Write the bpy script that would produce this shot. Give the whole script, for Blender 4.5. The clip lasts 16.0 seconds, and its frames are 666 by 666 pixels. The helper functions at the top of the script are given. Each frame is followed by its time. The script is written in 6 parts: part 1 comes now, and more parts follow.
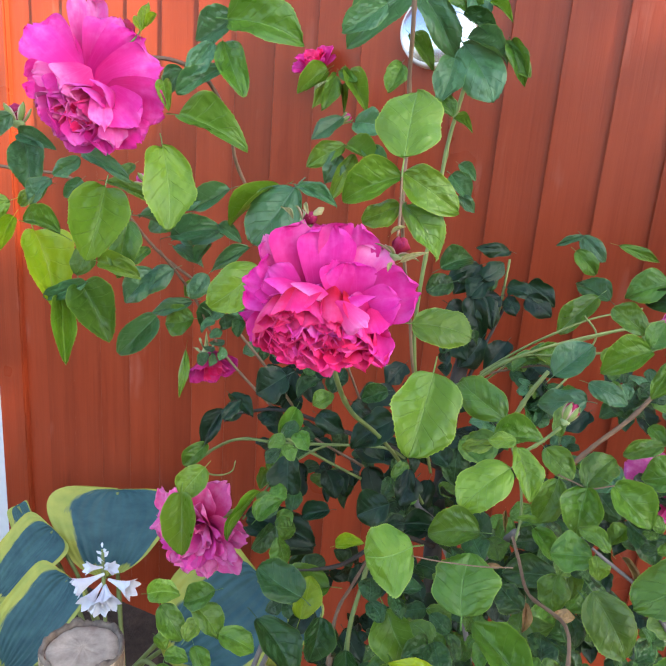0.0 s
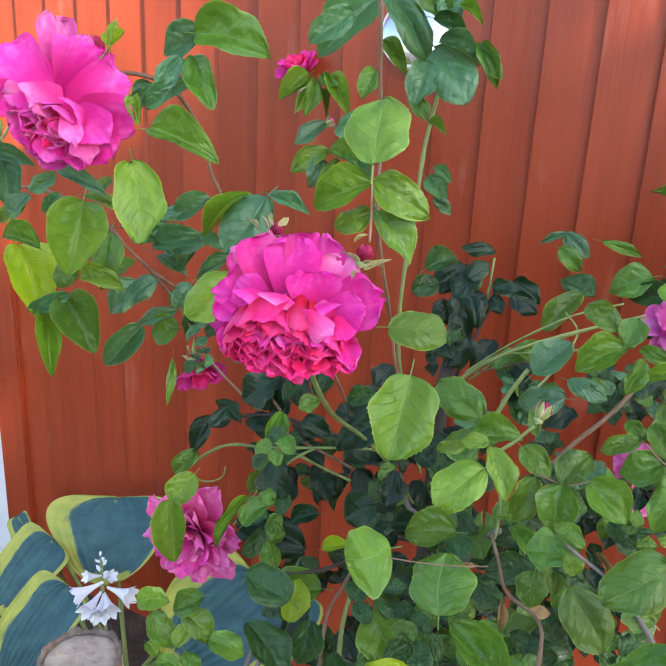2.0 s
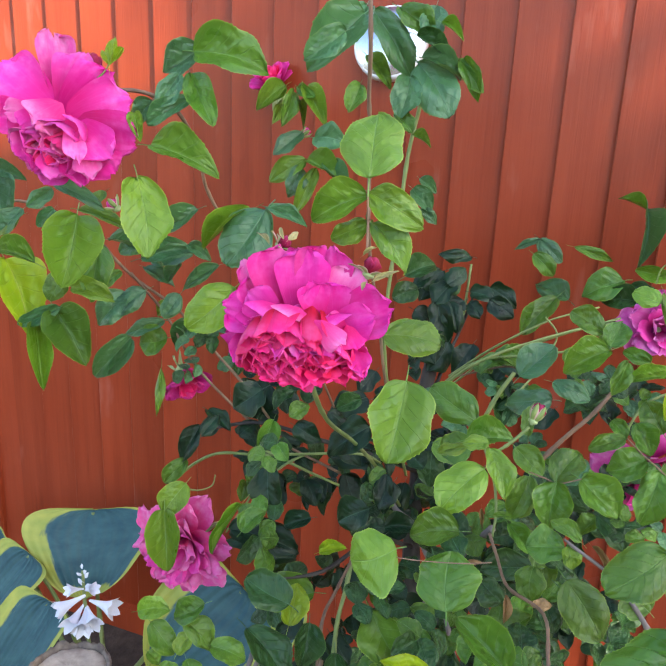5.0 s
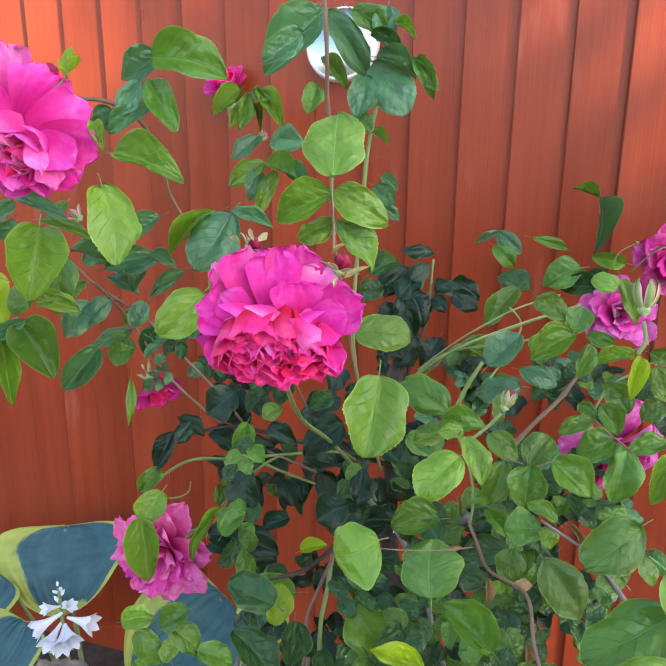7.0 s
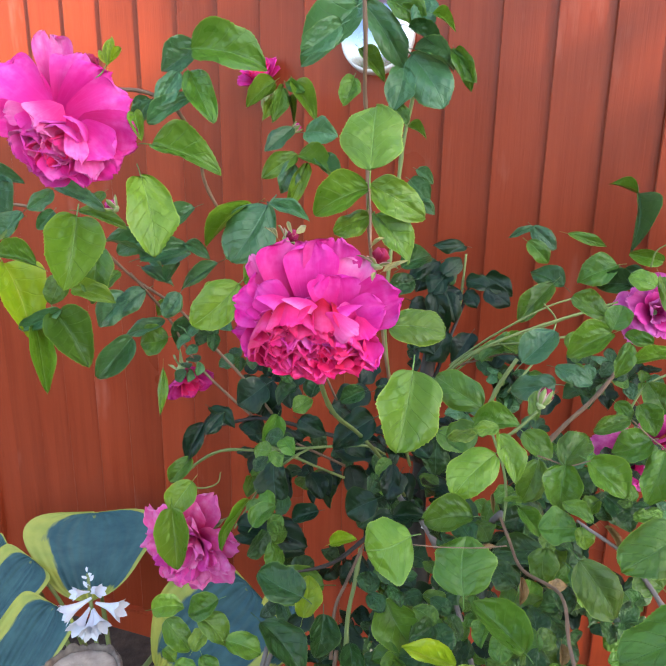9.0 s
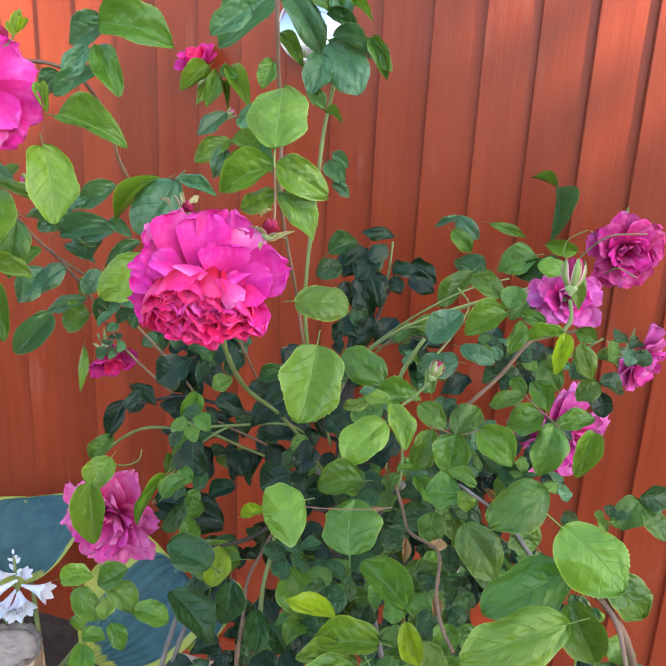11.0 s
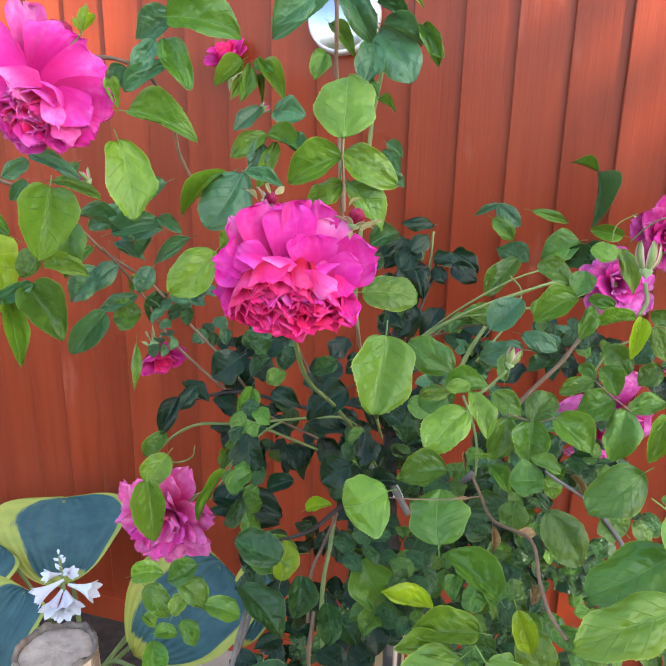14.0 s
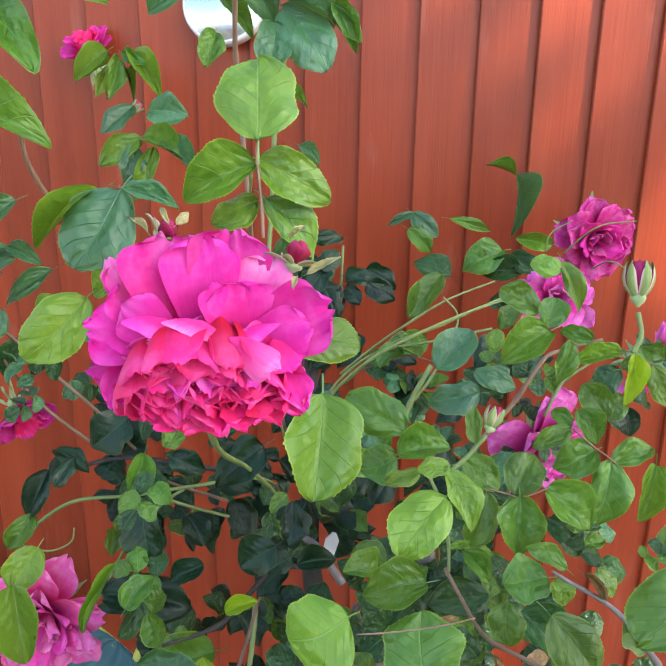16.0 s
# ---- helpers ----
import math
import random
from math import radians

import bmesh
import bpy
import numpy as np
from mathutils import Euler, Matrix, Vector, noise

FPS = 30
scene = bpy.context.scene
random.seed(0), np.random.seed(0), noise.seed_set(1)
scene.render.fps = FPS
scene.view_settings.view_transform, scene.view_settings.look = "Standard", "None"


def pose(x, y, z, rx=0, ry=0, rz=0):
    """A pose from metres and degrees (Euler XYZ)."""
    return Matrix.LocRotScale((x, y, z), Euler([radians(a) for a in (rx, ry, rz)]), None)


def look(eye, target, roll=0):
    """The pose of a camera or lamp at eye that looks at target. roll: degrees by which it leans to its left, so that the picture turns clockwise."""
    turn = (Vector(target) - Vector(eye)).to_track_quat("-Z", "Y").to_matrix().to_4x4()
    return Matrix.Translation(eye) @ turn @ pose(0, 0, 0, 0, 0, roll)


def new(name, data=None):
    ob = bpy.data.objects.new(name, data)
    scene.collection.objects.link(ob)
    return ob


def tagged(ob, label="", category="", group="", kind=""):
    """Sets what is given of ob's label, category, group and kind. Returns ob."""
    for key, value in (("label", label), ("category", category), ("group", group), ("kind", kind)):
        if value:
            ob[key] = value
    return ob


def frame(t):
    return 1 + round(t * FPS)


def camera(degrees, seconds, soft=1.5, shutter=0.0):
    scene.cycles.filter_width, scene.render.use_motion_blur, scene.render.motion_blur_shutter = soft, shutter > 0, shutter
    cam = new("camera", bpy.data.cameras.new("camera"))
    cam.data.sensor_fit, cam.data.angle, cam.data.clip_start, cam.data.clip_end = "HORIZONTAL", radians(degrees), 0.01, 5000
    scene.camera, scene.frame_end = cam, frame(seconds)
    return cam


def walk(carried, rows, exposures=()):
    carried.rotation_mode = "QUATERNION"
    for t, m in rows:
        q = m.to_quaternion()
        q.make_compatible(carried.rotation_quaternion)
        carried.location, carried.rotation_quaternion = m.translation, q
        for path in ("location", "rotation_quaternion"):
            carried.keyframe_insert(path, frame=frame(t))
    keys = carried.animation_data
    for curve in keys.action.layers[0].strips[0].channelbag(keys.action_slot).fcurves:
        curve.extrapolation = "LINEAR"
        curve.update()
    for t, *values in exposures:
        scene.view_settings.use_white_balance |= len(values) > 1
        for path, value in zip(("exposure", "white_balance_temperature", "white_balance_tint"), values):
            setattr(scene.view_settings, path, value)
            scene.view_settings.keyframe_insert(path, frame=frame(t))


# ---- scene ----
cam = camera(49.9, 16.0)
METRES, EYE, TILT, LEAN, TURN = 1.05, 1.38, 0.0, 0.0, 0.0
EXPO, KELVIN, TINT = 2.05, 6900, 13
ROWS = [
    (0, -0.0073, -0.0048, 0.0086, 1.11, -16.98, -4.29),
    (0.5, 0.0024, -0.0057, 0.0162, 1.3, -17.33, -4.34),
    (1, 0.0052, -0.0097, 0.0162, 1.39, -17.28, -4.17),
    (1.5, 0.0111, -0.0085, 0.0192, 0.96, -17.32, -3.49),
    (2, 0.0134, -0.0103, 0.0164, 0.72, -16.93, -2.6),
    (2.5, 0.005, -0.0121, 0.0165, 0.17, -16.87, -2.37),
    (3, 0.0081, -0.0179, 0.021, -0.23, -16.83, -2.64),
    (3.5, 0.0006, -0.0113, 0.0195, -0.22, -16.55, -2.43),
    (4, -0.0058, -0.0109, 0.0164, -0.26, -16.37, -2.71),
    (4.5, -0.0122, -0.0188, 0.0226, -1.14, -16.41, -2.79),
    (7, -0.0252, -0.0325, 0.021, -6.1, -16.1, -0.43),
    (7.5, -0.0136, -0.0317, 0.0234, -3, -16.6, -0.97),
    (8, -0.0161, -0.0258, 0.0228, -2.84, -16.46, -0.87),
    (8.5, -0.0299, -0.0234, 0.0222, -2.93, -16.72, -0.93),
    (9, -0.0322, -0.0291, 0.0205, -3.84, -16.66, -0.78),
    (9.5, -0.0405, -0.0235, 0.0147, -9.03, -17.13, -1.5),
    (12, 0.0396, -0.1231, 0.0043, -5.22, -16.87, -2.55),
    (12.5, 0.002, -0.17, -0.0068, -4.71, -17.27, -1.82),
    (13, -0.063, -0.2118, -0.0052, -6.55, -17.83, -0.89),
    (13.5, -0.046, -0.157, -0.0018, -7.84, -17.06, -1.31),
    (14, -0.043, -0.0494, 0.0035, -6.7, -17.35, -1.02),
    (14.5, -0.0972, 0.0483, 0.0022, -16.11, -16.81, -2.36),
    (15, -0.1306, 0.0996, -0.0033, -20.23, -17.75, -0.26),
    (15.5, -0.076, 0.0897, -0.0132, -18.89, -16.61, 0.12),
    (16, -0.0485, 0.1121, -0.004, -16.6, -16.95, -0.66),
]
walk(cam, [(t, pose(0, 0, EYE, TILT, LEAN, TURN) @ pose(METRES * x, METRES * y, METRES * z, 90 + pitch, roll, yaw)) for t, x, y, z, yaw, pitch, roll in ROWS],
     [(0.0, EXPO, KELVIN, TINT), (4.5, EXPO, KELVIN, TINT), (7.0, EXPO + 0.06, KELVIN, TINT), (9.5, EXPO, KELVIN, TINT), (12.0, EXPO + 0.12, KELVIN, TINT), (14.5, EXPO + 0.10, KELVIN, TINT), (16.0, EXPO + 0.22, KELVIN, TINT)])

# ---- world, sun, exposure ----
SUN_EL, SUN_AZ = radians(42), radians(138)          # the sun stands behind the camera to its right, above an added tree
world = bpy.data.worlds.new("sky")
scene.world = world
world.use_nodes = True
wn = world.node_tree.nodes
sky = wn.new("ShaderNodeTexSky")
sky.sky_type, sky.sun_disc, sky.sun_elevation, sky.sun_rotation = "NISHITA", False, SUN_EL, SUN_AZ
world.node_tree.links.new(sky.outputs[0], wn["Background"].inputs[0])
wn["Background"].inputs[1].default_value = 0.15
sun = new("sun", bpy.data.lights.new("sun", "SUN"))
sun.data.energy, sun.data.angle, sun.data.color = 5.0, radians(0.4), (1.0, 0.93, 0.82)
sun_dir = Vector((math.sin(SUN_AZ) * math.cos(SUN_EL), math.cos(SUN_AZ) * math.cos(SUN_EL), math.sin(SUN_EL)))
sun.matrix_world = look(sun_dir * 20, (0, 0, 0))


# ---- materials ----
class Nodes:
    """Short hand for a node material."""

    def __init__(self, name):
        self.mat = bpy.data.materials.new(name)
        self.mat.use_nodes = True
        self.tree = self.mat.node_tree
        self.bsdf = self.tree.nodes["Principled BSDF"]
        self.out = self.tree.nodes["Material Output"]

    def add(self, kind, inputs=(), operation="", blend_type=""):
        n = self.tree.nodes.new("ShaderNode" + kind)
        if operation:
            n.operation = operation
        if blend_type:
            n.blend_type = blend_type
        for k, v in dict(inputs).items():
            self.put(n.inputs[k], v)
        return n

    def put(self, socket, v):
        if hasattr(v, "links"):
            self.tree.links.new(v, socket)
        else:
            socket.default_value = v

    def math(self, op, a, b=0.0, clamp=False):
        n = self.add("Math", {0: a, 1: b}, operation=op)
        n.use_clamp = clamp
        return n.outputs[0]

    def noise(self, scale, detail=4.0, coord=None, rough=0.55):
        n = self.add("TexNoise", {"Scale": scale, "Detail": detail, "Roughness": rough})
        if coord is not None:
            self.put(n.inputs["Vector"], coord)
        return n.outputs[0]

    def ramp(self, fac, lo, hi, a=0.0, b=1.0):
        return self.add("MapRange", {0: fac, 1: lo, 2: hi, 3: a, 4: b}).outputs[0]

    def mix(self, fac, a, b, blend="MIX"):
        n = self.add("MixRGB", {0: fac, 1: a, 2: b}, blend_type=blend)
        return n.outputs[0]

    def coord(self, which="Object", scale=None):
        c = self.add("TexCoord").outputs[which]
        if scale:
            c = self.add("Mapping", {"Vector": c, "Scale": scale}).outputs[0]
        return c

    def bump(self, height, strength=0.3, distance=0.002):
        self.put(self.bsdf.inputs["Normal"], self.add("Bump", {"Height": height, "Strength": strength, "Distance": distance}).outputs[0])

    def set(self, **kw):
        names = dict(color="Base Color", rough="Roughness", metal="Metallic", spec="Specular IOR Level", coat="Coat Weight", sheen="Sheen Weight", sub="Subsurface Weight")
        for k, v in kw.items():
            self.put(self.bsdf.inputs[names[k]], v)
        return self

    def translucent(self, color, amount):
        t = self.add("BsdfTranslucent", {"Color": color})
        m = self.add("MixShader", {0: amount, 1: self.bsdf.outputs[0], 2: t.outputs[0]})
        self.tree.links.new(m.outputs[0], self.out.inputs[0])


def rgb(r, g, b):
    return (r, g, b, 1.0)


def wood_stain(name, dark, light, grain=(38.0, 38.0, 1.4)):
    """Red fence stain over rough sawn boards, thinner and paler here and there."""
    n = Nodes(name)
    rnd = n.add("ObjectInfo").outputs["Random"]
    shift = n.add("CombineXYZ", {0: n.math("MULTIPLY", rnd, 40.0), 2: n.math("MULTIPLY", rnd, 17.0)}).outputs[0]
    at = n.add("VectorMath", {0: n.coord("Object"), 1: shift}, operation="ADD").outputs[0]
    g = n.noise(1.0, 6.0, n.add("Mapping", {"Vector": at, "Scale": grain}).outputs[0], 0.65)
    fine = n.noise(1.0, 3.0, n.add("Mapping", {"Vector": at, "Scale": (260.0, 260.0, 9.0)}).outputs[0])
    blot = n.noise(3.2, 4.0, at)
    c = n.mix(n.math("ADD", n.math("MULTIPLY", n.ramp(g, 0.25, 0.80), 0.75), n.math("MULTIPLY", n.ramp(fine, 0.2, 0.8), 0.25)), dark, light)
    c = n.mix(n.ramp(blot, 0.45, 0.8, 0.0, 0.28), c, rgb(light[0] * 1.2, light[1] * 1.35, light[2] * 1.4))
    drip = n.noise(1.0, 3.0, n.add("Mapping", {"Vector": at, "Scale": (17.0, 17.0, 4.2)}).outputs[0], 0.6)
    c = n.mix(n.ramp(drip, 0.64, 0.74, 0.0, 0.38), c, rgb(0.42, 0.13, 0.085))
    c = n.mix(n.ramp(drip, 0.24, 0.34, 0.35, 0.0), c, rgb(dark[0] * 0.55, dark[1] * 0.5, dark[2] * 0.5))
    v = n.ramp(rnd, 0.0, 1.0, 0.82, 1.14)
    c = n.mix(1.0, c, n.add("CombineColor", {0: v, 1: v, 2: v}).outputs[0], "MULTIPLY")
    n.set(color=c, rough=n.ramp(blot, 0.3, 0.7, 0.26, 0.38), spec=0.29)
    n.bump(n.math("ADD", n.math("MULTIPLY", g, 0.6), n.math("MULTIPLY", fine, 0.35)), 0.5, 0.003)
    return n.mat


def leaf_material(name, base, tip, vein, gloss=0.27, trans=0.18, veins=6.0, relief=0.55, hue=0.012, spec=0.46):
    """A living leaf: a fine midrib and faint side veins by the blade's own length and width, blotches, each leaf a little different."""
    n = Nodes(name)
    sep = n.add("SeparateXYZ", {0: n.coord("UV")})
    u = n.math("ABSOLUTE", n.math("SUBTRACT", sep.outputs[0], 0.5))
    v = sep.outputs[1]
    rnd = n.math("FRACT", n.math("ADD", n.add("ObjectInfo").outputs["Random"], n.add("NewGeometry").outputs["Random Per Island"]))
    at = n.add("VectorMath", {0: n.coord("UV"), 1: n.add("CombineXYZ", {0: n.math("MULTIPLY", rnd, 30.0)}).outputs[0]}, operation="ADD").outputs[0]
    blot = n.noise(2.3, 3.0, at)
    cells = n.noise(26.0, 3.0, at)
    rib = n.ramp(u, 0.004, 0.018, 1.0, 0.0)
    bent = n.math("SUBTRACT", n.math("SUBTRACT", v, n.math("MULTIPLY", u, 0.8)), n.math("MULTIPLY", n.math("MULTIPLY", u, u), -0.5))
    saw = n.math("FRACT", n.math("ADD", n.math("MULTIPLY", bent, veins), n.math("MULTIPLY", n.math("SUBTRACT", blot, 0.5), 0.5)))
    side = n.ramp(n.math("ABSOLUTE", n.math("SUBTRACT", saw, 0.5)), 0.0, 0.05, 1.0, 0.0)
    side = n.math("MULTIPLY", side, n.ramp(u, 0.30, 0.48, 1.0, 0.0))
    c = n.mix(n.ramp(blot, 0.3, 0.75), base, tip)
    c = n.mix(n.ramp(cells, 0.35, 0.75, 0.0, 0.12), c, rgb(base[0] * 0.6, base[1] * 0.7, base[2] * 0.6))
    c = n.mix(n.math("MULTIPLY", n.math("MAXIMUM", n.math("MULTIPLY", rib, 0.8), n.math("MULTIPLY", side, 0.14)), 0.6), c, vein)
    c = n.add("HueSaturation", {"Hue": n.ramp(rnd, 0, 1, 0.5 - hue, 0.5 + hue), "Saturation": 1.0, "Value": n.ramp(n.math("FRACT", n.math("MULTIPLY", rnd, 7.31)), 0, 1, 0.72, 1.2), "Color": c}).outputs[0]
    spots = n.ramp(n.noise(13.0, 2.0, at), 0.72, 0.78, 0.0, 0.3)
    c = n.mix(spots, c, rgb(0.09, 0.07, 0.02))
    c = n.mix(n.math("MULTIPLY", n.ramp(u, 0.470, 0.497), n.ramp(v, 0.02, 0.12, 0.0, 0.6)), c, rgb(min(1.0, vein[0] * 1.35), vein[1] * 1.1, vein[2] * 0.5))
    n.set(color=c, rough=n.ramp(blot, 0.3, 0.7, gloss, gloss + 0.16), spec=spec)
    pucker = n.noise(3.6, 1.5, at)
    n.bump(n.math("ADD", n.math("ADD", n.math("MULTIPLY", pucker, 3.6), n.math("MULTIPLY", cells, 0.12)), n.math("MULTIPLY", n.math("ADD", rib, n.math("MULTIPLY", side, 0.6)), -0.8)), relief, 0.0028)
    n.translucent(n.mix(0.5, c, rgb(0.28, 0.42, 0.02)), trans)
    return n.mat


def petal_material(name, base, edge, pale, trans=0.28):
    n = Nodes(name)
    sep = n.add("SeparateXYZ", {0: n.coord("UV")})
    v, u = sep.outputs[1], sep.outputs[0]
    rnd = n.add("ObjectInfo").outputs["Random"]
    at = n.add("VectorMath", {0: n.coord("Object"), 1: n.add("CombineXYZ", {0: n.math("MULTIPLY", rnd, 3.0)}).outputs[0]}, operation="ADD").outputs[0]
    blot = n.noise(90.0, 3.0, at)
    streak = n.noise(1.0, 3.0, n.add("Mapping", {"Vector": n.coord("UV"), "Scale": (34.0, 2.0, 1.0)}).outputs[0])
    # petal base darkened further, which paints the shade between petals
    c = n.mix(n.ramp(v, 0.30, 1.0), rgb(base[0] * 0.85, base[1] * 0.6, base[2] * 0.8), edge)
    # pale zones towards the edge: petal colour and painted soft sheen
    c = n.mix(n.math("MULTIPLY", n.ramp(blot, 0.42, 0.76), n.ramp(v, 0.4, 1.0, 0.05, 0.75)), c, pale)
    c = n.mix(n.ramp(streak, 0.48, 0.85, 0.0, 0.13), c, pale)
    c = n.add("HueSaturation", {"Hue": n.ramp(rnd, 0, 1, 0.492, 0.508), "Saturation": 1.0, "Value": n.ramp(n.math("FRACT", n.math("MULTIPLY", rnd, 5.7)), 0, 1, 0.85, 1.12), "Color": c}).outputs[0]
    n.set(color=c, rough=0.6, spec=0.2, sheen=0.03)
    n.bump(n.math("ADD", n.math("MULTIPLY", streak, 0.35), n.math("MULTIPLY", blot, 0.7)), 0.25, 0.0015)
    n.translucent(c, trans)
    return n.mat


def plain(name, dark, light, scale=20.0, rough=0.6, bump=0.2, stretch=(1, 1, 1), metal=0.0, spec=0.4, dist=0.002):
    n = Nodes(name)
    at = n.coord("Object", stretch)
    a, b = n.noise(scale, 5.0, at), n.noise(scale * 0.13, 3.0, at)
    f = n.math("ADD", n.math("MULTIPLY", a, 0.6), n.math("MULTIPLY", b, 0.4))
    n.set(color=n.mix(n.ramp(f, 0.35, 0.68), dark, light), rough=n.ramp(a, 0.3, 0.7, rough, min(1.0, rough + 0.15)), metal=metal, spec=spec)
    n.bump(a, bump, dist)
    return n.mat


STAIN = wood_stain("red_fence_stain", rgb(0.225, 0.028, 0.008), rgb(0.350, 0.057, 0.020))
LEAF = {
    "mid": leaf_material("rose_leaf", rgb(0.060, 0.156, 0.014), rgb(0.108, 0.226, 0.020), rgb(0.21, 0.38, 0.12)),
    "light": leaf_material("young_rose_leaf", rgb(0.112, 0.230, 0.017), rgb(0.182, 0.306, 0.025), rgb(0.30, 0.47, 0.15)),
    "lime": leaf_material("yellowing_leaf", rgb(0.22, 0.37, 0.012), rgb(0.36, 0.46, 0.015), rgb(0.47, 0.53, 0.10), trans=0.3),
    # dark ivy green; on inner bush leaves it paints the shade between them
    "dark": leaf_material("ivy_and_inner_shade_leaf", rgb(0.004, 0.019, 0.006), rgb(0.010, 0.038, 0.012), rgb(0.055, 0.105, 0.070), gloss=0.26, trans=0.02, veins=5.0, relief=0.28, spec=0.28),
    # rose leaf darkened to paint the shade deep in the bush
    "blue": leaf_material("inner_shade_rose_leaf", rgb(0.014, 0.052, 0.011), rgb(0.036, 0.098, 0.020), rgb(0.10, 0.21, 0.11), gloss=0.26, trans=0.06, spec=0.34),
    # rose leaf with the sky's bluish sheen put into its colour
    "teal": leaf_material("sky_sheen_rose_leaf", rgb(0.038, 0.140, 0.050), rgb(0.074, 0.205, 0.070), rgb(0.16, 0.31, 0.18), spec=0.6),
    "cream": leaf_material("cream_sepal", rgb(0.42, 0.40, 0.14), rgb(0.60, 0.50, 0.24), rgb(0.62, 0.50, 0.30), gloss=0.45, trans=0.2),
    "dry": leaf_material("dry_leaf", rgb(0.25, 0.13, 0.05), rgb(0.42, 0.25, 0.10), rgb(0.40, 0.25, 0.12), gloss=0.5, trans=0.1),
}
PETAL = {
    "outer": petal_material("magenta_petal", rgb(0.72, 0.012, 0.20), rgb(0.79, 0.024, 0.32), rgb(0.89, 0.17, 0.54), 0.20),
    "inner": petal_material("crimson_petal", rgb(0.80, 0.008, 0.075), rgb(0.90, 0.022, 0.20), rgb(0.93, 0.15, 0.42), 0.20),
    "pink": petal_material("rose_pink_petal", rgb(0.78, 0.016, 0.25), rgb(0.84, 0.060, 0.42), rgb(0.92, 0.24, 0.62), 0.20),
    "pale": petal_material("pale_pink_petal", rgb(0.88, 0.035, 0.28), rgb(0.92, 0.15, 0.46), rgb(0.94, 0.44, 0.70), 0.18),
    "lilac": petal_material("faded_lilac_petal", rgb(0.56, 0.026, 0.25), rgb(0.73, 0.11, 0.43), rgb(0.87, 0.40, 0.67), 0.16),
    "old": petal_material("faded_purple_petal", rgb(0.42, 0.006, 0.095), rgb(0.66, 0.034, 0.25), rgb(0.83, 0.27, 0.52), 0.14),
    "bud": petal_material("crimson_bud_petal", rgb(0.66, 0.014, 0.12), rgb(0.80, 0.06, 0.24), rgb(0.92, 0.36, 0.52), 0.12),
    "dark": petal_material("dark_bud_petal", rgb(0.22, 0.004, 0.03), rgb(0.36, 0.010, 0.07), rgb(0.55, 0.08, 0.18), 0.08),
}


def sepal_material():
    """Green in the middle, paling to pink white margins."""
    n = Nodes("bud_sepal")
    sep = n.add("SeparateXYZ", {0: n.coord("UV")})
    u = n.math("ABSOLUTE", n.math("SUBTRACT", sep.outputs[0], 0.5))
    grain = n.noise(1.0, 3.0, n.add("Mapping", {"Vector": n.coord("UV"), "Scale": (12.0, 3.0, 1.0)}).outputs[0])
    c = n.mix(n.ramp(grain, 0.3, 0.7), rgb(0.15, 0.22, 0.05), rgb(0.26, 0.33, 0.10))
    c = n.mix(n.ramp(u, 0.33, 0.47), c, rgb(0.60, 0.36, 0.32))
    n.set(color=c, rough=0.5, spec=0.3)
    n.bump(grain, 0.2, 0.001)
    return n.mat


PETAL["sepal"] = sepal_material()
CANE_GREEN = plain("green_cane", rgb(0.13, 0.19, 0.05), rgb(0.24, 0.28, 0.09), 60, 0.5, 0.3, (1, 1, 0.2))
CANE_BROWN = plain("brown_cane", rgb(0.13, 0.075, 0.045), rgb(0.28, 0.17, 0.10), 60, 0.6, 0.5, (1, 1, 0.2))
CANE_RED = plain("red_young_cane", rgb(0.16, 0.085, 0.05), rgb(0.30, 0.18, 0.11), 60, 0.45, 0.3, (1, 1, 0.2))
CANE_GREY = plain("grey_bark", rgb(0.10, 0.085, 0.075), rgb(0.26, 0.22, 0.19), 50, 0.75, 0.8, (1, 1, 0.25))
BARK_DARK = plain("dark_ivy_bark", rgb(0.025, 0.022, 0.02), rgb(0.09, 0.075, 0.06), 45, 0.8, 0.9, (1, 1, 0.3))
SEPAL = plain("sepal_green", rgb(0.20, 0.30, 0.09), rgb(0.42, 0.48, 0.24), 60, 0.5, 0.2)
SEPAL_PALE = plain("dry_sepal", rgb(0.44, 0.45, 0.26), rgb(0.66, 0.62, 0.46), 60, 0.6, 0.2)
# unseen ground beyond the paving, kept dark to limit bounce onto the fence
DARK_GROUND = plain("dark_unseen_ground", rgb(0.055, 0.045, 0.035), rgb(0.11, 0.085, 0.065), 8, 0.9, 0.5)
PAVING = plain("beige_paving", rgb(0.34, 0.29, 0.22), rgb(0.50, 0.42, 0.32), 14, 0.85, 0.4)
RENDER_WHITE = plain("white_wall_paint", rgb(0.62, 0.62, 0.60), rgb(0.78, 0.78, 0.76), 9, 0.7, 0.25)
SOIL = plain("soil", rgb(0.03, 0.02, 0.014), rgb(0.08, 0.055, 0.04), 40, 0.95, 1.0, dist=0.01)

STAKE = plain("pale_sawn_timber", rgb(0.50, 0.34, 0.16), rgb(0.68, 0.50, 0.27), 22, 0.7, 0.4, (1, 1, 0.1))
WHITE_FLOWER = plain("white_flower", rgb(0.70, 0.72, 0.76), rgb(0.82, 0.83, 0.86), 60, 0.5, 0.15)
MIRROR = plain("mirror_glass", rgb(0.58, 0.66, 0.74), rgb(0.66, 0.73, 0.80), 12, 0.16, 0.02, metal=1.0)


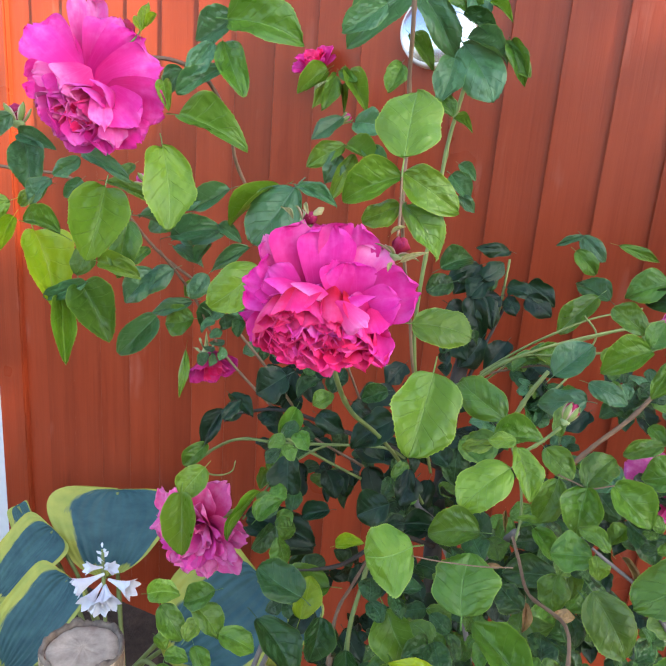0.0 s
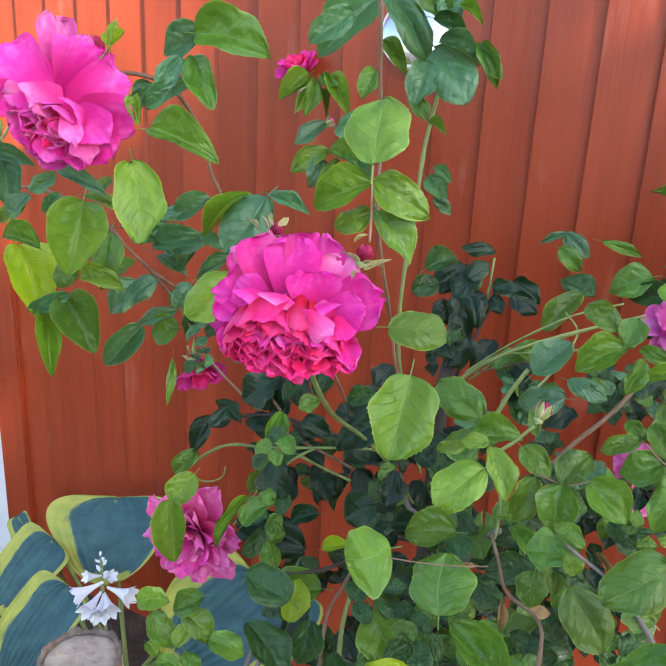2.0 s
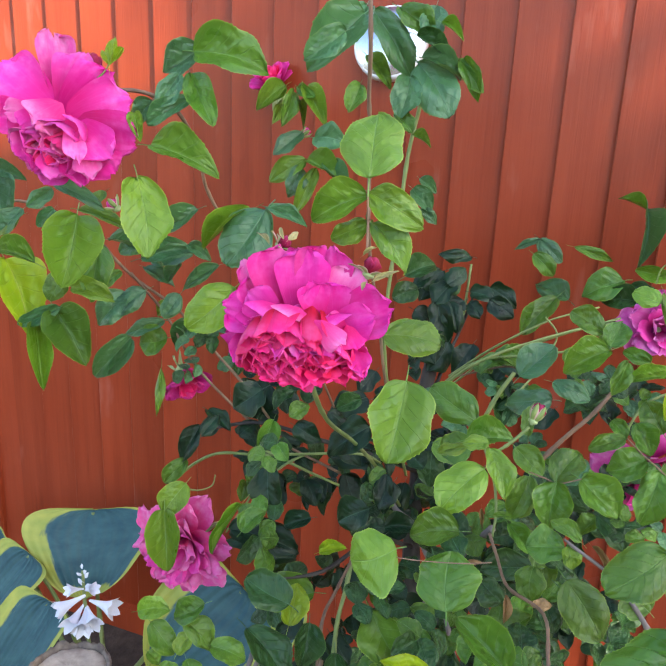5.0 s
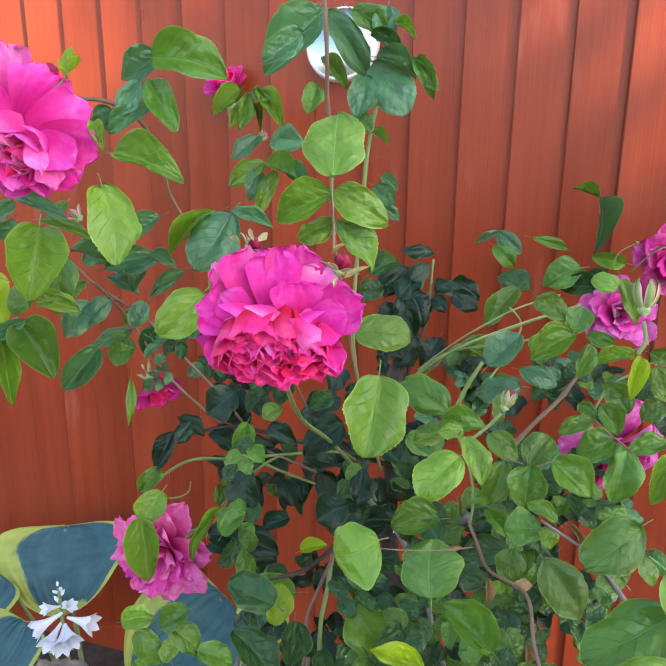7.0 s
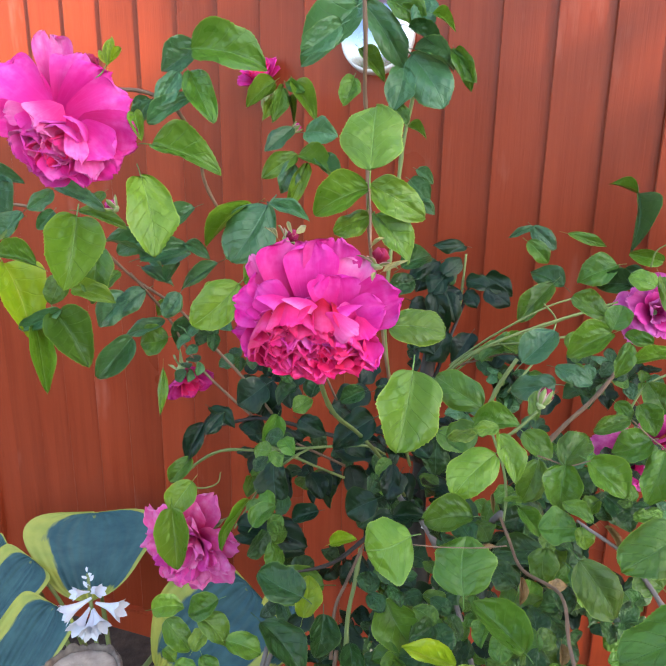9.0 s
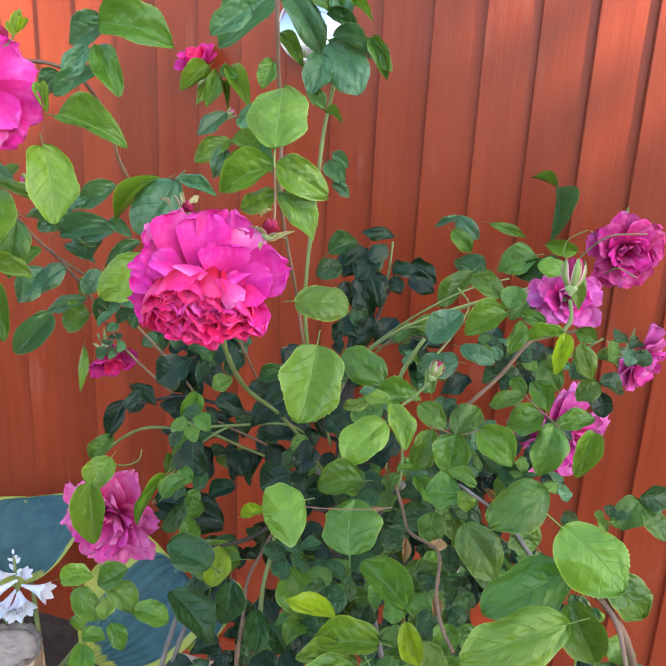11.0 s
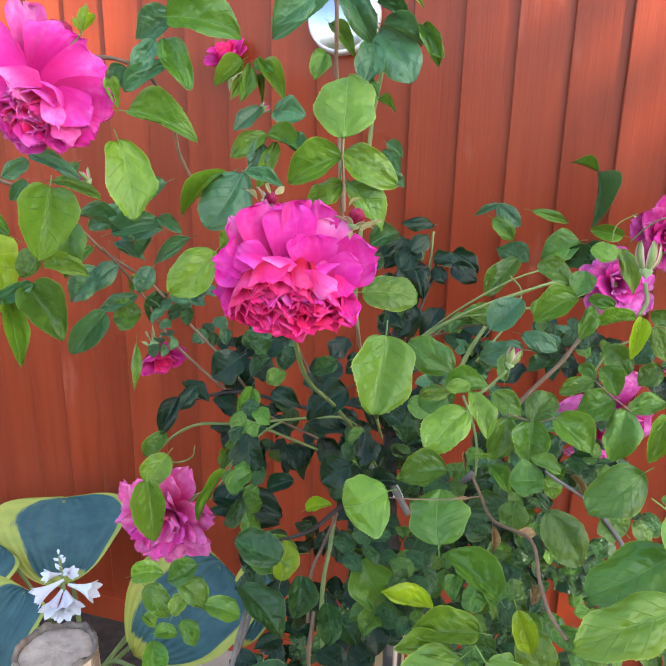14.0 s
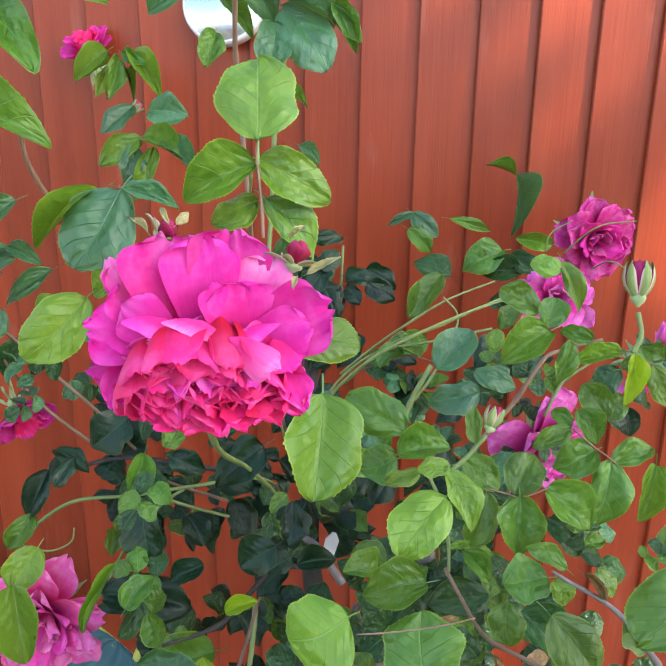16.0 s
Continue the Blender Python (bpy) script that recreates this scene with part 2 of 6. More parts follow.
def hosta_material():
    """Blue green leaf with an uneven yellow margin and ribs along the blade."""
    n = Nodes("hosta_leaf")
    sep = n.add("SeparateXYZ", {0: n.coord("UV")})
    u = n.math("MULTIPLY", n.math("ABSOLUTE", n.math("SUBTRACT", sep.outputs[0], 0.5)), 2.0)
    v = sep.outputs[1]
    rnd = n.add("ObjectInfo").outputs["Random"]
    at = n.add("VectorMath", {0: n.coord("UV"), 1: n.add("CombineXYZ", {0: n.math("MULTIPLY", rnd, 9.0)}).outputs[0]}, operation="ADD").outputs[0]
    wig = n.noise(1.0, 4.0, n.add("Mapping", {"Vector": at, "Scale": (9.0, 2.2, 1.0)}).outputs[0])
    one = n.ramp(sep.outputs[0], 0.25, 0.75, 2.6, 0.8)                                 # the margin is narrow on one side
    edge = n.math("MINIMUM", n.math("MULTIPLY", n.math("SUBTRACT", 1.0, u), one), n.math("MULTIPLY", n.math("SUBTRACT", 1.0, v), 2.4))
    edge = n.math("MINIMUM", edge, n.math("MULTIPLY", v, 40.0))
    band = n.ramp(n.math("SUBTRACT", edge, n.math("MULTIPLY", n.math("SUBTRACT", wig, 0.5), 0.5)), 0.26, 0.32, 1.0, 0.0)
    rib = n.math("SINE", n.math("MULTIPLY", u, 40.0))
    blue = n.mix(n.ramp(n.noise(6.0, 4.0, at), 0.3, 0.7), rgb(0.018, 0.075, 0.085), rgb(0.045, 0.130, 0.130))
    gold = n.mix(n.ramp(n.noise(5.0, 3.0, at), 0.3, 0.7), rgb(0.27, 0.34, 0.06), rgb(0.46, 0.46, 0.08))
    c = n.mix(band, blue, gold)
    n.set(color=c, rough=0.5, spec=0.4)
    n.bump(n.math("ADD", rib, n.math("MULTIPLY", wig, 1.5)), 0.32, 0.003)
    n.translucent(c, 0.12)
    return n.mat


HOSTA_LEAF = hosta_material()


# ---- building helpers ----
PLACE = {}


def mesh(name, verts, faces, uvs=None, material=None, smooth=True):
    me = bpy.data.meshes.new(name)
    me.from_pydata(verts, [], faces)
    if uvs is not None:
        layer = me.uv_layers.new(name="uv")
        idx = np.empty(len(me.loops), dtype=np.int32)
        me.loops.foreach_get("vertex_index", idx)
        layer.data.foreach_set("uv", np.asarray(uvs, dtype=np.float32)[idx].ravel())
    if smooth:
        me.polygons.foreach_set("use_smooth", [True] * len(me.polygons))
    if material:
        me.materials.append(material)
    me.update()
    return me


def thing(name, at, label, category, group="", kind=""):
    ob = new(name)
    ob.matrix_basis = Matrix.Translation(at)
    ob.empty_display_size = 0.05
    PLACE[ob] = ob.matrix_basis.copy()
    return tagged(ob, label, category, group, kind)


def hang(name, me, parent, m=None, label=""):
    """A part: the mesh me under parent, at the world pose m."""
    ob = new(name, me)
    m = m or Matrix.Identity(4)
    ob.parent = parent
    ob.matrix_basis = PLACE[parent].inverted() @ m
    PLACE[ob] = m.copy()
    if label:
        ob["label"] = label
    return ob


def grid_faces(nu, nv):
    return [(j * nu + i, j * nu + i + 1, (j + 1) * nu + i + 1, (j + 1) * nu + i) for j in range(nv - 1) for i in range(nu - 1)]


def basis(origin, along, normal, sx, sy, sz):
    """A pose with y along, z near the normal, scaled."""
    y = Vector(along).normalized()
    x = y.cross(Vector(normal)).normalized()
    z = x.cross(y)
    m = Matrix((x * sx, y * sy, z * sz)).transposed().to_4x4()
    m.translation = origin
    return m


def blade(seed, point=0.48, wide=0.48, tooth=0.015, teeth=21, fold=0.22, droop=0.24, lobes=0, stalk=0.0, nu=15, quilt=0.044):
    """A leaf blade of length 1 and width 1: forward teeth, folded along its rib, puffed between its side veins, drooping to a drawn out tip."""
    r = random.Random(seed)
    nv = 2 * teeth + 1
    verts, uvs = [], []
    fold, droop = fold * r.uniform(-0.2, 1.7), droop * r.uniform(0.1, 1.6)
    bend, wave, ph, lop = r.uniform(-0.08, 0.08), r.uniform(0.03, 0.09), r.uniform(0, 6), r.uniform(-0.14, 0.14)
    tip, nick = r.uniform(0.05, 0.40), r.uniform(0.02, 0.07)
    twist, roll, hook, ph2 = r.uniform(-0.35, 0.35), r.uniform(-0.22, 0.16), r.uniform(0.0, 0.5), r.uniform(0, 6)
    curl = [r.uniform(-0.24, 0.18) for k in range(2)]
    for j in range(nv):
        v = j / (nv - 1)
        h = 0.5 * math.sin(math.pi * v ** (math.log(0.5) / math.log(wide))) ** point
        if v > 0.70:
            h *= 1 - tip * ((v - 0.70) / 0.30) ** 1.5
        if lobes:
            h *= 0.84 + 0.18 * abs(math.cos(math.pi * (v * lobes)))
        saw = (j % 2) * min(1.0, 5 * v) * r.uniform(0.3, 1.5)
        for i in range(nu):
            u = 2 * i / (nu - 1) - 1
            rim = abs(u) > 0.99
            hh = h * (1 + lop * (1 if u > 0 else -1)) * (1 + tooth * 1.6 * ((saw - 0.5) if rim else 0)) * (1 + 0.06 * math.sin(6 * v + ph + (2.4 if u > 0 else 0)) + nick * math.sin(13 * v + ph2 + (1.7 if u > 0 else 0)))
            x = u * hh + bend * math.sin(math.pi * v)
            q = abs(u)
            z = fold * q ** 1.3 * h * 2 - droop * v * v + wave * math.sin(7 * v + ph + 2.2 * u) * q
            z += quilt * abs(math.sin(math.pi * (6.0 * (v - 0.42 * q * h * 2) + 0.2))) ** 0.7 * min(1.0, 4 * q) * (1.1 - 0.5 * q) * math.sin(math.pi * min(1, v * 1.1))
            z += roll * q ** 3 * h - hook * max(0.0, v - 0.62) ** 2 + curl[0 if u > 0 else 1] * max(0.0, q - 0.55) ** 1.5 * math.sin(math.pi * v) * 1.6
            a = twist * (v - 0.3)
            y = v - 0.12 * droop * v * v - 0.25 * hook * max(0.0, v - 0.6) ** 2 + (0.010 * saw if rim and tooth else 0.0) + 0.05 * q * h * math.sin(math.pi * v)
            verts.append((x * math.cos(a) - z * math.sin(a), y, z * math.cos(a) + x * math.sin(a)))
            uvs.append((u * 0.5 + 0.5, v))
    faces = grid_faces(nu, nv)
    if stalk:                                        # the leaf's own stalk, behind its base
        n0 = len(verts)
        for y, z in ((0.06, 0.0), (-stalk * 0.5, -0.02), (-stalk, -0.06)):
            verts += [(0.014, y, z), (-0.007, y, z + 0.012), (-0.007, y, z - 0.012)]
            uvs += [(0.5, 0.3)] * 3
        faces += [(n0 + 3 * k + a, n0 + 3 * k + (a + 1) % 3, n0 + 3 * k + 3 + (a + 1) % 3, n0 + 3 * k + 3 + a) for k in range(2) for a in range(3)]
    return verts, faces, uvs


BLADES = {}


def blade_mesh(kind, tone, k):
    key = (kind, tone, k)
    if key not in BLADES:
        shape = dict(rose=dict(), round=dict(point=0.44, wide=0.48, droop=0.12), ivy=dict(point=0.62, wide=0.38, tooth=0.012, fold=0.12, lobes=1.5, quilt=0.02),
                     narrow=dict(point=0.75, wide=0.44, droop=0.3, fold=0.3), flat=dict(point=0.46, wide=0.48, droop=0.10, fold=0.10), curled=dict(point=0.50, wide=0.50, droop=0.42, fold=0.42))[kind]
        v, f, uv = blade(hash_of(kind) + k * 17, stalk=0.22, **shape)
        BLADES[key] = mesh("leaf", v, f, uv, LEAF[tone])
    return BLADES[key]


def hash_of(s):
    return sum(ord(c) * (i + 3) for i, c in enumerate(s))


EYE_AT = Vector((0.0, -0.02, 1.45))
COUNT = [0]


def leaf(parent, base, tip, ratio, tone="mid", kind="rose", turn=0.0, up=0.35):
    """One leaf from base to tip; ratio: its width over its length; turn: degrees about its own length."""
    COUNT[0] += 1
    r = random.Random(COUNT[0] * 7 + 1)
    b, t = Vector(base), Vector(tip)
    ln = (t - b).length
    n = ((EYE_AT - b).normalized() + Vector((0, 0, up)) + Vector((r.uniform(-.32, .32), r.uniform(-.12, .12), r.uniform(-.25, .3))))
    n = Matrix.Rotation(radians(turn), 3, (t - b).normalized()) @ n
    return hang("leaf", blade_mesh(kind, tone, r.randrange(12)), parent, basis(b, t - b, n, ln * ratio * 1.02, ln * 1.03, ln))


def spline(points, steps=6):
    p = [Vector(q) for q in points]
    p = [p[0] * 2 - p[1]] + p + [p[-1] * 2 - p[-2]]
    out = []
    for i in range(1, len(p) - 2):
        for s in range(steps):
            t = s / steps
            a, b, c, d = p[i - 1], p[i], p[i + 1], p[i + 2]
            out.append(0.5 * ((2 * b) + (c - a) * t + (2 * a - 5 * b + 4 * c - d) * t * t + (3 * b - a - 3 * c + d) * t ** 3))
    return out + [p[-2]]


def tube(name, points, r0, r1, material, parent, sides=7, label="", lump=0.06):
    """A tapering stem through the points, with slight knots."""
    path = spline(points)
    rr = random.Random(len(path) * 13 + int(abs(path[0].x) * 1e4))
    verts, uvs = [], []
    ref = Vector((0.3, 0.9, 0.1))
    for k, c in enumerate(path):
        d = (path[min(k + 1, len(path) - 1)] - path[max(k - 1, 0)]).normalized()
        x = d.cross(ref).normalized()
        y = d.cross(x)
        f = k / (len(path) - 1)
        rad = (r0 + (r1 - r0) * f) * (1 + rr.uniform(-lump, lump) + (0.22 if k % 9 == 4 else 0))
        for s in range(sides):
            a = 2 * math.pi * s / sides
            verts.append(c + (x * math.cos(a) + y * math.sin(a)) * rad)
            uvs.append((s / sides, f))
    faces = [(k * sides + s, k * sides + (s + 1) % sides, (k + 1) * sides + (s + 1) % sides, (k + 1) * sides + s) for k in range(len(path) - 1) for s in range(sides)]
    faces += [tuple(range(sides))[::-1], tuple((len(path) - 1) * sides + s for s in range(sides))]
    return hang(name, mesh(name, verts, faces, uvs, material), parent, label=label)


def petal(seed, length, width, lean, bend, cup, ruffle, tone, notch=0.05, taper=0.0, frill=0.0, blunt=7.0):
    """A rose petal that rises from the origin; lean: its angle off the flower's axis; bend: how far it rolls outwards."""
    r = random.Random(seed)
    nu, nv = 21, 12
    verts, uvs = [], []
    ph, ph2, skew = r.uniform(0, 6), r.uniform(0, 6), r.uniform(-0.12, 0.12)
    px = pz = 0.0
    rows = []
    for j in range(nv):
        v, v2 = (1 - (1 - q / (nv - 1)) ** 1.5 for q in (j, min(j + 1, nv - 1)))
        a = radians(lean + bend * v)
        rows.append((px, pz, a, v))
        px += math.sin(a) * length * (v2 - v)
        pz += math.cos(a) * length * (v2 - v)
    for x0, z0, a, v in rows:
        w = width * 0.5 * (v ** 0.5) * (1 - 0.93 * v ** blunt) ** 0.5 * (1 - taper * v) + 0.0008
        for i in range(nu):
            u = 2 * i / (nu - 1) - 1
            back = -length * (0.12 * u * u + notch * math.exp(-(u / 0.3) ** 2) + 0.018 * math.sin(9.0 * u + ph2) + 0.011 * math.sin(19.0 * u + ph)) * v ** 3
            wob = ruffle * length * v * v * (math.sin(3.1 * u + ph + 2 * v) + 0.22 * math.sin(6.3 * u + ph2))
            off = cup * w * u * u + wob + frill * length * v ** 5 * math.sin(16.0 * u + 2.0 * ph2) * (0.6 + 0.4 * math.sin(5.0 * u + ph))
            x = x0 + math.sin(a) * back - math.cos(a) * off
            z = z0 + math.cos(a) * back + math.sin(a) * off
            verts.append((x, u * w + skew * w * v, z))
            uvs.append((u * 0.5 + 0.5, v))
    return mesh("petal", verts, grid_faces(nu, nv), uvs, PETAL[tone])


def sepals(parent, m, size, count, material, back=150.0, seed=0):
    for k in range(count):
        r = random.Random(seed + k)
        v, f, uv = blade(k + 40, point=0.9, wide=0.25, tooth=0, droop=-0.3)
        hang("sepal", mesh("sepal", v, f, uv, material), parent,
             m @ Matrix.Rotation(2 * math.pi * k / count + r.uniform(-.2, .2), 4, "Z") @ Matrix.Rotation(radians(90 - back + r.uniform(-25, 25)), 4, "X")
             @ Matrix.Diagonal((size * 0.30, size, size, 1)))


def hip(radius, length, material):
    """The green cup under a flower."""
    verts, n = [], 10
    prof = [(0.25, -1.0), (0.34, -0.85), (0.85, -0.55), (1.0, -0.25), (0.8, 0.0), (0.3, 0.08)]
    for pr, pz in prof:
        verts += [(radius * pr * math.cos(2 * math.pi * s / n), radius * pr * math.sin(2 * math.pi * s / n), length * pz) for s in range(n)]
    faces = [(k * n + s, k * n + (s + 1) % n, (k + 1) * n + (s + 1) % n, (k + 1) * n + s) for k in range(len(prof) - 1) for s in range(n)]
    return mesh("rose_flower", verts, faces + [tuple(range(n))[::-1], tuple((len(prof) - 1) * n + s for s in range(n))], None, material)


def rose(bush, centre, axis, radius, rings, seed, label="", sep=5, wing=0.6):
    """A rose: rings of petals (count, start, length, width, lean, bend, cup, ruffle, tone) in flower radii, outermost first."""
    r = random.Random(seed)
    m = Vector(axis).to_track_quat("Z", "Y").to_matrix().to_4x4()
    m.translation = centre
    ob = hang("rose_flower", hip(radius * 0.17, radius * 0.30, SEPAL), bush, m, label)
    k = 0
    for count, start, length, width, lean, bend, cup, ruffle, tone in rings:
        for i in range(count):
            k += 1
            ang = 2 * math.pi * (i + r.uniform(-0.22, 0.22)) / count + k * 0.37
            s = r.uniform(0.9, 1.1)
            me = petal(seed * 100 + k, radius * length * s, radius * width * s * r.uniform(0.92, 1.1), lean + r.uniform(-8, 8), bend + r.uniform(-12, 12), cup, ruffle, tone)
            hang("petal", me, ob, m @ Matrix.Rotation(ang, 4, "Z") @ Matrix.Translation((radius * start * r.uniform(0.75, 1.1), 0, 0)) @ Matrix.Rotation(r.uniform(-0.2, 0.2), 4, "X"))
    sepals(ob, m @ Matrix.Translation((0, 0, -radius * 0.05)), radius * wing, sep, SEPAL if wing < 1 else SEPAL_PALE, 150.0 if wing < 1 else 85.0, seed)
    return ob


def flower(bush, centre, axis, radius, label):
    """The cup and sepals of a rose that gets its petals one by one."""
    m = Vector(axis).to_track_quat("Z", "Y").to_matrix().to_4x4()
    m.translation = centre
    ob = hang("rose_flower", hip(radius * 0.2, radius * 0.34, SEPAL), bush, m, label)
    sepals(ob, m @ Matrix.Translation((0, 0, -radius * 0.05)), radius * 0.6, 5, SEPAL, 150.0, 7)
    return ob


def guard(ob, base, tip, width, bend, cup, tone):
    """A broad petal from base to tip that shows its inner face; bend: degrees by which it rolls back."""
    COUNT[0] += 1
    r = random.Random(COUNT[0] * 11)
    b, t = Vector(base), Vector(tip)
    z = (t - b).normalized()
    x = (b + t) * 0.5 - EYE_AT
    x = (x - z * x.dot(z)).normalized()
    m = Matrix((x, z.cross(x), z)).transposed().to_4x4()
    m.translation = b
    me = petal(COUNT[0] * 3 + 7, (t - b).length * 1.0, width, -bend * 0.55, bend, cup, 0.075, tone, r.uniform(-0.02, 0.08), 0.0, 0.045, 8.0)
    return hang("petal", me, ob, m)


def heart(ob, centre, axis, radius, seed, tones, lobes):
    """The crowded heart in quarters: folded petals round several middles, all ending on one low dome. lobes: distance, angle from the top, size, petals."""
    r = random.Random(seed)
    m = Vector(axis).to_track_quat("Z", "Y").to_matrix().to_4x4()
    top = m.to_3x3().inverted() @ Vector((0, 0, 1))
    up = math.atan2(top.y, top.x)
    m.translation = centre
    k = 0
    for far, ang, size, count in lobes:
        mid = Vector((math.cos(up + radians(ang)), math.sin(up + radians(ang)), 0)) * far * radius
        for i in range(count):
            k += 1
            q = ((i + 0.5) / count) ** 0.6
            a = i * 2.39996 + seed + r.uniform(-0.3, 0.3)
            dome = 0.98 - 0.22 * (mid.length / radius + 0.4 * size * q) ** 2
            me = petal(seed * 100 + 60 + k, radius * dome * r.uniform(0.90, 0.98), radius * size * r.uniform(0.9, 1.5), 2 + 30 * q + r.uniform(-6, 6), -22 + r.uniform(-14, 10), r.uniform(0.35, 0.9), 0.018, r.choice(tones), r.uniform(-0.03, 0.06), 0.0, 0.010)
            spot = mid + Vector((math.cos(a), math.sin(a), 0)) * radius * size * q * 0.45
            hang("petal", me, ob, m @ Matrix.Translation((spot.x, spot.y, -0.55 * radius)) @ Matrix.Rotation(a + r.uniform(-0.5, 0.5), 4, "Z"))


RAGGED = [(10, 0.05, 1.0, 0.62, 62, 40, 0.20, 0.06, "pale"), (12, 0.06, 0.90, 0.54, 46, 28, 0.25, 0.07, "pale"), (12, 0.08, 0.78, 0.48, 32, 18, 0.28, 0.08, "pink"), (10, 0.10, 0.66, 0.4, 16, 10, 0.3, 0.09, "pale")]
DEEP = [(6, 0.05, 1.0, 0.9, 50, 10, 0.2, 0.03, "outer"), (7, 0.06, 0.92, 0.75, 34, 8, 0.25, 0.04, "outer"), (7, 0.08, 0.8, 0.55, 18, 6, 0.28, 0.05, "inner")]
LILAC = [(7, 0.05, 1.0, 0.85, 68, 44, 0.25, 0.05, "lilac"), (8, 0.06, 0.88, 0.72, 48, 36, 0.3, 0.06, "lilac"), (7, 0.08, 0.74, 0.6, 30, 26, 0.3, 0.07, "pink"), (6, 0.08, 0.56, 0.46, 12, 10, 0.3, 0.08, "lilac")]
SPENT = [(7, 0.05, 1.0, 0.85, 68, 44, 0.25, 0.05, "old"), (8, 0.06, 0.88, 0.72, 48, 36, 0.3, 0.06, "old"), (7, 0.08, 0.74, 0.6, 30, 26, 0.3, 0.07, "outer"), (6, 0.08, 0.56, 0.46, 12, 10, 0.3, 0.08, "old")]
CUP = [(5, 0.06, 1.75, 1.7, 72, -118, 0.42, 0.02, "bud"), (5, 0.06, 1.6, 1.5, 62, -108, 0.42, 0.03, "bud"), (6, 0.06, 1.5, 1.1, 46, -84, 0.4, 0.05, "bud"), (6, 0.06, 1.35, 0.8, 30, -52, 0.4, 0.07, "bud"), (5, 0.04, 1.25, 0.6, 14, -20, 0.4, 0.08, "bud")]


def bud(bush, foot, point, width, tone="dark", open_sepals=18.0, seed=1):
    """A closed bud from its foot to its point, with green sepals hugging it."""
    f, p = Vector(foot), Vector(point)
    ln = (p - f).length
    m = (p - f).to_track_quat("Z", "Y").to_matrix().to_4x4()
    m.translation = f + (p - f) * 0.3
    ob = hang("rose_bud", hip(width * 0.34, ln * 0.26, SEPAL), bush, m)
    for k in range(5):
        me = petal(seed * 31 + k, ln * 0.84, width * 1.05, 44, -84, 0.7, 0.02, tone, 0.0)
        hang("petal", me, ob, m @ Matrix.Rotation(k * 1.2566, 4, "Z") @ Matrix.Translation((width * 0.14, 0, -ln * 0.04)))
    for k in range(5):
        me = petal(seed * 31 + 9 + k, ln * 0.86, width * (0.86 - 0.008 * open_sepals), 46 + open_sepals * 0.3, -88 + 2.0 * open_sepals, 0.75, 0.02, "sepal", 0.0, 0.62)
        hang("sepal", me, ob, m @ Matrix.Rotation(k * 1.2566 + 0.6, 4, "Z") @ Matrix.Translation((width * 0.2, 0, -ln * 0.08)))
    return ob


def box(name, x0, x1, y0, y1, z0, z1, material, parent=None, bevel=0.002, m=None):
    bm = bmesh.new()
    bmesh.ops.create_cube(bm, size=1)
    for v in bm.verts:
        v.co = ((x0 + x1) / 2 + v.co.x * (x1 - x0), (y0 + y1) / 2 + v.co.y * (y1 - y0), (z0 + z1) / 2 + v.co.z * (z1 - z0))
    if bevel:
        bmesh.ops.bevel(bm, geom=bm.edges[:], offset=bevel, segments=2, affect="EDGES")
    me = bpy.data.meshes.new(name)
    bm.to_mesh(me)
    bm.free()
    me.materials.append(material)
    if parent:
        return hang(name, me, parent, m)
    ob = new(name, me)
    if m:
        ob.matrix_basis = m
    PLACE[ob] = ob.matrix_basis.copy()
    return ob


# ---- ground, fence, walls ----
FENCE = Matrix.Translation((0.5658, 1.2637, 0)) @ Matrix.Rotation(radians(-24), 4, "Z")   # x along the boards, y behind them
PITCH = 0.0963


def foliage(parent, name, count, low, high, size, tones, seed, keep=None, kind="rose"):
    """Leaves deep inside a plant, too many to tell apart: one mesh a tone, five leaflets to a sprig."""
    r = random.Random(seed)
    sets = {tone: ([], [], []) for tone in tones}
    made = 0
    while made < count:
        c = Vector((r.uniform(low[0], high[0]), r.uniform(low[1], high[1]), r.uniform(low[2], high[2])))
        if keep and not keep(c):
            continue
        made += 1
        axis = Vector((r.uniform(-1, 1), r.uniform(-0.8, 0.3), r.uniform(-0.6, 0.6))).normalized()
        face = ((EYE_AT - c).normalized() * r.uniform(0.4, 1) + Vector((r.uniform(-.5, .5), 0, r.uniform(0.2, 0.9)))).normalized()
        side = axis.cross(face).normalized()
        ln = size * r.uniform(0.75, 1.2)
        spots = [(axis * ln * 1.2, axis)] + [(axis * ln * q, (side * sg + axis * 0.35)) for q in (0.95, 0.2) for sg in (1, -1)]
        for off, way in spots[: r.choice((3, 5, 5))]:
            l2 = ln * r.uniform(0.8, 1.1)
            m = basis(c + off, way, face + Vector((r.uniform(-.3, .3), r.uniform(-.3, .3), r.uniform(-.3, .3))), l2 * r.uniform(0.7, 0.85), l2, l2)
            tone = r.choice(tones)
            v, f, uv = SHAPES[kind][r.randrange(6)]
            vs, fs, us = sets[tone]
            n0 = len(vs)
            vs.extend(m @ Vector(p) for p in v)
            fs.extend(tuple(i + n0 for i in q) for q in f)
            us.extend(uv)
    for tone in sets:
        vs, fs, us = sets[tone]
        if vs:
            tagged(hang(name, mesh(name, vs, fs, us, LEAF[tone]), parent), kind="stuff")


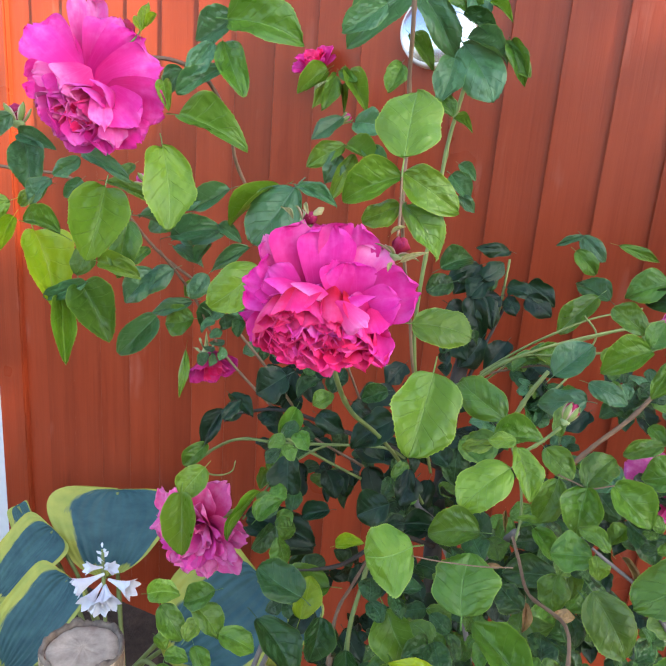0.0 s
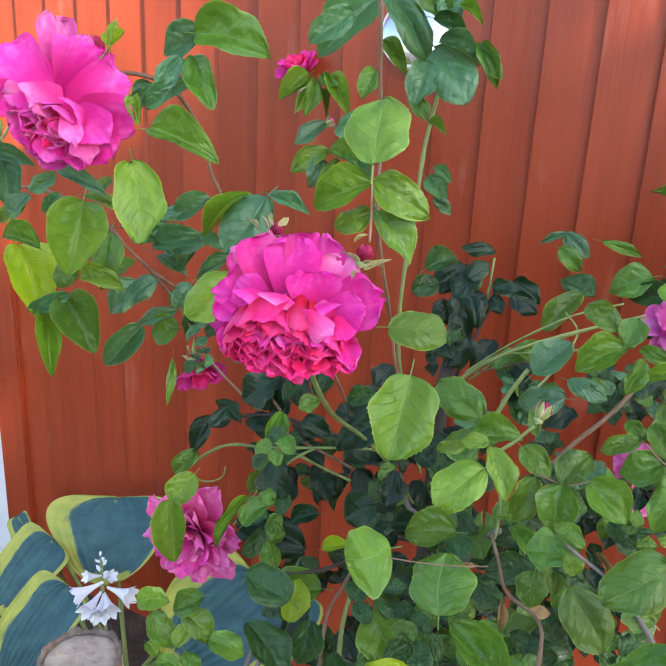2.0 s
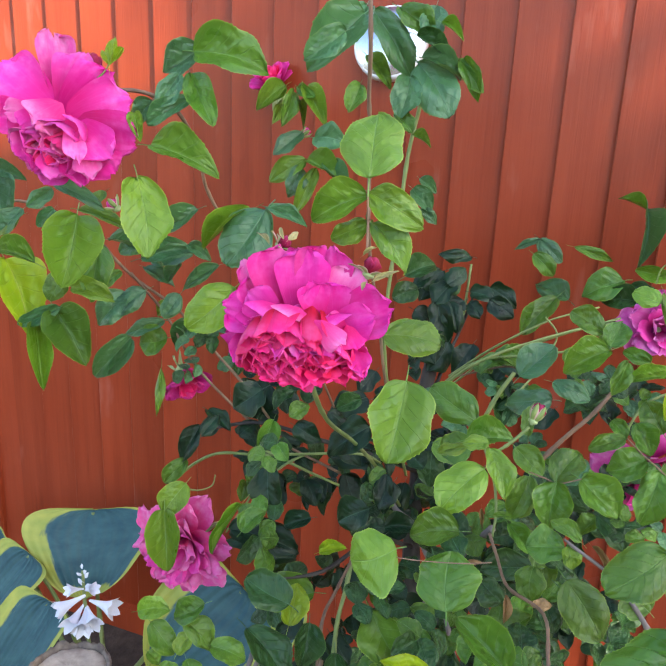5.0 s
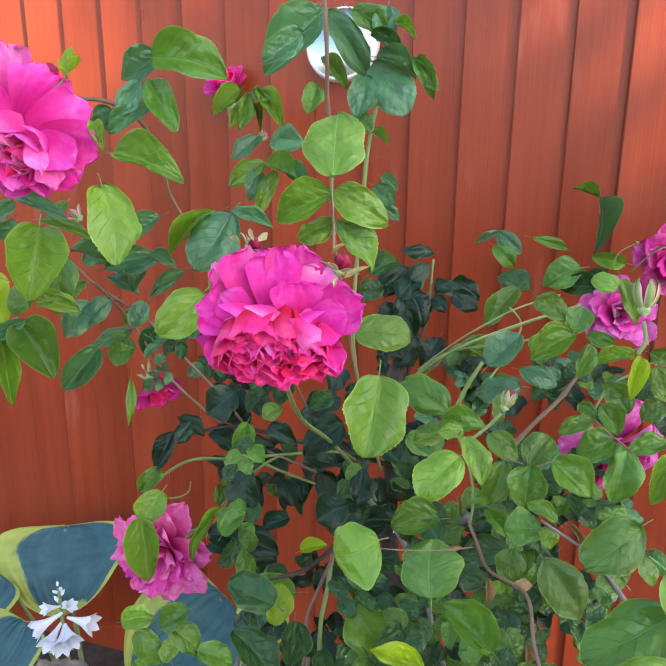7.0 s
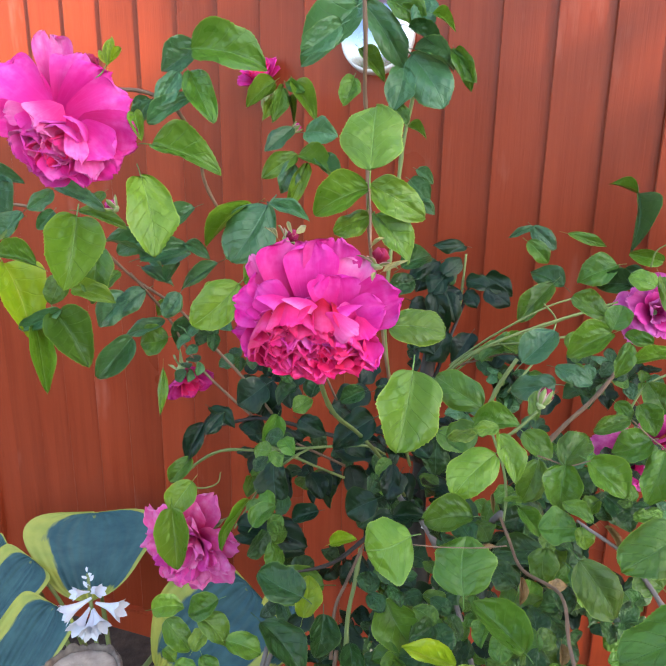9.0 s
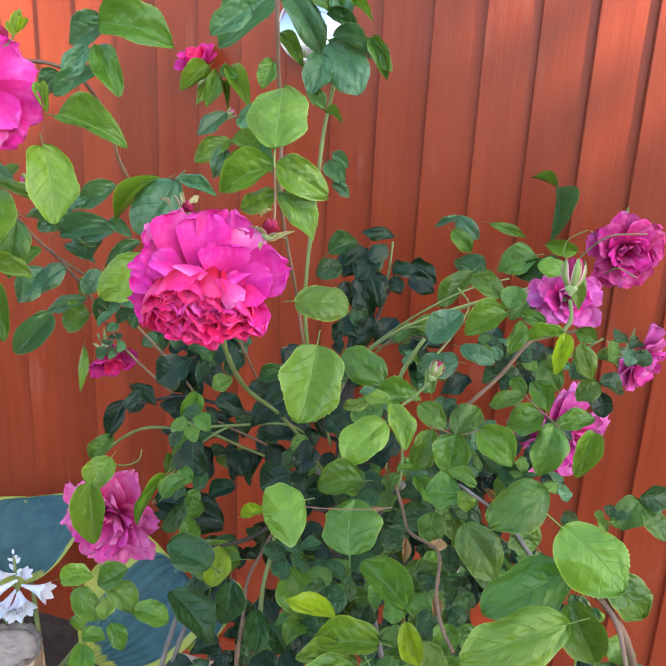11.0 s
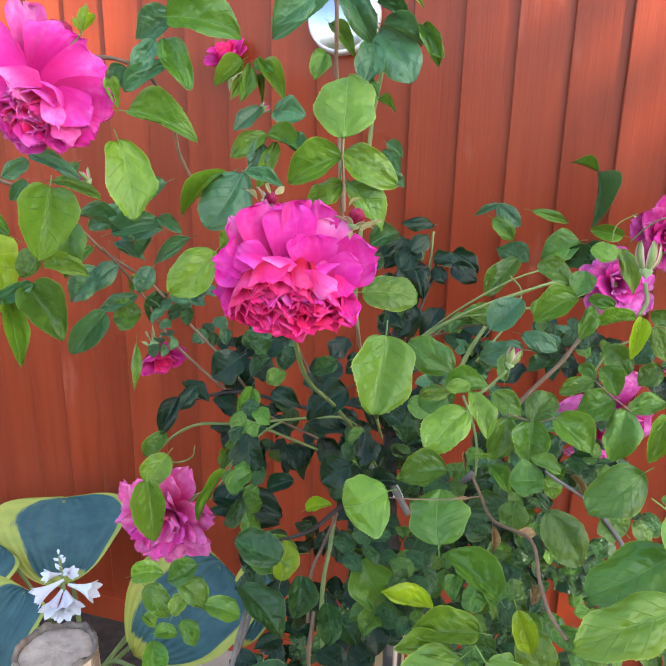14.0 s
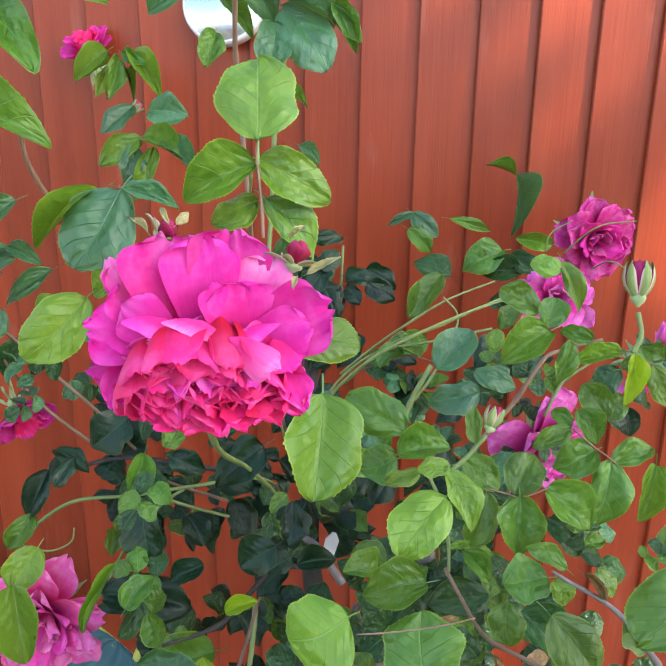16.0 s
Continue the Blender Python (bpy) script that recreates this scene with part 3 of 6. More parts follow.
SHAPES = {"rose": [blade(200 + k, stalk=0.22, nu=7, teeth=12) for k in range(6)], "ivy": [blade(300 + k, point=0.62, wide=0.38, tooth=0.012, fold=0.12, lobes=1.5, stalk=0.22, nu=7, teeth=12) for k in range(6)]}
ground = thing("ground", (0, 0, 0), "beige paving and dark soil at the fence foot", "ground", kind="structure")
# dark plane added beyond the paving, out of view
hang("patio", mesh("patio", [(-60, -60, 0), (60, -60, 0), (60, 60, 0), (-60, 60, 0)], [(0, 1, 2, 3)], None, DARK_GROUND), ground)
hang("paving", mesh("paving", [FENCE @ Vector(p) for p in ((-3, -0.9, 0.004), (3, -0.9, 0.004), (3, 0.0, 0.004), (-3, 0.0, 0.004))], [(0, 1, 2, 3)], None, PAVING), ground)
hang("soil_bed", mesh("soil_bed", [FENCE @ Vector(p) for p in ((-3, -0.02, 0.010), (-0.9, -0.02, 0.010), (-0.75, -0.55, 0.010), (-3, -0.6, 0.010))], [(3, 2, 1, 0)], None, SOIL), ground)

fence = thing("fence", FENCE.translation, "red stained feather edge board fence in shade", "fence", kind="structure")
PLACE[fence] = FENCE.copy()
fence.matrix_basis = FENCE


def board_mesh(k):
    """A feather edge board: thick at one edge, thin at the other, a little bowed."""
    r = random.Random(k)
    w, h0, h1 = 0.112, 0.075, 1.83
    verts = []
    bow = r.uniform(-0.0015, 0.0015)
    for j in range(9):
        f = j / 8
        z = h0 + (h1 - h0) * f
        b = bow * math.sin(math.pi * f)
        verts += [(b, -0.0145, z), (b + 0.002, -0.0165, z), (w + b, -0.005, z), (w + b, 0.0, z), (b, 0.0, z)]
    faces = [(5 * j + s, 5 * j + (s + 1) % 5, 5 * j + 5 + (s + 1) % 5, 5 * j + 5 + s) for j in range(8) for s in range(5)]
    faces += [(4, 3, 2, 1, 0), (40, 41, 42, 43, 44)]
    return mesh("board", verts, faces, None, STAIN, smooth=False)


BOARDS = [board_mesh(k) for k in range(5)]
for k in range(-16, 18):
    hang("board", BOARDS[(k * 7) % 5], fence, FENCE @ pose((k - 0.26) * PITCH, 0.0, 0, 0, 0, 0))
box("gravel_board", -1.53, 1.7, -0.030, 0.0, 0.0, 0.085, STAIN, fence, 0.003, FENCE)
box("rail", -1.53, 1.7, 0.002, 0.06, 0.30, 0.38, STAIN, fence, 0.003, FENCE)
box("rail", -1.53, 1.7, 0.002, 0.06, 1.40, 1.48, STAIN, fence, 0.003, FENCE)
box("post", -1.645, -1.545, -0.03, 0.07, 0, 1.9, STAIN, fence, 0.004, FENCE)

wall_white = box("wall_white", -3.2, -1.66, -0.01, 0.16, 0, 2.2, RENDER_WHITE, m=FENCE)
tagged(wall_white, "white painted rendered wall beside the fence", "wall", kind="structure")

# ---- the rose bush ----
bush = thing("rose_bush", (0.1546, 0.7247, 0.6239), "rose bush with magenta flowers, buds and toothed green leaves", "rose bush")
tube("cane", [(-0.415, 0.8034, 1.3094), (-0.3684, 0.827, 1.3016), (-0.3334, 0.8426, 1.2973), (-0.2761, 0.8485, 1.2714), (-0.2429, 0.8624, 1.2287), (-0.2184, 0.8717, 1.201), (-0.1748, 0.8862, 1.1639), (-0.138, 0.8886, 1.1196), (-0.0867, 0.8846, 1.0612), (-0.0471, 0.8836, 1.0072)], .0019, .0020, CANE_BROWN, bush)
tube("cane", [(-0.2262, 0.8658, 1.2126), (-0.1879, 0.8847, 1.1544), (-0.155, 0.8823, 1.094), (-0.1139, 0.8826, 1.0446), (-0.0475, 0.8772, 0.9875), (0.0512, 0.8885, 0.9283)], .0017, .0020, CANE_BROWN, bush)
tube("cane", [(-0.208, 0.6346, 1.4202), (-0.1642, 0.6303, 1.4231), (-0.1401, 0.6359, 1.4165), (-0.1248, 0.6405, 1.4037), (-0.1135, 0.6715, 1.3732), (-0.1104, 0.7014, 1.3359), (-0.0899, 0.7274, 1.293), (-0.0576, 0.7905, 1.2384), (-0.0079, 0.8382, 1.1429), (0.0487, 0.8726, 1.0087)], .0018, .0018, CANE_BROWN, bush)
tube("cane", [(0.043, 0.6997, 1.5179), (0.0461, 0.7058, 1.4728), (0.0497, 0.7327, 1.4265), (0.0559, 0.7507, 1.3863), (0.0538, 0.7268, 1.3446), (0.0545, 0.7133, 1.303), (0.0622, 0.7397, 1.2566), (0.0796, 0.7763, 1.1802), (0.0962, 0.8104, 1.0957), (0.1366, 0.8875, 0.9567)], .0022, .0018, CANE_BROWN, bush)
tube("cane", [(0.1334, 0.8941, 1.4658), (0.1267, 0.9009, 1.419), (0.1165, 0.895, 1.3644), (0.108, 0.8786, 1.278), (0.0996, 0.8657, 1.2024), (0.0998, 0.8711, 1.1211), (0.1173, 0.8924, 1.03), (0.1466, 0.8963, 0.9223)], .0026, .0024, CANE_GREEN, bush)
tube("cane", [(-0.0167, 0.4640, 1.2640), (-0.0140, 0.4960, 1.2540), (-0.0060, 0.5500, 1.2150), (0.0002, 0.6007, 1.1638), (0.0199, 0.6822, 1.0962), (0.0562, 0.7637, 1.0347), (0.0974, 0.8406, 0.9606), (0.1386, 0.8839, 0.8808)], .0026, .0024, CANE_GREEN, bush)
tube("cane", [(-0.1839, 0.8806, 0.9146), (-0.1517, 0.8854, 0.9416), (-0.1164, 0.8771, 0.9615), (-0.0617, 0.8618, 0.9672), (-0.0017, 0.8381, 0.9816), (0.0717, 0.8309, 0.9866), (0.1024, 0.8516, 0.9636)], .0022, .0018, CANE_GREEN, bush)
tube("cane", [(-0.0017, 0.8377, 0.9804), (-0.0253, 0.8363, 0.9672), (-0.0592, 0.8222, 0.9438), (-0.0794, 0.7968, 0.9232), (-0.0992, 0.7804, 0.8981)], .0018, .0012, CANE_GREEN, bush)
tube("cane", [(-0.1839, 0.8806, 0.9146), (-0.1517, 0.8648, 0.9105), (-0.1276, 0.8642, 0.9175), (-0.1225, 0.8685, 0.9326)], .0014, .0008, CANE_GREEN, bush)
tube("cane", [(0.1366, 0.8875, 0.9567), (0.1657, 0.8708, 1.0465), (0.2049, 0.8426, 1.1047), (0.2525, 0.8265, 1.1377), (0.3178, 0.8262, 1.1611), (0.3978, 0.8434, 1.1786)], .0022, .0016, CANE_GREEN, bush)
tube("cane", [(0.1446, 0.8998, 0.9975), (0.1889, 0.8863, 1.0704), (0.2301, 0.8629, 1.1112), (0.2845, 0.8401, 1.1262), (0.3499, 0.8169, 1.1442)], .0020, .0015, CANE_GREEN, bush)
tube("cane", [(0.2505, 0.6892, 1.0399), (0.2806, 0.6958, 1.0715), (0.3166, 0.7021, 1.1042), (0.3499, 0.7104, 1.142), (0.3707, 0.7106, 1.1502), (0.4026, 0.6905, 1.1653)], .0028, .0020, CANE_BROWN, bush)
tube("cane", [(0.1523, 0.5123, 1.1458), (0.1640, 0.5118, 1.1555), (0.1775, 0.5124, 1.1690)], .0015, .0014, CANE_GREEN, bush)
tube("cane", [(0.3039, 0.5315, 1.2116), (0.3107, 0.5332, 1.2236), (0.3096, 0.5387, 1.2400)], .0020, .0018, CANE_GREEN, bush)
tube("cane", [(0.1899, 0.4417, 1.1082), (0.1995, 0.4369, 1.1020), (0.2234, 0.4250, 1.0873), (0.2395, 0.4138, 1.0675), (0.2507, 0.4049, 1.0501)], .0010, .0022, CANE_GREY, bush)
tube("leaf_stalk", [(0.1833, 0.5164, 1.1261), (0.1973, 0.5110, 1.1225), (0.2071, 0.5073, 1.1201), (0.2248, 0.5040, 1.1266)], .0007, .0006, CANE_BROWN, bush)
tube("leaf_stalk", [(0.3352, 0.5584, 1.0966), (0.3226, 0.5659, 1.1082), (0.3115, 0.5719, 1.1164), (0.2974, 0.5804, 1.1297)], .0008, .0007, CANE_BROWN, bush)
tube("cane", [(0.1903, 0.6909, 1.0980), (0.2038, 0.6954, 1.1249), (0.2212, 0.6987, 1.1518)], .0026, .0024, CANE_GREEN, bush)
tube("cane", [(-0.0413, 0.7115, 0.7985), (-0.0678, 0.6912, 0.7261), (-0.0786, 0.6711, 0.6600), (-0.0952, 0.6594, 0.6178)], .0030, .0028, CANE_GREY, bush)
tube("cane", [(0.0180, 0.5814, 0.8753), (0.0114, 0.5653, 0.8231), (0.0241, 0.5503, 0.7817), (0.0119, 0.5315, 0.7190)], .0024, .0022, CANE_BROWN, bush)
tube("leaf_stalk", [(0.0425, 0.6095, 1.3576), (0.0415, 0.6055, 1.3439), (0.0425, 0.5978, 1.3207), (0.0420, 0.5902, 1.2961)], .0010, .0012, CANE_RED, bush)
tube("leaf_stalk", [(0.0625, 0.4396, 1.0920), (0.0817, 0.4370, 1.0911), (0.1117, 0.4335, 1.0916), (0.1332, 0.4317, 1.0939)], .0004, .0005, CANE_RED, bush)
tube("cane", [(0.2654, 0.4987, 0.8409), (0.2806, 0.4905, 0.8212), (0.2958, 0.4823, 0.8015)], .0009, .0008, CANE_RED, bush)
tube("cane", [(0.2355, 0.3341, 1.0984), (0.2542, 0.3284, 1.0878), (0.2727, 0.3181, 1.0626), (0.2835, 0.3074, 1.0337), (0.2980, 0.2951, 1.0011)], .0028, .0026, CANE_BROWN, bush)
tube("cane", [(0.1565, 0.5181, 1.0649), (0.1578, 0.4942, 1.0567), (0.1552, 0.4525, 1.0577), (0.1624, 0.3945, 1.0772), (0.145, 0.3355, 1.0846), (0.1429, 0.3124, 1.078), (0.1447, 0.2904, 1.0759)], .0014, .0012, CANE_RED, bush)
tube("cane", [(0.2294, 0.3287, 1.095), (0.242, 0.3078, 1.1002), (0.2459, 0.2848, 1.0961), (0.2418, 0.2592, 1.0809), (0.2477, 0.2402, 1.0572), (0.2554, 0.2289, 1.0251)], .0016, .0014, CANE_RED, bush)
tube("cane", [(0.1763, 0.2142, 1.1137), (0.1915, 0.2101, 1.1066), (0.2266, 0.2203, 1.086)], .0016, .0012, CANE_RED, bush)
tube("cane", [(-0.054, 0.6134, 0.8564), (-0.0673, 0.5828, 0.8224), (-0.0793, 0.557, 0.771), (-0.0949, 0.5668, 0.6975)], .0028, .0026, CANE_GREY, bush)
tube("cane", [(0.0169, 0.6429, 0.8104), (0.0233, 0.6764, 0.851), (0.0402, 0.7109, 0.8655), (0.0655, 0.765, 0.8789)], .0022, .0020, CANE_BROWN, bush)
tube("cane", [(0.0644, 0.7813, 0.8635), (0.0548, 0.7522, 0.8352), (0.0419, 0.7179, 0.79), (0.0393, 0.6787, 0.668), (0.0229, 0.6637, 0.5502)], .0030, .0026, CANE_GREEN, bush)
tube("cane", [(-0.0615, 0.8557, 0.9811), (-0.001, 0.8498, 0.9526), (0.048, 0.8565, 0.9262)], .0020, .0020, CANE_GREEN, bush)
tube("cane", [(0.1696, 0.7965, 0.8514), (0.1471, 0.8312, 0.8848), (0.1281, 0.8665, 0.8888), (0.1179, 0.8996, 0.9218)], .0050, .0036, CANE_GREY, bush)
tube("cane", [(0.3114, 0.5155, 0.7875), (0.2955, 0.5241, 0.8081), (0.2694, 0.5149, 0.8353)], .0014, .0012, CANE_BROWN, bush)
tube("cane", [(0.1425, 0.4949, 0.7266), (0.1535, 0.5253, 0.7591), (0.173, 0.5656, 0.7929), (0.1695, 0.6327, 0.8354), (0.173, 0.7627, 0.8462)], .0032, .0030, CANE_GREY, bush)
tube("cane", [(0.1807, 0.5876, 1.0271), (0.1729, 0.6505, 0.957), (0.1687, 0.7451, 0.8556), (0.1636, 0.8098, 0.7267), (0.1573, 0.7835, 0.578)], .0040, .0036, CANE_GREY, bush)
tube("cane", [(0.1586, 0.5685, 1.123), (0.1652, 0.5489, 1.0977), (0.1644, 0.5319, 1.0776), (0.1588, 0.5171, 1.0626)], .0014, .0012, CANE_GREEN, bush)
tube("cane", [(0.0483, 0.6618, 1.3378), (0.0483, 0.668, 1.3241), (0.0503, 0.6931, 1.3045)], .0012, .0010, CANE_GREEN, bush)
tube("cane", [(0.1984, 0.9092, 1.0705), (0.2364, 0.8886, 1.1108), (0.271, 0.8761, 1.1391), (0.3198, 0.8703, 1.1675), (0.3838, 0.878, 1.1841)], .0018, .0012, CANE_GREEN, bush)
tube("cane", [(0.2002, 0.8954, 1.0632), (0.2449, 0.8662, 1.1173), (0.2895, 0.8391, 1.1431), (0.3416, 0.8304, 1.1658), (0.3992, 0.8381, 1.176)], .0016, .0012, CANE_GREEN, bush)
tube("cane", [(0.2029, 0.8882, 1.0775), (0.2372, 0.8721, 1.0939), (0.2653, 0.8562, 1.1051), (0.2878, 0.8275, 1.1048)], .0014, .0010, CANE_BROWN, bush)
tube("cane", [(0.2442, 0.7882, 1.0771), (0.2649, 0.79, 1.1023), (0.2896, 0.8103, 1.1214), (0.3155, 0.8347, 1.1545), (0.3012, 0.8461, 1.1768)], .0016, .0012, CANE_GREEN, bush)
tube("cane", [(0.3693, 0.7266, 1.0708), (0.3899, 0.7312, 1.105), (0.4319, 0.7448, 1.1192), (0.4621, 0.7422, 1.14)], .0016, .0014, CANE_GREEN, bush)
tube("cane", [(0.4736, 0.9137, 1.2104), (0.4773, 0.9094, 1.235), (0.4983, 0.8976, 1.252)], .0011, .0008, CANE_GREEN, bush)
tube("cane", [(0.4962, 0.9063, 1.2085), (0.504, 0.8796, 1.2352), (0.523, 0.8677, 1.2503), (0.5752, 0.8743, 1.252)], .0011, .0008, CANE_GREEN, bush)
tube("cane", [(0.5295, 0.8904, 1.1901), (0.533, 0.8613, 1.2051), (0.5614, 0.8599, 1.1931)], .0011, .0008, CANE_GREEN, bush)
leaf(bush, (0.1347, 0.4817, 1.1460), (0.0991, 0.4672, 1.1181), 0.75, "light", "flat")
leaf(bush, (0.1417, 0.4990, 1.1556), (0.1513, 0.4707, 1.1270), 0.56, "light")
leaf(bush, (0.1865, 0.5214, 1.1195), (0.1698, 0.5010, 1.0903), 0.64, "mid")
leaf(bush, (0.2045, 0.5060, 1.1219), (0.1967, 0.4825, 1.0924), 0.80, "mid")
leaf(bush, (0.2262, 0.5085, 1.1239), (0.2547, 0.4832, 1.1076), 0.78, "mid")
leaf(bush, (0.2099, 0.5226, 1.1136), (0.2320, 0.5319, 1.1409), 0.81, "mid")
leaf(bush, (0.1799, 0.5470, 1.1346), (0.1993, 0.5260, 1.1185), 0.71, "mid")
leaf(bush, (0.3151, 0.5731, 1.1115), (0.2803, 0.5726, 1.1009), 0.85, "mid")
leaf(bush, (0.3252, 0.5630, 1.1042), (0.3018, 0.5381, 1.0671), 0.67, "mid")
leaf(bush, (0.3316, 0.5705, 1.0988), (0.3677, 0.5652, 1.1124), 0.57, "mid")
leaf(bush, (0.3669, 0.5588, 1.0979), (0.3432, 0.5358, 1.0628), 0.52, "light")
leaf(bush, (0.3358, 0.5880, 1.1316), (0.3224, 0.6065, 1.1569), 0.80, "mid")
leaf(bush, (0.3111, 0.5960, 1.1388), (0.3213, 0.5742, 1.1172), 0.77, "mid")
leaf(bush, (0.2977, 0.5836, 1.1282), (0.2636, 0.5829, 1.1174), 0.49, "mid")
leaf(bush, (0.2892, 0.6005, 1.1394), (0.2996, 0.5861, 1.1269), 0.74, "mid")
leaf(bush, (0.1916, 0.5510, 1.1433), (0.1957, 0.5636, 1.1666), 0.47, "mid")
leaf(bush, (0.2479, 0.6508, 1.1397), (0.2039, 0.6582, 1.1373), 0.72, "teal")
leaf(bush, (0.1574, 0.6033, 1.1345), (0.1154, 0.6296, 1.1614), 0.63, "mid")
leaf(bush, (0.1503, 0.6019, 1.1155), (0.1927, 0.5929, 1.1274), 0.65, "mid")
leaf(bush, (0.1649, 0.6366, 1.0928), (0.1331, 0.6393, 1.0876), 1.07, "mid")
leaf(bush, (0.1361, 0.4815, 1.1682), (0.1160, 0.4844, 1.1666), 0.71, "light")
leaf(bush, (0.1219, 0.4936, 1.1581), (0.0988, 0.4972, 1.1565), 0.52, "light")
leaf(bush, (0.2251, 0.6927, 1.1493), (0.2617, 0.7006, 1.1836), 0.72, "teal")
leaf(bush, (0.2606, 0.6886, 1.1453), (0.2964, 0.6673, 1.1368), 0.56, "teal")
leaf(bush, (0.2634, 0.6575, 1.1742), (0.2676, 0.6683, 1.1946), 0.73, "light")
leaf(bush, (0.2708, 0.5883, 1.2137), (0.2304, 0.5840, 1.1956), 0.67, "light")
leaf(bush, (0.2714, 0.6065, 1.2246), (0.2445, 0.6231, 1.2417), 0.69, "mid")
leaf(bush, (0.2764, 0.6001, 1.2135), (0.2878, 0.6093, 1.2353), 0.95, "mid")
leaf(bush, (0.3118, 0.5888, 1.2033), (0.2895, 0.5986, 1.2111), 0.60, "mid")
leaf(bush, (0.2866, 0.5815, 1.2057), (0.2702, 0.5671, 1.1820), 0.54, "mid")
leaf(bush, (0.3211, 0.5656, 1.1991), (0.2841, 0.5702, 1.1944), 0.44, "light")
leaf(bush, (0.3097, 0.5357, 1.2081), (0.2954, 0.5168, 1.1798), 0.42, "lime")
leaf(bush, (0.3251, 0.5477, 1.2080), (0.3421, 0.5370, 1.2032), 0.78, "mid")
leaf(bush, (0.3221, 0.5288, 1.2010), (0.3232, 0.5083, 1.1769), 0.61, "light")
leaf(bush, (0.4333, 0.8175, 1.2059), (0.4048, 0.8321, 1.2193), 0.85, "light")
leaf(bush, (0.4430, 0.8295, 1.2156), (0.4506, 0.7912, 1.1711), 0.41, "light")
leaf(bush, (0.4945, 1.0539, 1.1858), (0.4321, 1.0559, 1.1691), 0.76, "mid")
leaf(bush, (0.3776, 1.1298, 1.2356), (0.4062, 1.0964, 1.2063), 0.58, "teal")
leaf(bush, (0.3795, 1.1261, 1.2361), (0.3384, 1.1249, 1.2214), 0.32, "teal", "narrow")
leaf(bush, (0.4222, 1.0894, 1.2302), (0.4754, 1.0585, 1.2173), 0.30, "mid", "narrow")
leaf(bush, (0.5578, 1.1426, 1.2894), (0.5436, 1.0898, 1.2156), 0.40, "teal", "narrow")
leaf(bush, (0.5485, 1.1267, 1.2895), (0.5108, 1.1491, 1.3122), 0.30, "mid", "narrow")
leaf(bush, (0.4128, 1.0589, 1.1503), (0.3689, 1.0863, 1.1788), 0.66, "blue")
leaf(bush, (0.3726, 1.0039, 1.1671), (0.3177, 0.9803, 1.1182), 0.47, "mid")
leaf(bush, (0.5331, 0.9886, 1.2050), (0.4872, 1.0037, 1.2132), 0.51, "light")
leaf(bush, (0.5147, 1.0350, 1.1566), (0.4614, 1.0465, 1.1568), 0.71, "blue")
leaf(bush, (0.4040, 0.8533, 1.1582), (0.3780, 0.8447, 1.1385), 0.68, "mid")
leaf(bush, (0.5033, 1.0496, 1.1798), (0.5316, 1.0221, 1.1584), 0.70, "blue")
leaf(bush, (0.0644, 0.6132, 1.2154), (0.1140, 0.5942, 1.2173), 0.74, "light", "flat")
leaf(bush, (0.0868, 0.5982, 1.1755), (0.0687, 0.5529, 1.1153), 0.78, "light", "round")
leaf(bush, (0.1133, 0.4575, 1.1040), (0.0746, 0.4614, 1.0990), 0.71, "mid")
leaf(bush, (0.1974, 0.4554, 1.0927), (0.1687, 0.4596, 1.0906), 1.01, "mid", "round")
leaf(bush, (0.1827, 0.4755, 1.0614), (0.1766, 0.4589, 1.0412), 0.89, "mid", "round")
leaf(bush, (0.1939, 0.4421, 1.1019), (0.1945, 0.4309, 1.0899), 0.89, "light")
leaf(bush, (0.2078, 0.4511, 1.0999), (0.1891, 0.4641, 1.1137), 0.51, "mid")
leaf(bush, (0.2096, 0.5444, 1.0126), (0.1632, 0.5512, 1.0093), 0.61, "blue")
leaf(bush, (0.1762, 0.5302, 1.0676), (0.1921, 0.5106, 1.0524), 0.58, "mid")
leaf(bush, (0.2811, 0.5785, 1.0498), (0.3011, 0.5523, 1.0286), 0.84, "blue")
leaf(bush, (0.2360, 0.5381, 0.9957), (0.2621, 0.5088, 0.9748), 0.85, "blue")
leaf(bush, (0.1560, 0.5120, 1.0858), (0.1719, 0.5081, 1.0895), 0.44, "light")
leaf(bush, (0.0412, 0.5981, 1.3593), (0.0475, 0.6294, 1.4179), 0.81, "light", "flat")
leaf(bush, (0.0420, 0.6112, 1.3435), (-0.0085, 0.6080, 1.3229), 0.62, "light")
leaf(bush, (0.0435, 0.6113, 1.3463), (0.0848, 0.5818, 1.3280), 0.63, "light")
leaf(bush, (0.0430, 0.6115, 1.3186), (0.0098, 0.6106, 1.3068), 0.66, "light")
leaf(bush, (0.0486, 0.6140, 1.3202), (0.0771, 0.5819, 1.2921), 0.60, "light")
leaf(bush, (-0.0475, 0.6159, 1.3275), (-0.0801, 0.5905, 1.2832), 0.79, "teal", "flat")
leaf(bush, (-0.0613, 0.6387, 1.3241), (-0.1075, 0.6254, 1.2916), 0.24, "light", "curled")
leaf(bush, (-0.0472, 0.6306, 1.3275), (-0.0130, 0.6101, 1.3177), 0.39, "teal")
leaf(bush, (-0.0750, 0.6217, 1.2543), (-0.1167, 0.6038, 1.2184), 0.65, "light", "flat")
leaf(bush, (-0.0503, 0.6225, 1.2677), (-0.0737, 0.6217, 1.2596), 0.84, "light")
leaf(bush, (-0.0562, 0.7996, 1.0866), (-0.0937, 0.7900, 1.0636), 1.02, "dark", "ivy")
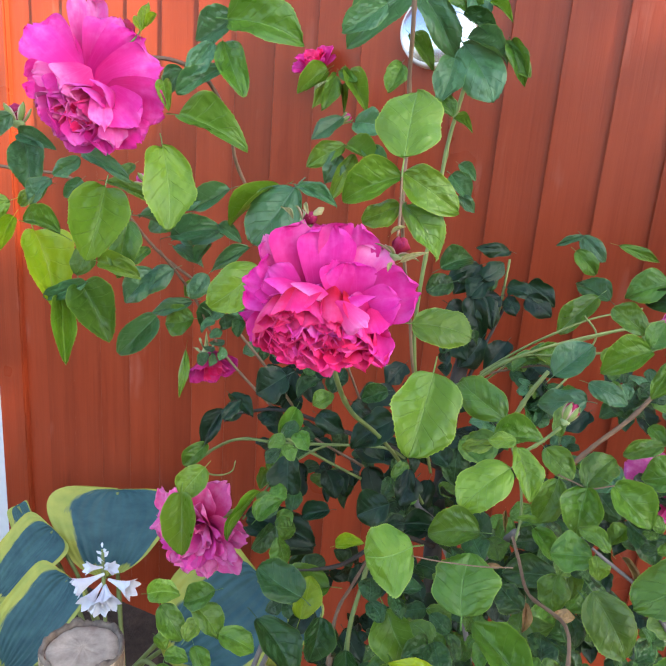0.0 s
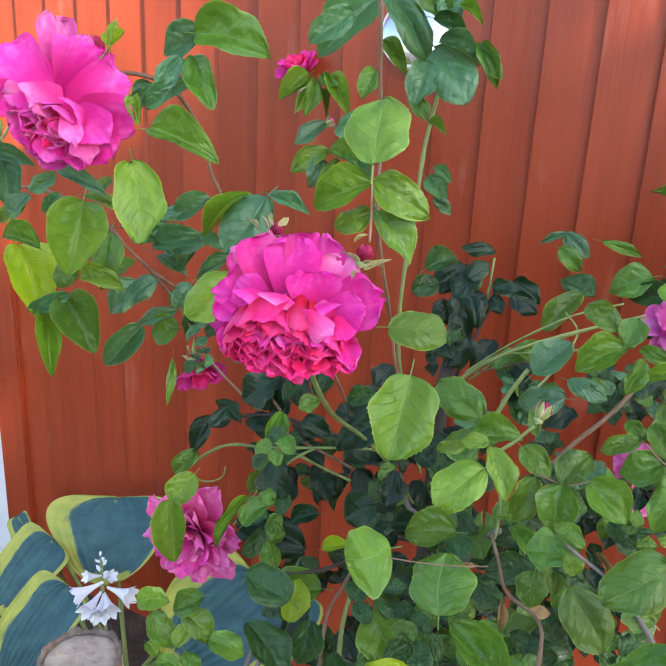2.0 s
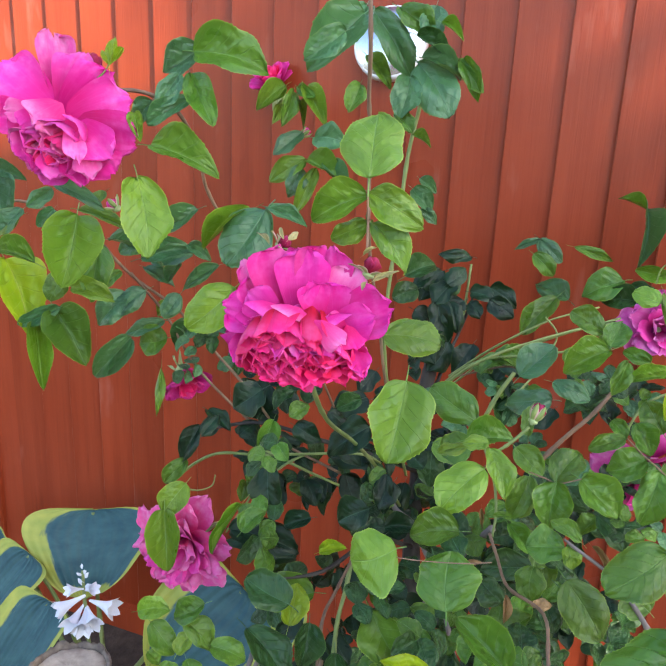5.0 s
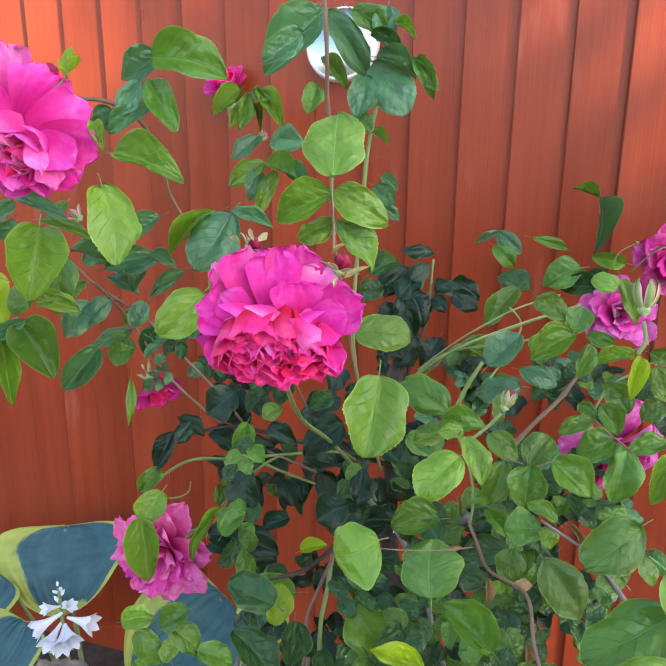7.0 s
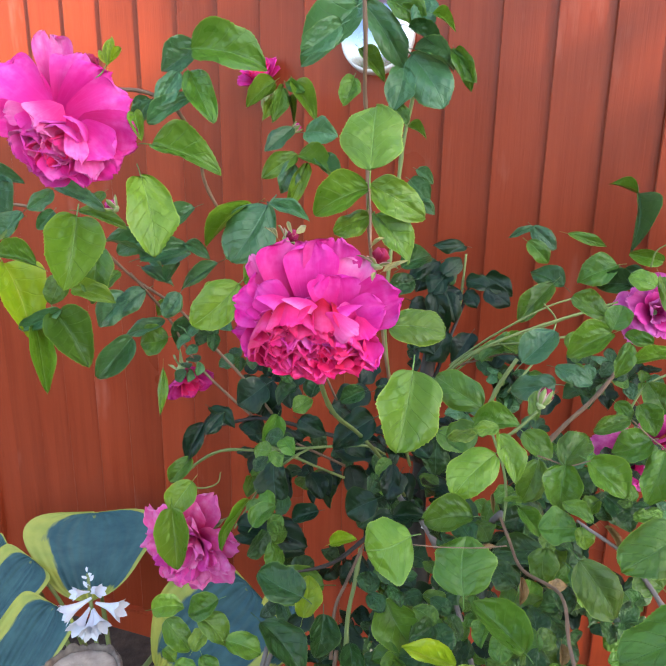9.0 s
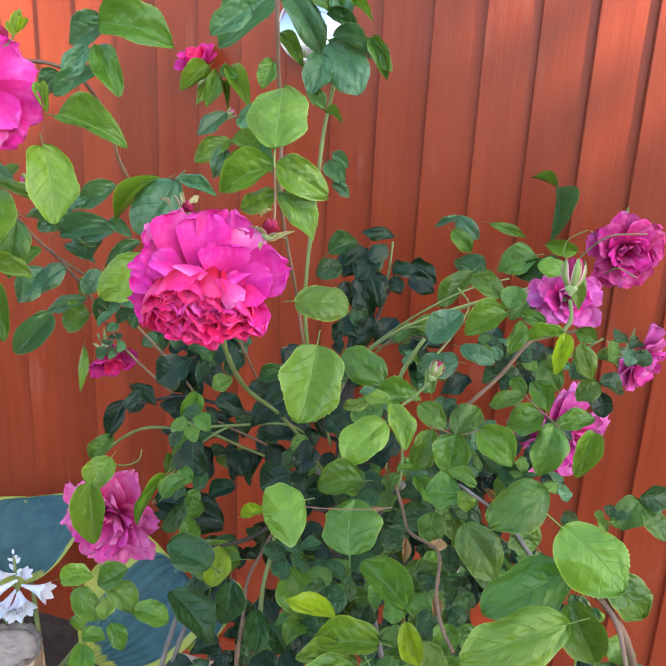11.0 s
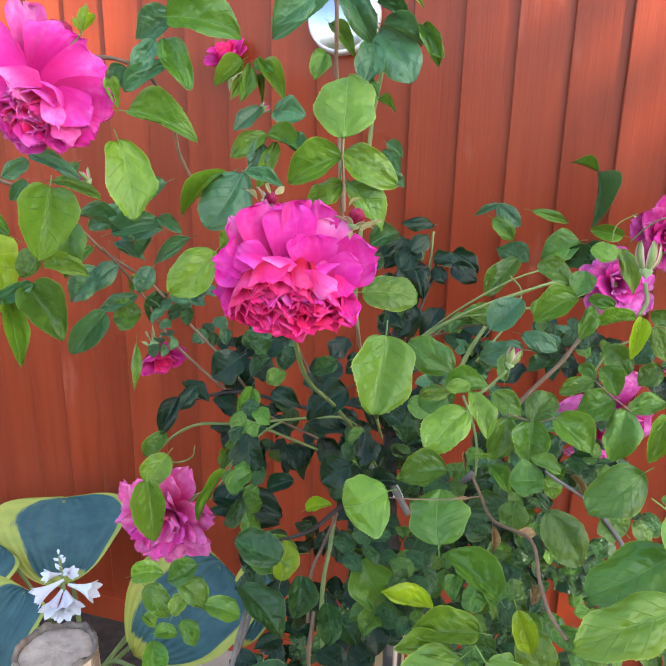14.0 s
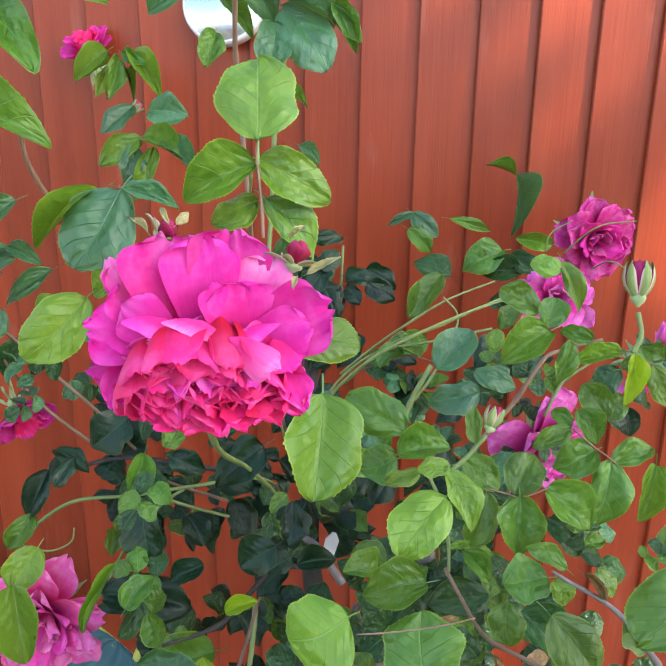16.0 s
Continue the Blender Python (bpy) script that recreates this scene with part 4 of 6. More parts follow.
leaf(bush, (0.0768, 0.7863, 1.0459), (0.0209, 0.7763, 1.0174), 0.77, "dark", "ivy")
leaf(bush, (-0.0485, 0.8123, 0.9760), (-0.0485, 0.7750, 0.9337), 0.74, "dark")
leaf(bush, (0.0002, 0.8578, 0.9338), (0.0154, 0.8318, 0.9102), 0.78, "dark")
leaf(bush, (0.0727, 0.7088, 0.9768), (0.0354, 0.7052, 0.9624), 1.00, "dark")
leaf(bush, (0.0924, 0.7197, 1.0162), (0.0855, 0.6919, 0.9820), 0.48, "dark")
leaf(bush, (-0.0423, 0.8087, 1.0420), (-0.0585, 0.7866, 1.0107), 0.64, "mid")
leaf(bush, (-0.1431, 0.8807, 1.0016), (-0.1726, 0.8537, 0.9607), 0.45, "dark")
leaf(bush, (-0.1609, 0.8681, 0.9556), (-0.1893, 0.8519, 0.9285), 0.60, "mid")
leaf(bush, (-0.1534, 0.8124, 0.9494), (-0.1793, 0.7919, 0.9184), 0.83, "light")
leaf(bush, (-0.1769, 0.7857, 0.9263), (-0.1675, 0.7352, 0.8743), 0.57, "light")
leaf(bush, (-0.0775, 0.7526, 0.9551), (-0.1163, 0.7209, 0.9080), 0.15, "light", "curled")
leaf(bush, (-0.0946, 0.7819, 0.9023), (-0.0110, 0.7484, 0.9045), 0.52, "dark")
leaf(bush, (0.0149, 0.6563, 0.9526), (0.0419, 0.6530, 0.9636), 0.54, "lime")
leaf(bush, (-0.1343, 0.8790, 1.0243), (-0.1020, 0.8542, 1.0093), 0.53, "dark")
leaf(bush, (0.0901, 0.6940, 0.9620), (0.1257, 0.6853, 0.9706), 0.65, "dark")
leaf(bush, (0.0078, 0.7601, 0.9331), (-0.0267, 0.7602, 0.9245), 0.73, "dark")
leaf(bush, (0.0672, 0.4690, 1.0805), (0.0300, 0.4647, 1.0729), 1.43, "light", "curled")
leaf(bush, (0.0992, 0.4196, 1.0594), (0.1022, 0.4413, 1.0966), 1.10, "mid", "round")
leaf(bush, (-0.3663, 0.8326, 1.2315), (-0.3217, 0.7811, 1.1737), 0.63, "lime")
leaf(bush, (-0.2440, 0.7187, 1.3026), (-0.2460, 0.6739, 1.2438), 0.76, "light")
leaf(bush, (-0.2813, 0.6945, 1.2564), (-0.3310, 0.7071, 1.2729), 0.45, "light")
leaf(bush, (-0.3015, 0.8048, 1.1784), (-0.2595, 0.7639, 1.1347), 0.69, "mid")
leaf(bush, (-0.2944, 0.8004, 1.1828), (-0.3413, 0.7879, 1.1630), 0.36, "teal")
leaf(bush, (-0.3266, 0.8058, 1.1590), (-0.3050, 0.7566, 1.1005), 0.33, "light", "curled")
leaf(bush, (-0.2272, 0.8571, 1.1311), (-0.2675, 0.8269, 1.0884), 0.54, "teal")
leaf(bush, (-0.1868, 0.8887, 1.1215), (-0.2250, 0.8860, 1.1158), 1.06, "mid")
leaf(bush, (-0.2352, 0.8737, 1.1860), (-0.2697, 0.8499, 1.1518), 0.66, "teal")
leaf(bush, (-0.2937, 0.8134, 1.2217), (-0.3033, 0.7928, 1.1938), 0.75, "mid")
leaf(bush, (-0.2817, 0.8044, 1.2071), (-0.2325, 0.7891, 1.2000), 0.49, "light")
leaf(bush, (-0.2515, 0.8242, 1.2546), (-0.2585, 0.7853, 1.2031), 0.56, "mid")
leaf(bush, (-0.2004, 0.8892, 1.2567), (-0.2459, 0.8786, 1.2390), 0.58, "teal")
leaf(bush, (-0.2140, 0.9212, 1.2195), (-0.1600, 0.9186, 1.2329), 0.66, "teal")
leaf(bush, (-0.2213, 0.9226, 1.2088), (-0.1826, 0.9052, 1.1955), 0.42, "teal")
leaf(bush, (-0.1809, 0.8908, 1.2753), (-0.2131, 0.8854, 1.2657), 0.56, "teal")
leaf(bush, (-0.2396, 0.7115, 1.3088), (-0.1909, 0.6931, 1.2968), 0.23, "light")
leaf(bush, (-0.3311, 0.7362, 1.3397), (-0.3166, 0.7065, 1.3030), 0.70, "teal")
leaf(bush, (-0.3347, 0.7338, 1.3473), (-0.2986, 0.7218, 1.3406), 0.45, "teal")
leaf(bush, (-0.3453, 0.7427, 1.3645), (-0.3702, 0.7296, 1.3444), 0.69, "teal")
leaf(bush, (-0.3393, 0.7154, 1.2823), (-0.3749, 0.7041, 1.2644), 0.63, "light")
leaf(bush, (-0.3012, 0.7160, 1.3004), (-0.3314, 0.7062, 1.2847), 0.56, "light")
leaf(bush, (-0.3350, 0.7122, 1.2671), (-0.3460, 0.6890, 1.2355), 0.46, "lime")
leaf(bush, (-0.2433, 0.6537, 1.3397), (-0.2004, 0.6379, 1.3297), 0.37, "teal")
leaf(bush, (-0.2449, 0.6525, 1.3351), (-0.2656, 0.6424, 1.3195), 0.57, "teal")
leaf(bush, (-0.1446, 0.5488, 1.3564), (-0.1285, 0.5086, 1.3062), 0.55, "light", "flat")
leaf(bush, (-0.1423, 0.5902, 1.3792), (-0.0887, 0.5724, 1.3694), 0.55, "mid")
leaf(bush, (-0.1127, 0.6186, 1.4385), (-0.0917, 0.5875, 1.4004), 0.46, "mid")
leaf(bush, (-0.1098, 0.6189, 1.4562), (-0.0497, 0.6015, 1.4487), 0.66, "mid")
leaf(bush, (-0.1058, 0.6312, 1.4610), (-0.1356, 0.6193, 1.4413), 0.68, "teal")
leaf(bush, (-0.1107, 0.6089, 1.4188), (-0.1454, 0.5960, 1.3975), 0.42, "teal")
leaf(bush, (-0.1217, 0.6172, 1.4381), (-0.1379, 0.5986, 1.4105), 0.51, "teal")
leaf(bush, (-0.1573, 0.6000, 1.4046), (-0.1502, 0.5856, 1.3866), 0.52, "light")
leaf(bush, (0.0188, 0.6539, 1.4821), (-0.0164, 0.6401, 1.4591), 0.56, "teal")
leaf(bush, (-0.1213, 0.9159, 1.2163), (-0.1721, 0.8993, 1.1899), 0.31, "teal")
leaf(bush, (-0.1952, 0.8851, 1.0802), (-0.1938, 0.8462, 1.0318), 0.19, "light", "narrow")
leaf(bush, (-0.1653, 0.8634, 1.1875), (-0.1836, 0.8454, 1.1622), 0.70, "teal")
leaf(bush, (-0.1538, 0.8966, 1.1451), (-0.1762, 0.8761, 1.1162), 0.63, "blue")
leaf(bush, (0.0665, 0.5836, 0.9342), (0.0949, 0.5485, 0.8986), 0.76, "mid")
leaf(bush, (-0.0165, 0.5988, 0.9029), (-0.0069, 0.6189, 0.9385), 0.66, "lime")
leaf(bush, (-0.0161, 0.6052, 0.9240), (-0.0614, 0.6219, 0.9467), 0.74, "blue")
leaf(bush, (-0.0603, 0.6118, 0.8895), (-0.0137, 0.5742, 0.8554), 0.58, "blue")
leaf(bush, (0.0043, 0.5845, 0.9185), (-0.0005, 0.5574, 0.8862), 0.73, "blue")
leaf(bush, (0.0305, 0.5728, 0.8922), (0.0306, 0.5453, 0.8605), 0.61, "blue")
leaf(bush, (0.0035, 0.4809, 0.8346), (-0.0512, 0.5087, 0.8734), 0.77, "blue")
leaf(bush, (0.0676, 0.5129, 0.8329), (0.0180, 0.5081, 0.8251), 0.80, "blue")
leaf(bush, (0.0668, 0.4885, 0.8303), (0.0073, 0.4587, 0.7917), 0.70, "mid")
leaf(bush, (-0.0107, 0.4900, 0.8252), (0.0191, 0.4686, 0.8076), 0.64, "light")
leaf(bush, (-0.0677, 0.5054, 0.8474), (-0.0403, 0.4795, 0.8236), 0.58, "light")
leaf(bush, (-0.0407, 0.4784, 0.7813), (-0.0975, 0.4721, 0.7720), 0.41, "lime")
leaf(bush, (-0.1733, 0.5551, 0.7340), (-0.1082, 0.5273, 0.7182), 0.37, "light")
leaf(bush, (-0.0995, 0.4799, 0.7617), (-0.0477, 0.4580, 0.7497), 0.54, "mid")
leaf(bush, (-0.1120, 0.5385, 0.7100), (-0.1621, 0.5280, 0.6959), 0.57, "mid")
leaf(bush, (-0.0887, 0.4737, 0.7527), (-0.1263, 0.4677, 0.7443), 0.46, "lime")
leaf(bush, (-0.1720, 0.6062, 0.9137), (-0.1406, 0.6035, 0.9198), 0.74, "mid")
leaf(bush, (-0.1030, 0.6048, 0.9246), (-0.1352, 0.5975, 0.9138), 0.75, "mid")
leaf(bush, (-0.1587, 0.6058, 0.9011), (-0.1314, 0.5851, 0.8825), 0.69, "mid")
leaf(bush, (-0.1240, 0.6031, 0.9070), (-0.0917, 0.5835, 0.8911), 0.69, "mid")
leaf(bush, (-0.1296, 0.5865, 0.8772), (-0.1155, 0.5955, 0.8956), 0.74, "light")
leaf(bush, (-0.0958, 0.5903, 0.8854), (-0.0598, 0.5789, 0.8811), 0.71, "mid")
leaf(bush, (-0.1205, 0.5901, 0.8682), (-0.1071, 0.5720, 0.8499), 0.67, "mid")
leaf(bush, (-0.1490, 0.5855, 0.8572), (-0.1258, 0.5818, 0.8595), 0.73, "mid")
leaf(bush, (-0.1508, 0.5886, 0.8460), (-0.1540, 0.5658, 0.8196), 0.74, "mid")
leaf(bush, (-0.1606, 0.5938, 0.8744), (-0.1470, 0.5858, 0.8681), 0.95, "mid")
leaf(bush, (0.0935, 0.3322, 1.0297), (0.0497, 0.3147, 1.0055), 0.83, "light", "flat")
leaf(bush, (0.0958, 0.2947, 1.0605), (0.1114, 0.2645, 1.0287), 0.68, "light")
leaf(bush, (0.1105, 0.3474, 1.0366), (0.0657, 0.3516, 1.0409), 0.59, "light")
leaf(bush, (0.0814, 0.3626, 1.0464), (0.0468, 0.3723, 1.0592), 0.38, "lime")
leaf(bush, (0.1443, 0.4032, 1.0211), (0.1126, 0.4242, 1.0519), 0.63, "mid")
leaf(bush, (0.0906, 0.3450, 1.0248), (0.0540, 0.3510, 1.0321), 0.48, "light")
leaf(bush, (0.2343, 0.3311, 1.1028), (0.1721, 0.3213, 1.0865), 0.64, "mid", "flat")
leaf(bush, (0.2161, 0.2886, 1.0954), (0.1467, 0.2801, 1.0808), 0.49, "light", "flat")
leaf(bush, (0.2213, 0.3258, 1.1403), (0.2543, 0.2965, 1.1124), 0.83, "light", "flat")
leaf(bush, (0.2319, 0.3751, 1.1403), (0.1877, 0.3623, 1.1204), 0.72, "mid", "flat")
leaf(bush, (0.2651, 0.3357, 1.0949), (0.2893, 0.3134, 1.0737), 0.76, "mid")
leaf(bush, (0.1842, 0.2074, 1.1144), (0.1322, 0.1933, 1.0936), 0.58, "light", "flat")
leaf(bush, (0.2283, 0.3099, 1.0948), (0.2384, 0.2837, 1.0661), 0.71, "mid")
leaf(bush, (0.1976, 0.2074, 1.1261), (0.2093, 0.1916, 1.1101), 0.69, "light")
leaf(bush, (0.1879, 0.2025, 1.1050), (0.1852, 0.1856, 1.0851), 0.69, "light")
leaf(bush, (0.2391, 0.4392, 0.9464), (0.2582, 0.4108, 0.9177), 0.71, "teal")
leaf(bush, (0.2705, 0.4219, 0.9201), (0.2959, 0.4094, 0.9120), 0.72, "teal")
leaf(bush, (0.1720, 0.4409, 0.9265), (0.2167, 0.4103, 0.9014), 0.84, "mid")
leaf(bush, (0.2067, 0.4067, 0.9073), (0.1488, 0.3974, 0.8931), 0.58, "mid")
leaf(bush, (0.2598, 0.4206, 0.9065), (0.2699, 0.4032, 0.8889), 0.63, "mid")
leaf(bush, (0.2484, 0.4192, 0.9071), (0.2263, 0.4155, 0.9014), 0.64, "mid")
leaf(bush, (0.2098, 0.5386, 0.7740), (0.2757, 0.5178, 0.7676), 0.46, "dark")
leaf(bush, (0.2142, 0.5419, 0.7824), (0.1816, 0.5261, 0.7616), 0.71, "dark")
leaf(bush, (0.2477, 0.5234, 0.7468), (0.2037, 0.5194, 0.7402), 0.62, "mid")
leaf(bush, (0.2913, 0.5080, 0.7663), (0.2458, 0.4961, 0.7496), 0.65, "mid")
leaf(bush, (0.2943, 0.4764, 0.7925), (0.2973, 0.4895, 0.8145), 0.85, "mid")
leaf(bush, (0.3093, 0.4738, 0.7853), (0.3339, 0.4792, 0.8010), 0.70, "mid")
leaf(bush, (0.2957, 0.4815, 0.7989), (0.2698, 0.4865, 0.8051), 0.70, "mid")
leaf(bush, (0.2984, 0.4807, 0.7825), (0.2993, 0.4655, 0.7659), 0.84, "mid")
leaf(bush, (0.2963, 0.4809, 0.7824), (0.2744, 0.4686, 0.7665), 0.71, "mid")
leaf(bush, (0.3195, 0.4773, 0.7772), (0.3412, 0.4577, 0.7602), 0.71, "mid")
leaf(bush, (0.3229, 0.4702, 0.7599), (0.2953, 0.4597, 0.7458), 0.74, "mid")
leaf(bush, (0.3247, 0.4705, 0.7551), (0.3319, 0.4490, 0.7330), 0.70, "mid")
leaf(bush, (0.1836, 0.5293, 0.7614), (0.1676, 0.4816, 0.7069), 0.70, "mid")
leaf(bush, (0.1340, 0.5300, 0.7489), (0.1190, 0.4860, 0.6987), 0.70, "mid")
leaf(bush, (0.0809, 0.3423, 0.9508), (0.1010, 0.3232, 0.9335), 0.76, "mid")
leaf(bush, (0.0719, 0.3425, 0.9417), (0.0592, 0.3202, 0.9153), 0.65, "mid")
leaf(bush, (0.0832, 0.3108, 0.9809), (0.1170, 0.3075, 0.9872), 0.68, "light")
leaf(bush, (0.0660, 0.5249, 0.7282), (0.0800, 0.4982, 0.7016), 0.78, "blue")
leaf(bush, (0.2038, 0.1905, 1.0680), (0.1711, 0.1720, 1.0435), 0.46, "light")
leaf(bush, (0.2037, 0.1754, 1.0318), (0.2158, 0.1623, 1.0199), 0.84, "light")
leaf(bush, (0.2020, 0.4543, 1.0636), (0.2270, 0.4230, 1.0312), 0.73, "mid")
leaf(bush, (0.1149, 0.2992, 1.0931), (0.1190, 0.2817, 1.0733), 0.55, "lime")
leaf(bush, (0.1878, 0.4556, 1.0426), (0.1957, 0.4396, 1.0251), 0.76, "blue")
leaf(bush, (0.1640, 0.5242, 0.7657), (0.1920, 0.4997, 0.7444), 0.76, "mid")
leaf(bush, (0.0464, 0.6061, 0.8455), (0.0668, 0.5851, 0.8254), 0.95, "blue")
leaf(bush, (0.0803, 0.6012, 0.8402), (0.0888, 0.5784, 0.8156), 0.91, "dark")
leaf(bush, (0.0847, 0.5871, 0.8099), (0.0556, 0.5819, 0.8022), 1.11, "dark")
leaf(bush, (0.1547, 0.4614, 1.0361), (0.1400, 0.4721, 1.0519), 1.05, "blue")
leaf(bush, (0.2510, 0.4147, 1.0643), (0.2354, 0.4249, 1.0793), 1.28, "mid")
leaf(bush, (0.1391, 0.3027, 1.0401), (0.1303, 0.3166, 1.0618), 0.95, "light")
leaf(bush, (0.1748, 0.3276, 1.0448), (0.1947, 0.3145, 1.0341), 1.03, "mid")
leaf(bush, (0.0457, 0.7992, 1.5172), (-0.0095, 0.7633, 1.4659), 0.59, "teal")
leaf(bush, (0.0622, 0.8671, 1.5287), (0.1029, 0.8227, 1.4686), 0.44, "teal")
leaf(bush, (0.0903, 0.8623, 1.5337), (0.1288, 0.8388, 1.5041), 0.62, "mid")
leaf(bush, (0.1149, 0.8312, 1.4786), (0.1618, 0.8167, 1.4644), 0.48, "teal")
leaf(bush, (0.1577, 0.8332, 1.4795), (0.1807, 0.8084, 1.4464), 0.42, "mid")
leaf(bush, (0.0869, 0.8136, 1.4187), (0.1056, 0.7978, 1.3985), 0.59, "mid")
leaf(bush, (0.0537, 0.8336, 1.4782), (0.0784, 0.8126, 1.4506), 0.46, "mid")
leaf(bush, (0.1091, 0.8389, 1.5032), (0.1469, 0.8230, 1.4851), 0.46, "blue")
leaf(bush, (0.0509, 0.8409, 1.5309), (0.0378, 0.8179, 1.4975), 0.54, "teal")
leaf(bush, (0.1127, 0.8363, 1.4732), (0.1468, 0.7971, 1.4208), 0.68, "teal", "flat")
leaf(bush, (0.1045, 0.8289, 1.4581), (0.0904, 0.7997, 1.4164), 0.64, "teal", "flat")
leaf(bush, (0.1635, 0.8328, 1.4779), (0.1762, 0.8072, 1.4426), 0.45, "mid", "curled")
leaf(bush, (0.1066, 0.8040, 1.3948), (0.1283, 0.7957, 1.3861), 0.49, "mid", "narrow")
leaf(bush, (0.1168, 0.7902, 1.3480), (0.1343, 0.7797, 1.3355), 0.59, "teal")
leaf(bush, (0.1095, 0.7883, 1.3363), (0.1311, 0.7729, 1.3176), 0.69, "teal")
leaf(bush, (0.1183, 0.7805, 1.3152), (0.1348, 0.7692, 1.3016), 0.58, "teal")
leaf(bush, (0.0466, 0.8237, 1.4471), (0.0333, 0.8048, 1.4201), 0.68, "mid")
leaf(bush, (0.1365, 0.8416, 1.5178), (0.1616, 0.8297, 1.5037), 0.45, "light", "narrow")
leaf(bush, (0.1333, 0.8636, 1.5381), (0.1186, 0.8367, 1.4990), 0.59, "teal")
leaf(bush, (0.0255, 0.4444, 1.3198), (0.0339, 0.4452, 1.3263), 0.28, "cream", "narrow")
leaf(bush, (0.0323, 0.4373, 1.3041), (0.0486, 0.4365, 1.3126), 0.18, "cream", "narrow")
leaf(bush, (0.0275, 0.4362, 1.3036), (0.0246, 0.4329, 1.2984), 0.44, "cream", "narrow")
leaf(bush, (-0.0379, 0.4640, 1.3218), (-0.0468, 0.4709, 1.3297), 0.28, "cream", "narrow")
leaf(bush, (-0.0281, 0.4619, 1.3258), (-0.0321, 0.4688, 1.3357), 0.23, "cream", "narrow")
leaf(bush, (-0.0248, 0.4615, 1.3257), (-0.0182, 0.4627, 1.3318), 0.54, "cream", "narrow")
leaf(bush, (0.2107, 0.4382, 1.1044), (0.2213, 0.4231, 1.0922), 0.26, "dry", "curled")
leaf(bush, (0.1115, 0.4476, 1.0812), (0.1297, 0.4440, 1.0868), 0.23, "dry", "narrow")
leaf(bush, (0.1481, 0.5218, 1.0871), (0.1470, 0.5105, 1.0739), 0.22, "dry", "narrow")
leaf(bush, (-0.1790, 0.6152, 1.4416), (-0.1793, 0.6311, 1.4698), 0.31, "lime", "narrow")
leaf(bush, (-0.1806, 0.6179, 1.4434), (-0.1888, 0.6261, 1.4565), 0.31, "lime", "narrow")
leaf(bush, (-0.1778, 0.6174, 1.4435), (-0.1681, 0.6244, 1.4586), 0.33, "lime", "narrow")
leaf(bush, (0.1445, 0.4267, 1.0699), (0.1423, 0.4136, 1.0539), 0.33, "dry", "narrow")
leaf(bush, (0.1626, 0.4193, 1.0656), (0.1780, 0.4179, 1.0685), 0.61, "dry", "narrow")
leaf(bush, (0.1551, 0.3676, 1.0582), (0.1538, 0.3583, 1.0471), 0.55, "dry", "narrow")
leaf(bush, (-0.2158, 0.8779, 1.2292), (-0.1537, 0.8820, 1.2475), 0.50, "teal")
leaf(bush, (-0.1470, 0.9013, 1.2908), (-0.1951, 0.8826, 1.2670), 0.49, "teal")
leaf(bush, (-0.2101, 0.8721, 1.1895), (-0.2502, 0.8523, 1.1644), 0.58, "teal")
leaf(bush, (-0.1914, 0.8989, 1.1422), (-0.2402, 0.8858, 1.1273), 0.45, "teal")
leaf(bush, (-0.2585, 0.8901, 1.2496), (-0.1897, 0.8747, 1.2385), 0.32, "teal")
leaf(bush, (-0.2960, 0.7133, 1.3074), (-0.3176, 0.6986, 1.2879), 0.65, "teal")
leaf(bush, (-0.1468, 0.6256, 1.4153), (-0.1589, 0.6111, 1.3950), 0.60, "teal")
leaf(bush, (-0.0681, 0.6288, 0.9939), (-0.0467, 0.6391, 1.0145), 0.73, "mid")
leaf(bush, (-0.1279, 0.7785, 1.0327), (-0.1092, 0.7911, 1.0571), 0.53, "dark", "ivy")
leaf(bush, (-0.1823, 0.9058, 1.1687), (-0.2024, 0.8939, 1.1534), 0.60, "mid")
leaf(bush, (-0.2402, 0.8768, 1.2119), (-0.2642, 0.8650, 1.1969), 0.63, "mid")
leaf(bush, (-0.1734, 0.9214, 1.2175), (-0.1930, 0.9059, 1.1969), 0.55, "teal")
leaf(bush, (-0.1315, 0.8691, 1.1743), (-0.1113, 0.8793, 1.1952), 0.78, "mid")
leaf(bush, (-0.1195, 0.8608, 1.1434), (-0.1474, 0.8665, 1.1547), 0.71, "teal")
leaf(bush, (-0.1602, 0.8969, 1.2448), (-0.1311, 0.8847, 1.2318), 0.54, "teal")
leaf(bush, (-0.2648, 0.7123, 1.3090), (-0.2783, 0.7003, 1.2929), 0.70, "teal")
leaf(bush, (-0.2140, 0.7167, 1.3278), (-0.2284, 0.7060, 1.3134), 0.67, "mid")
leaf(bush, (0.1562, 1.0987, 1.1719), (0.2096, 1.1096, 1.1996), 0.66, "blue")
leaf(bush, (0.1781, 1.0980, 1.1522), (0.1372, 1.0869, 1.1391), 0.85, "blue")
leaf(bush, (0.2241, 1.0938, 1.1622), (0.2577, 1.1061, 1.1887), 0.76, "dark", "ivy")
leaf(bush, (0.2948, 1.0938, 1.1375), (0.3333, 1.0742, 1.1164), 0.79, "dark", "ivy")
leaf(bush, (0.2538, 1.0929, 1.1359), (0.2122, 1.0778, 1.1170), 0.84, "dark", "ivy")
leaf(bush, (0.1731, 1.0904, 1.1189), (0.2129, 1.0708, 1.0980), 0.83, "dark", "ivy")
leaf(bush, (0.3667, 1.1162, 1.2124), (0.3974, 1.0925, 1.1841), 0.65, "mid")
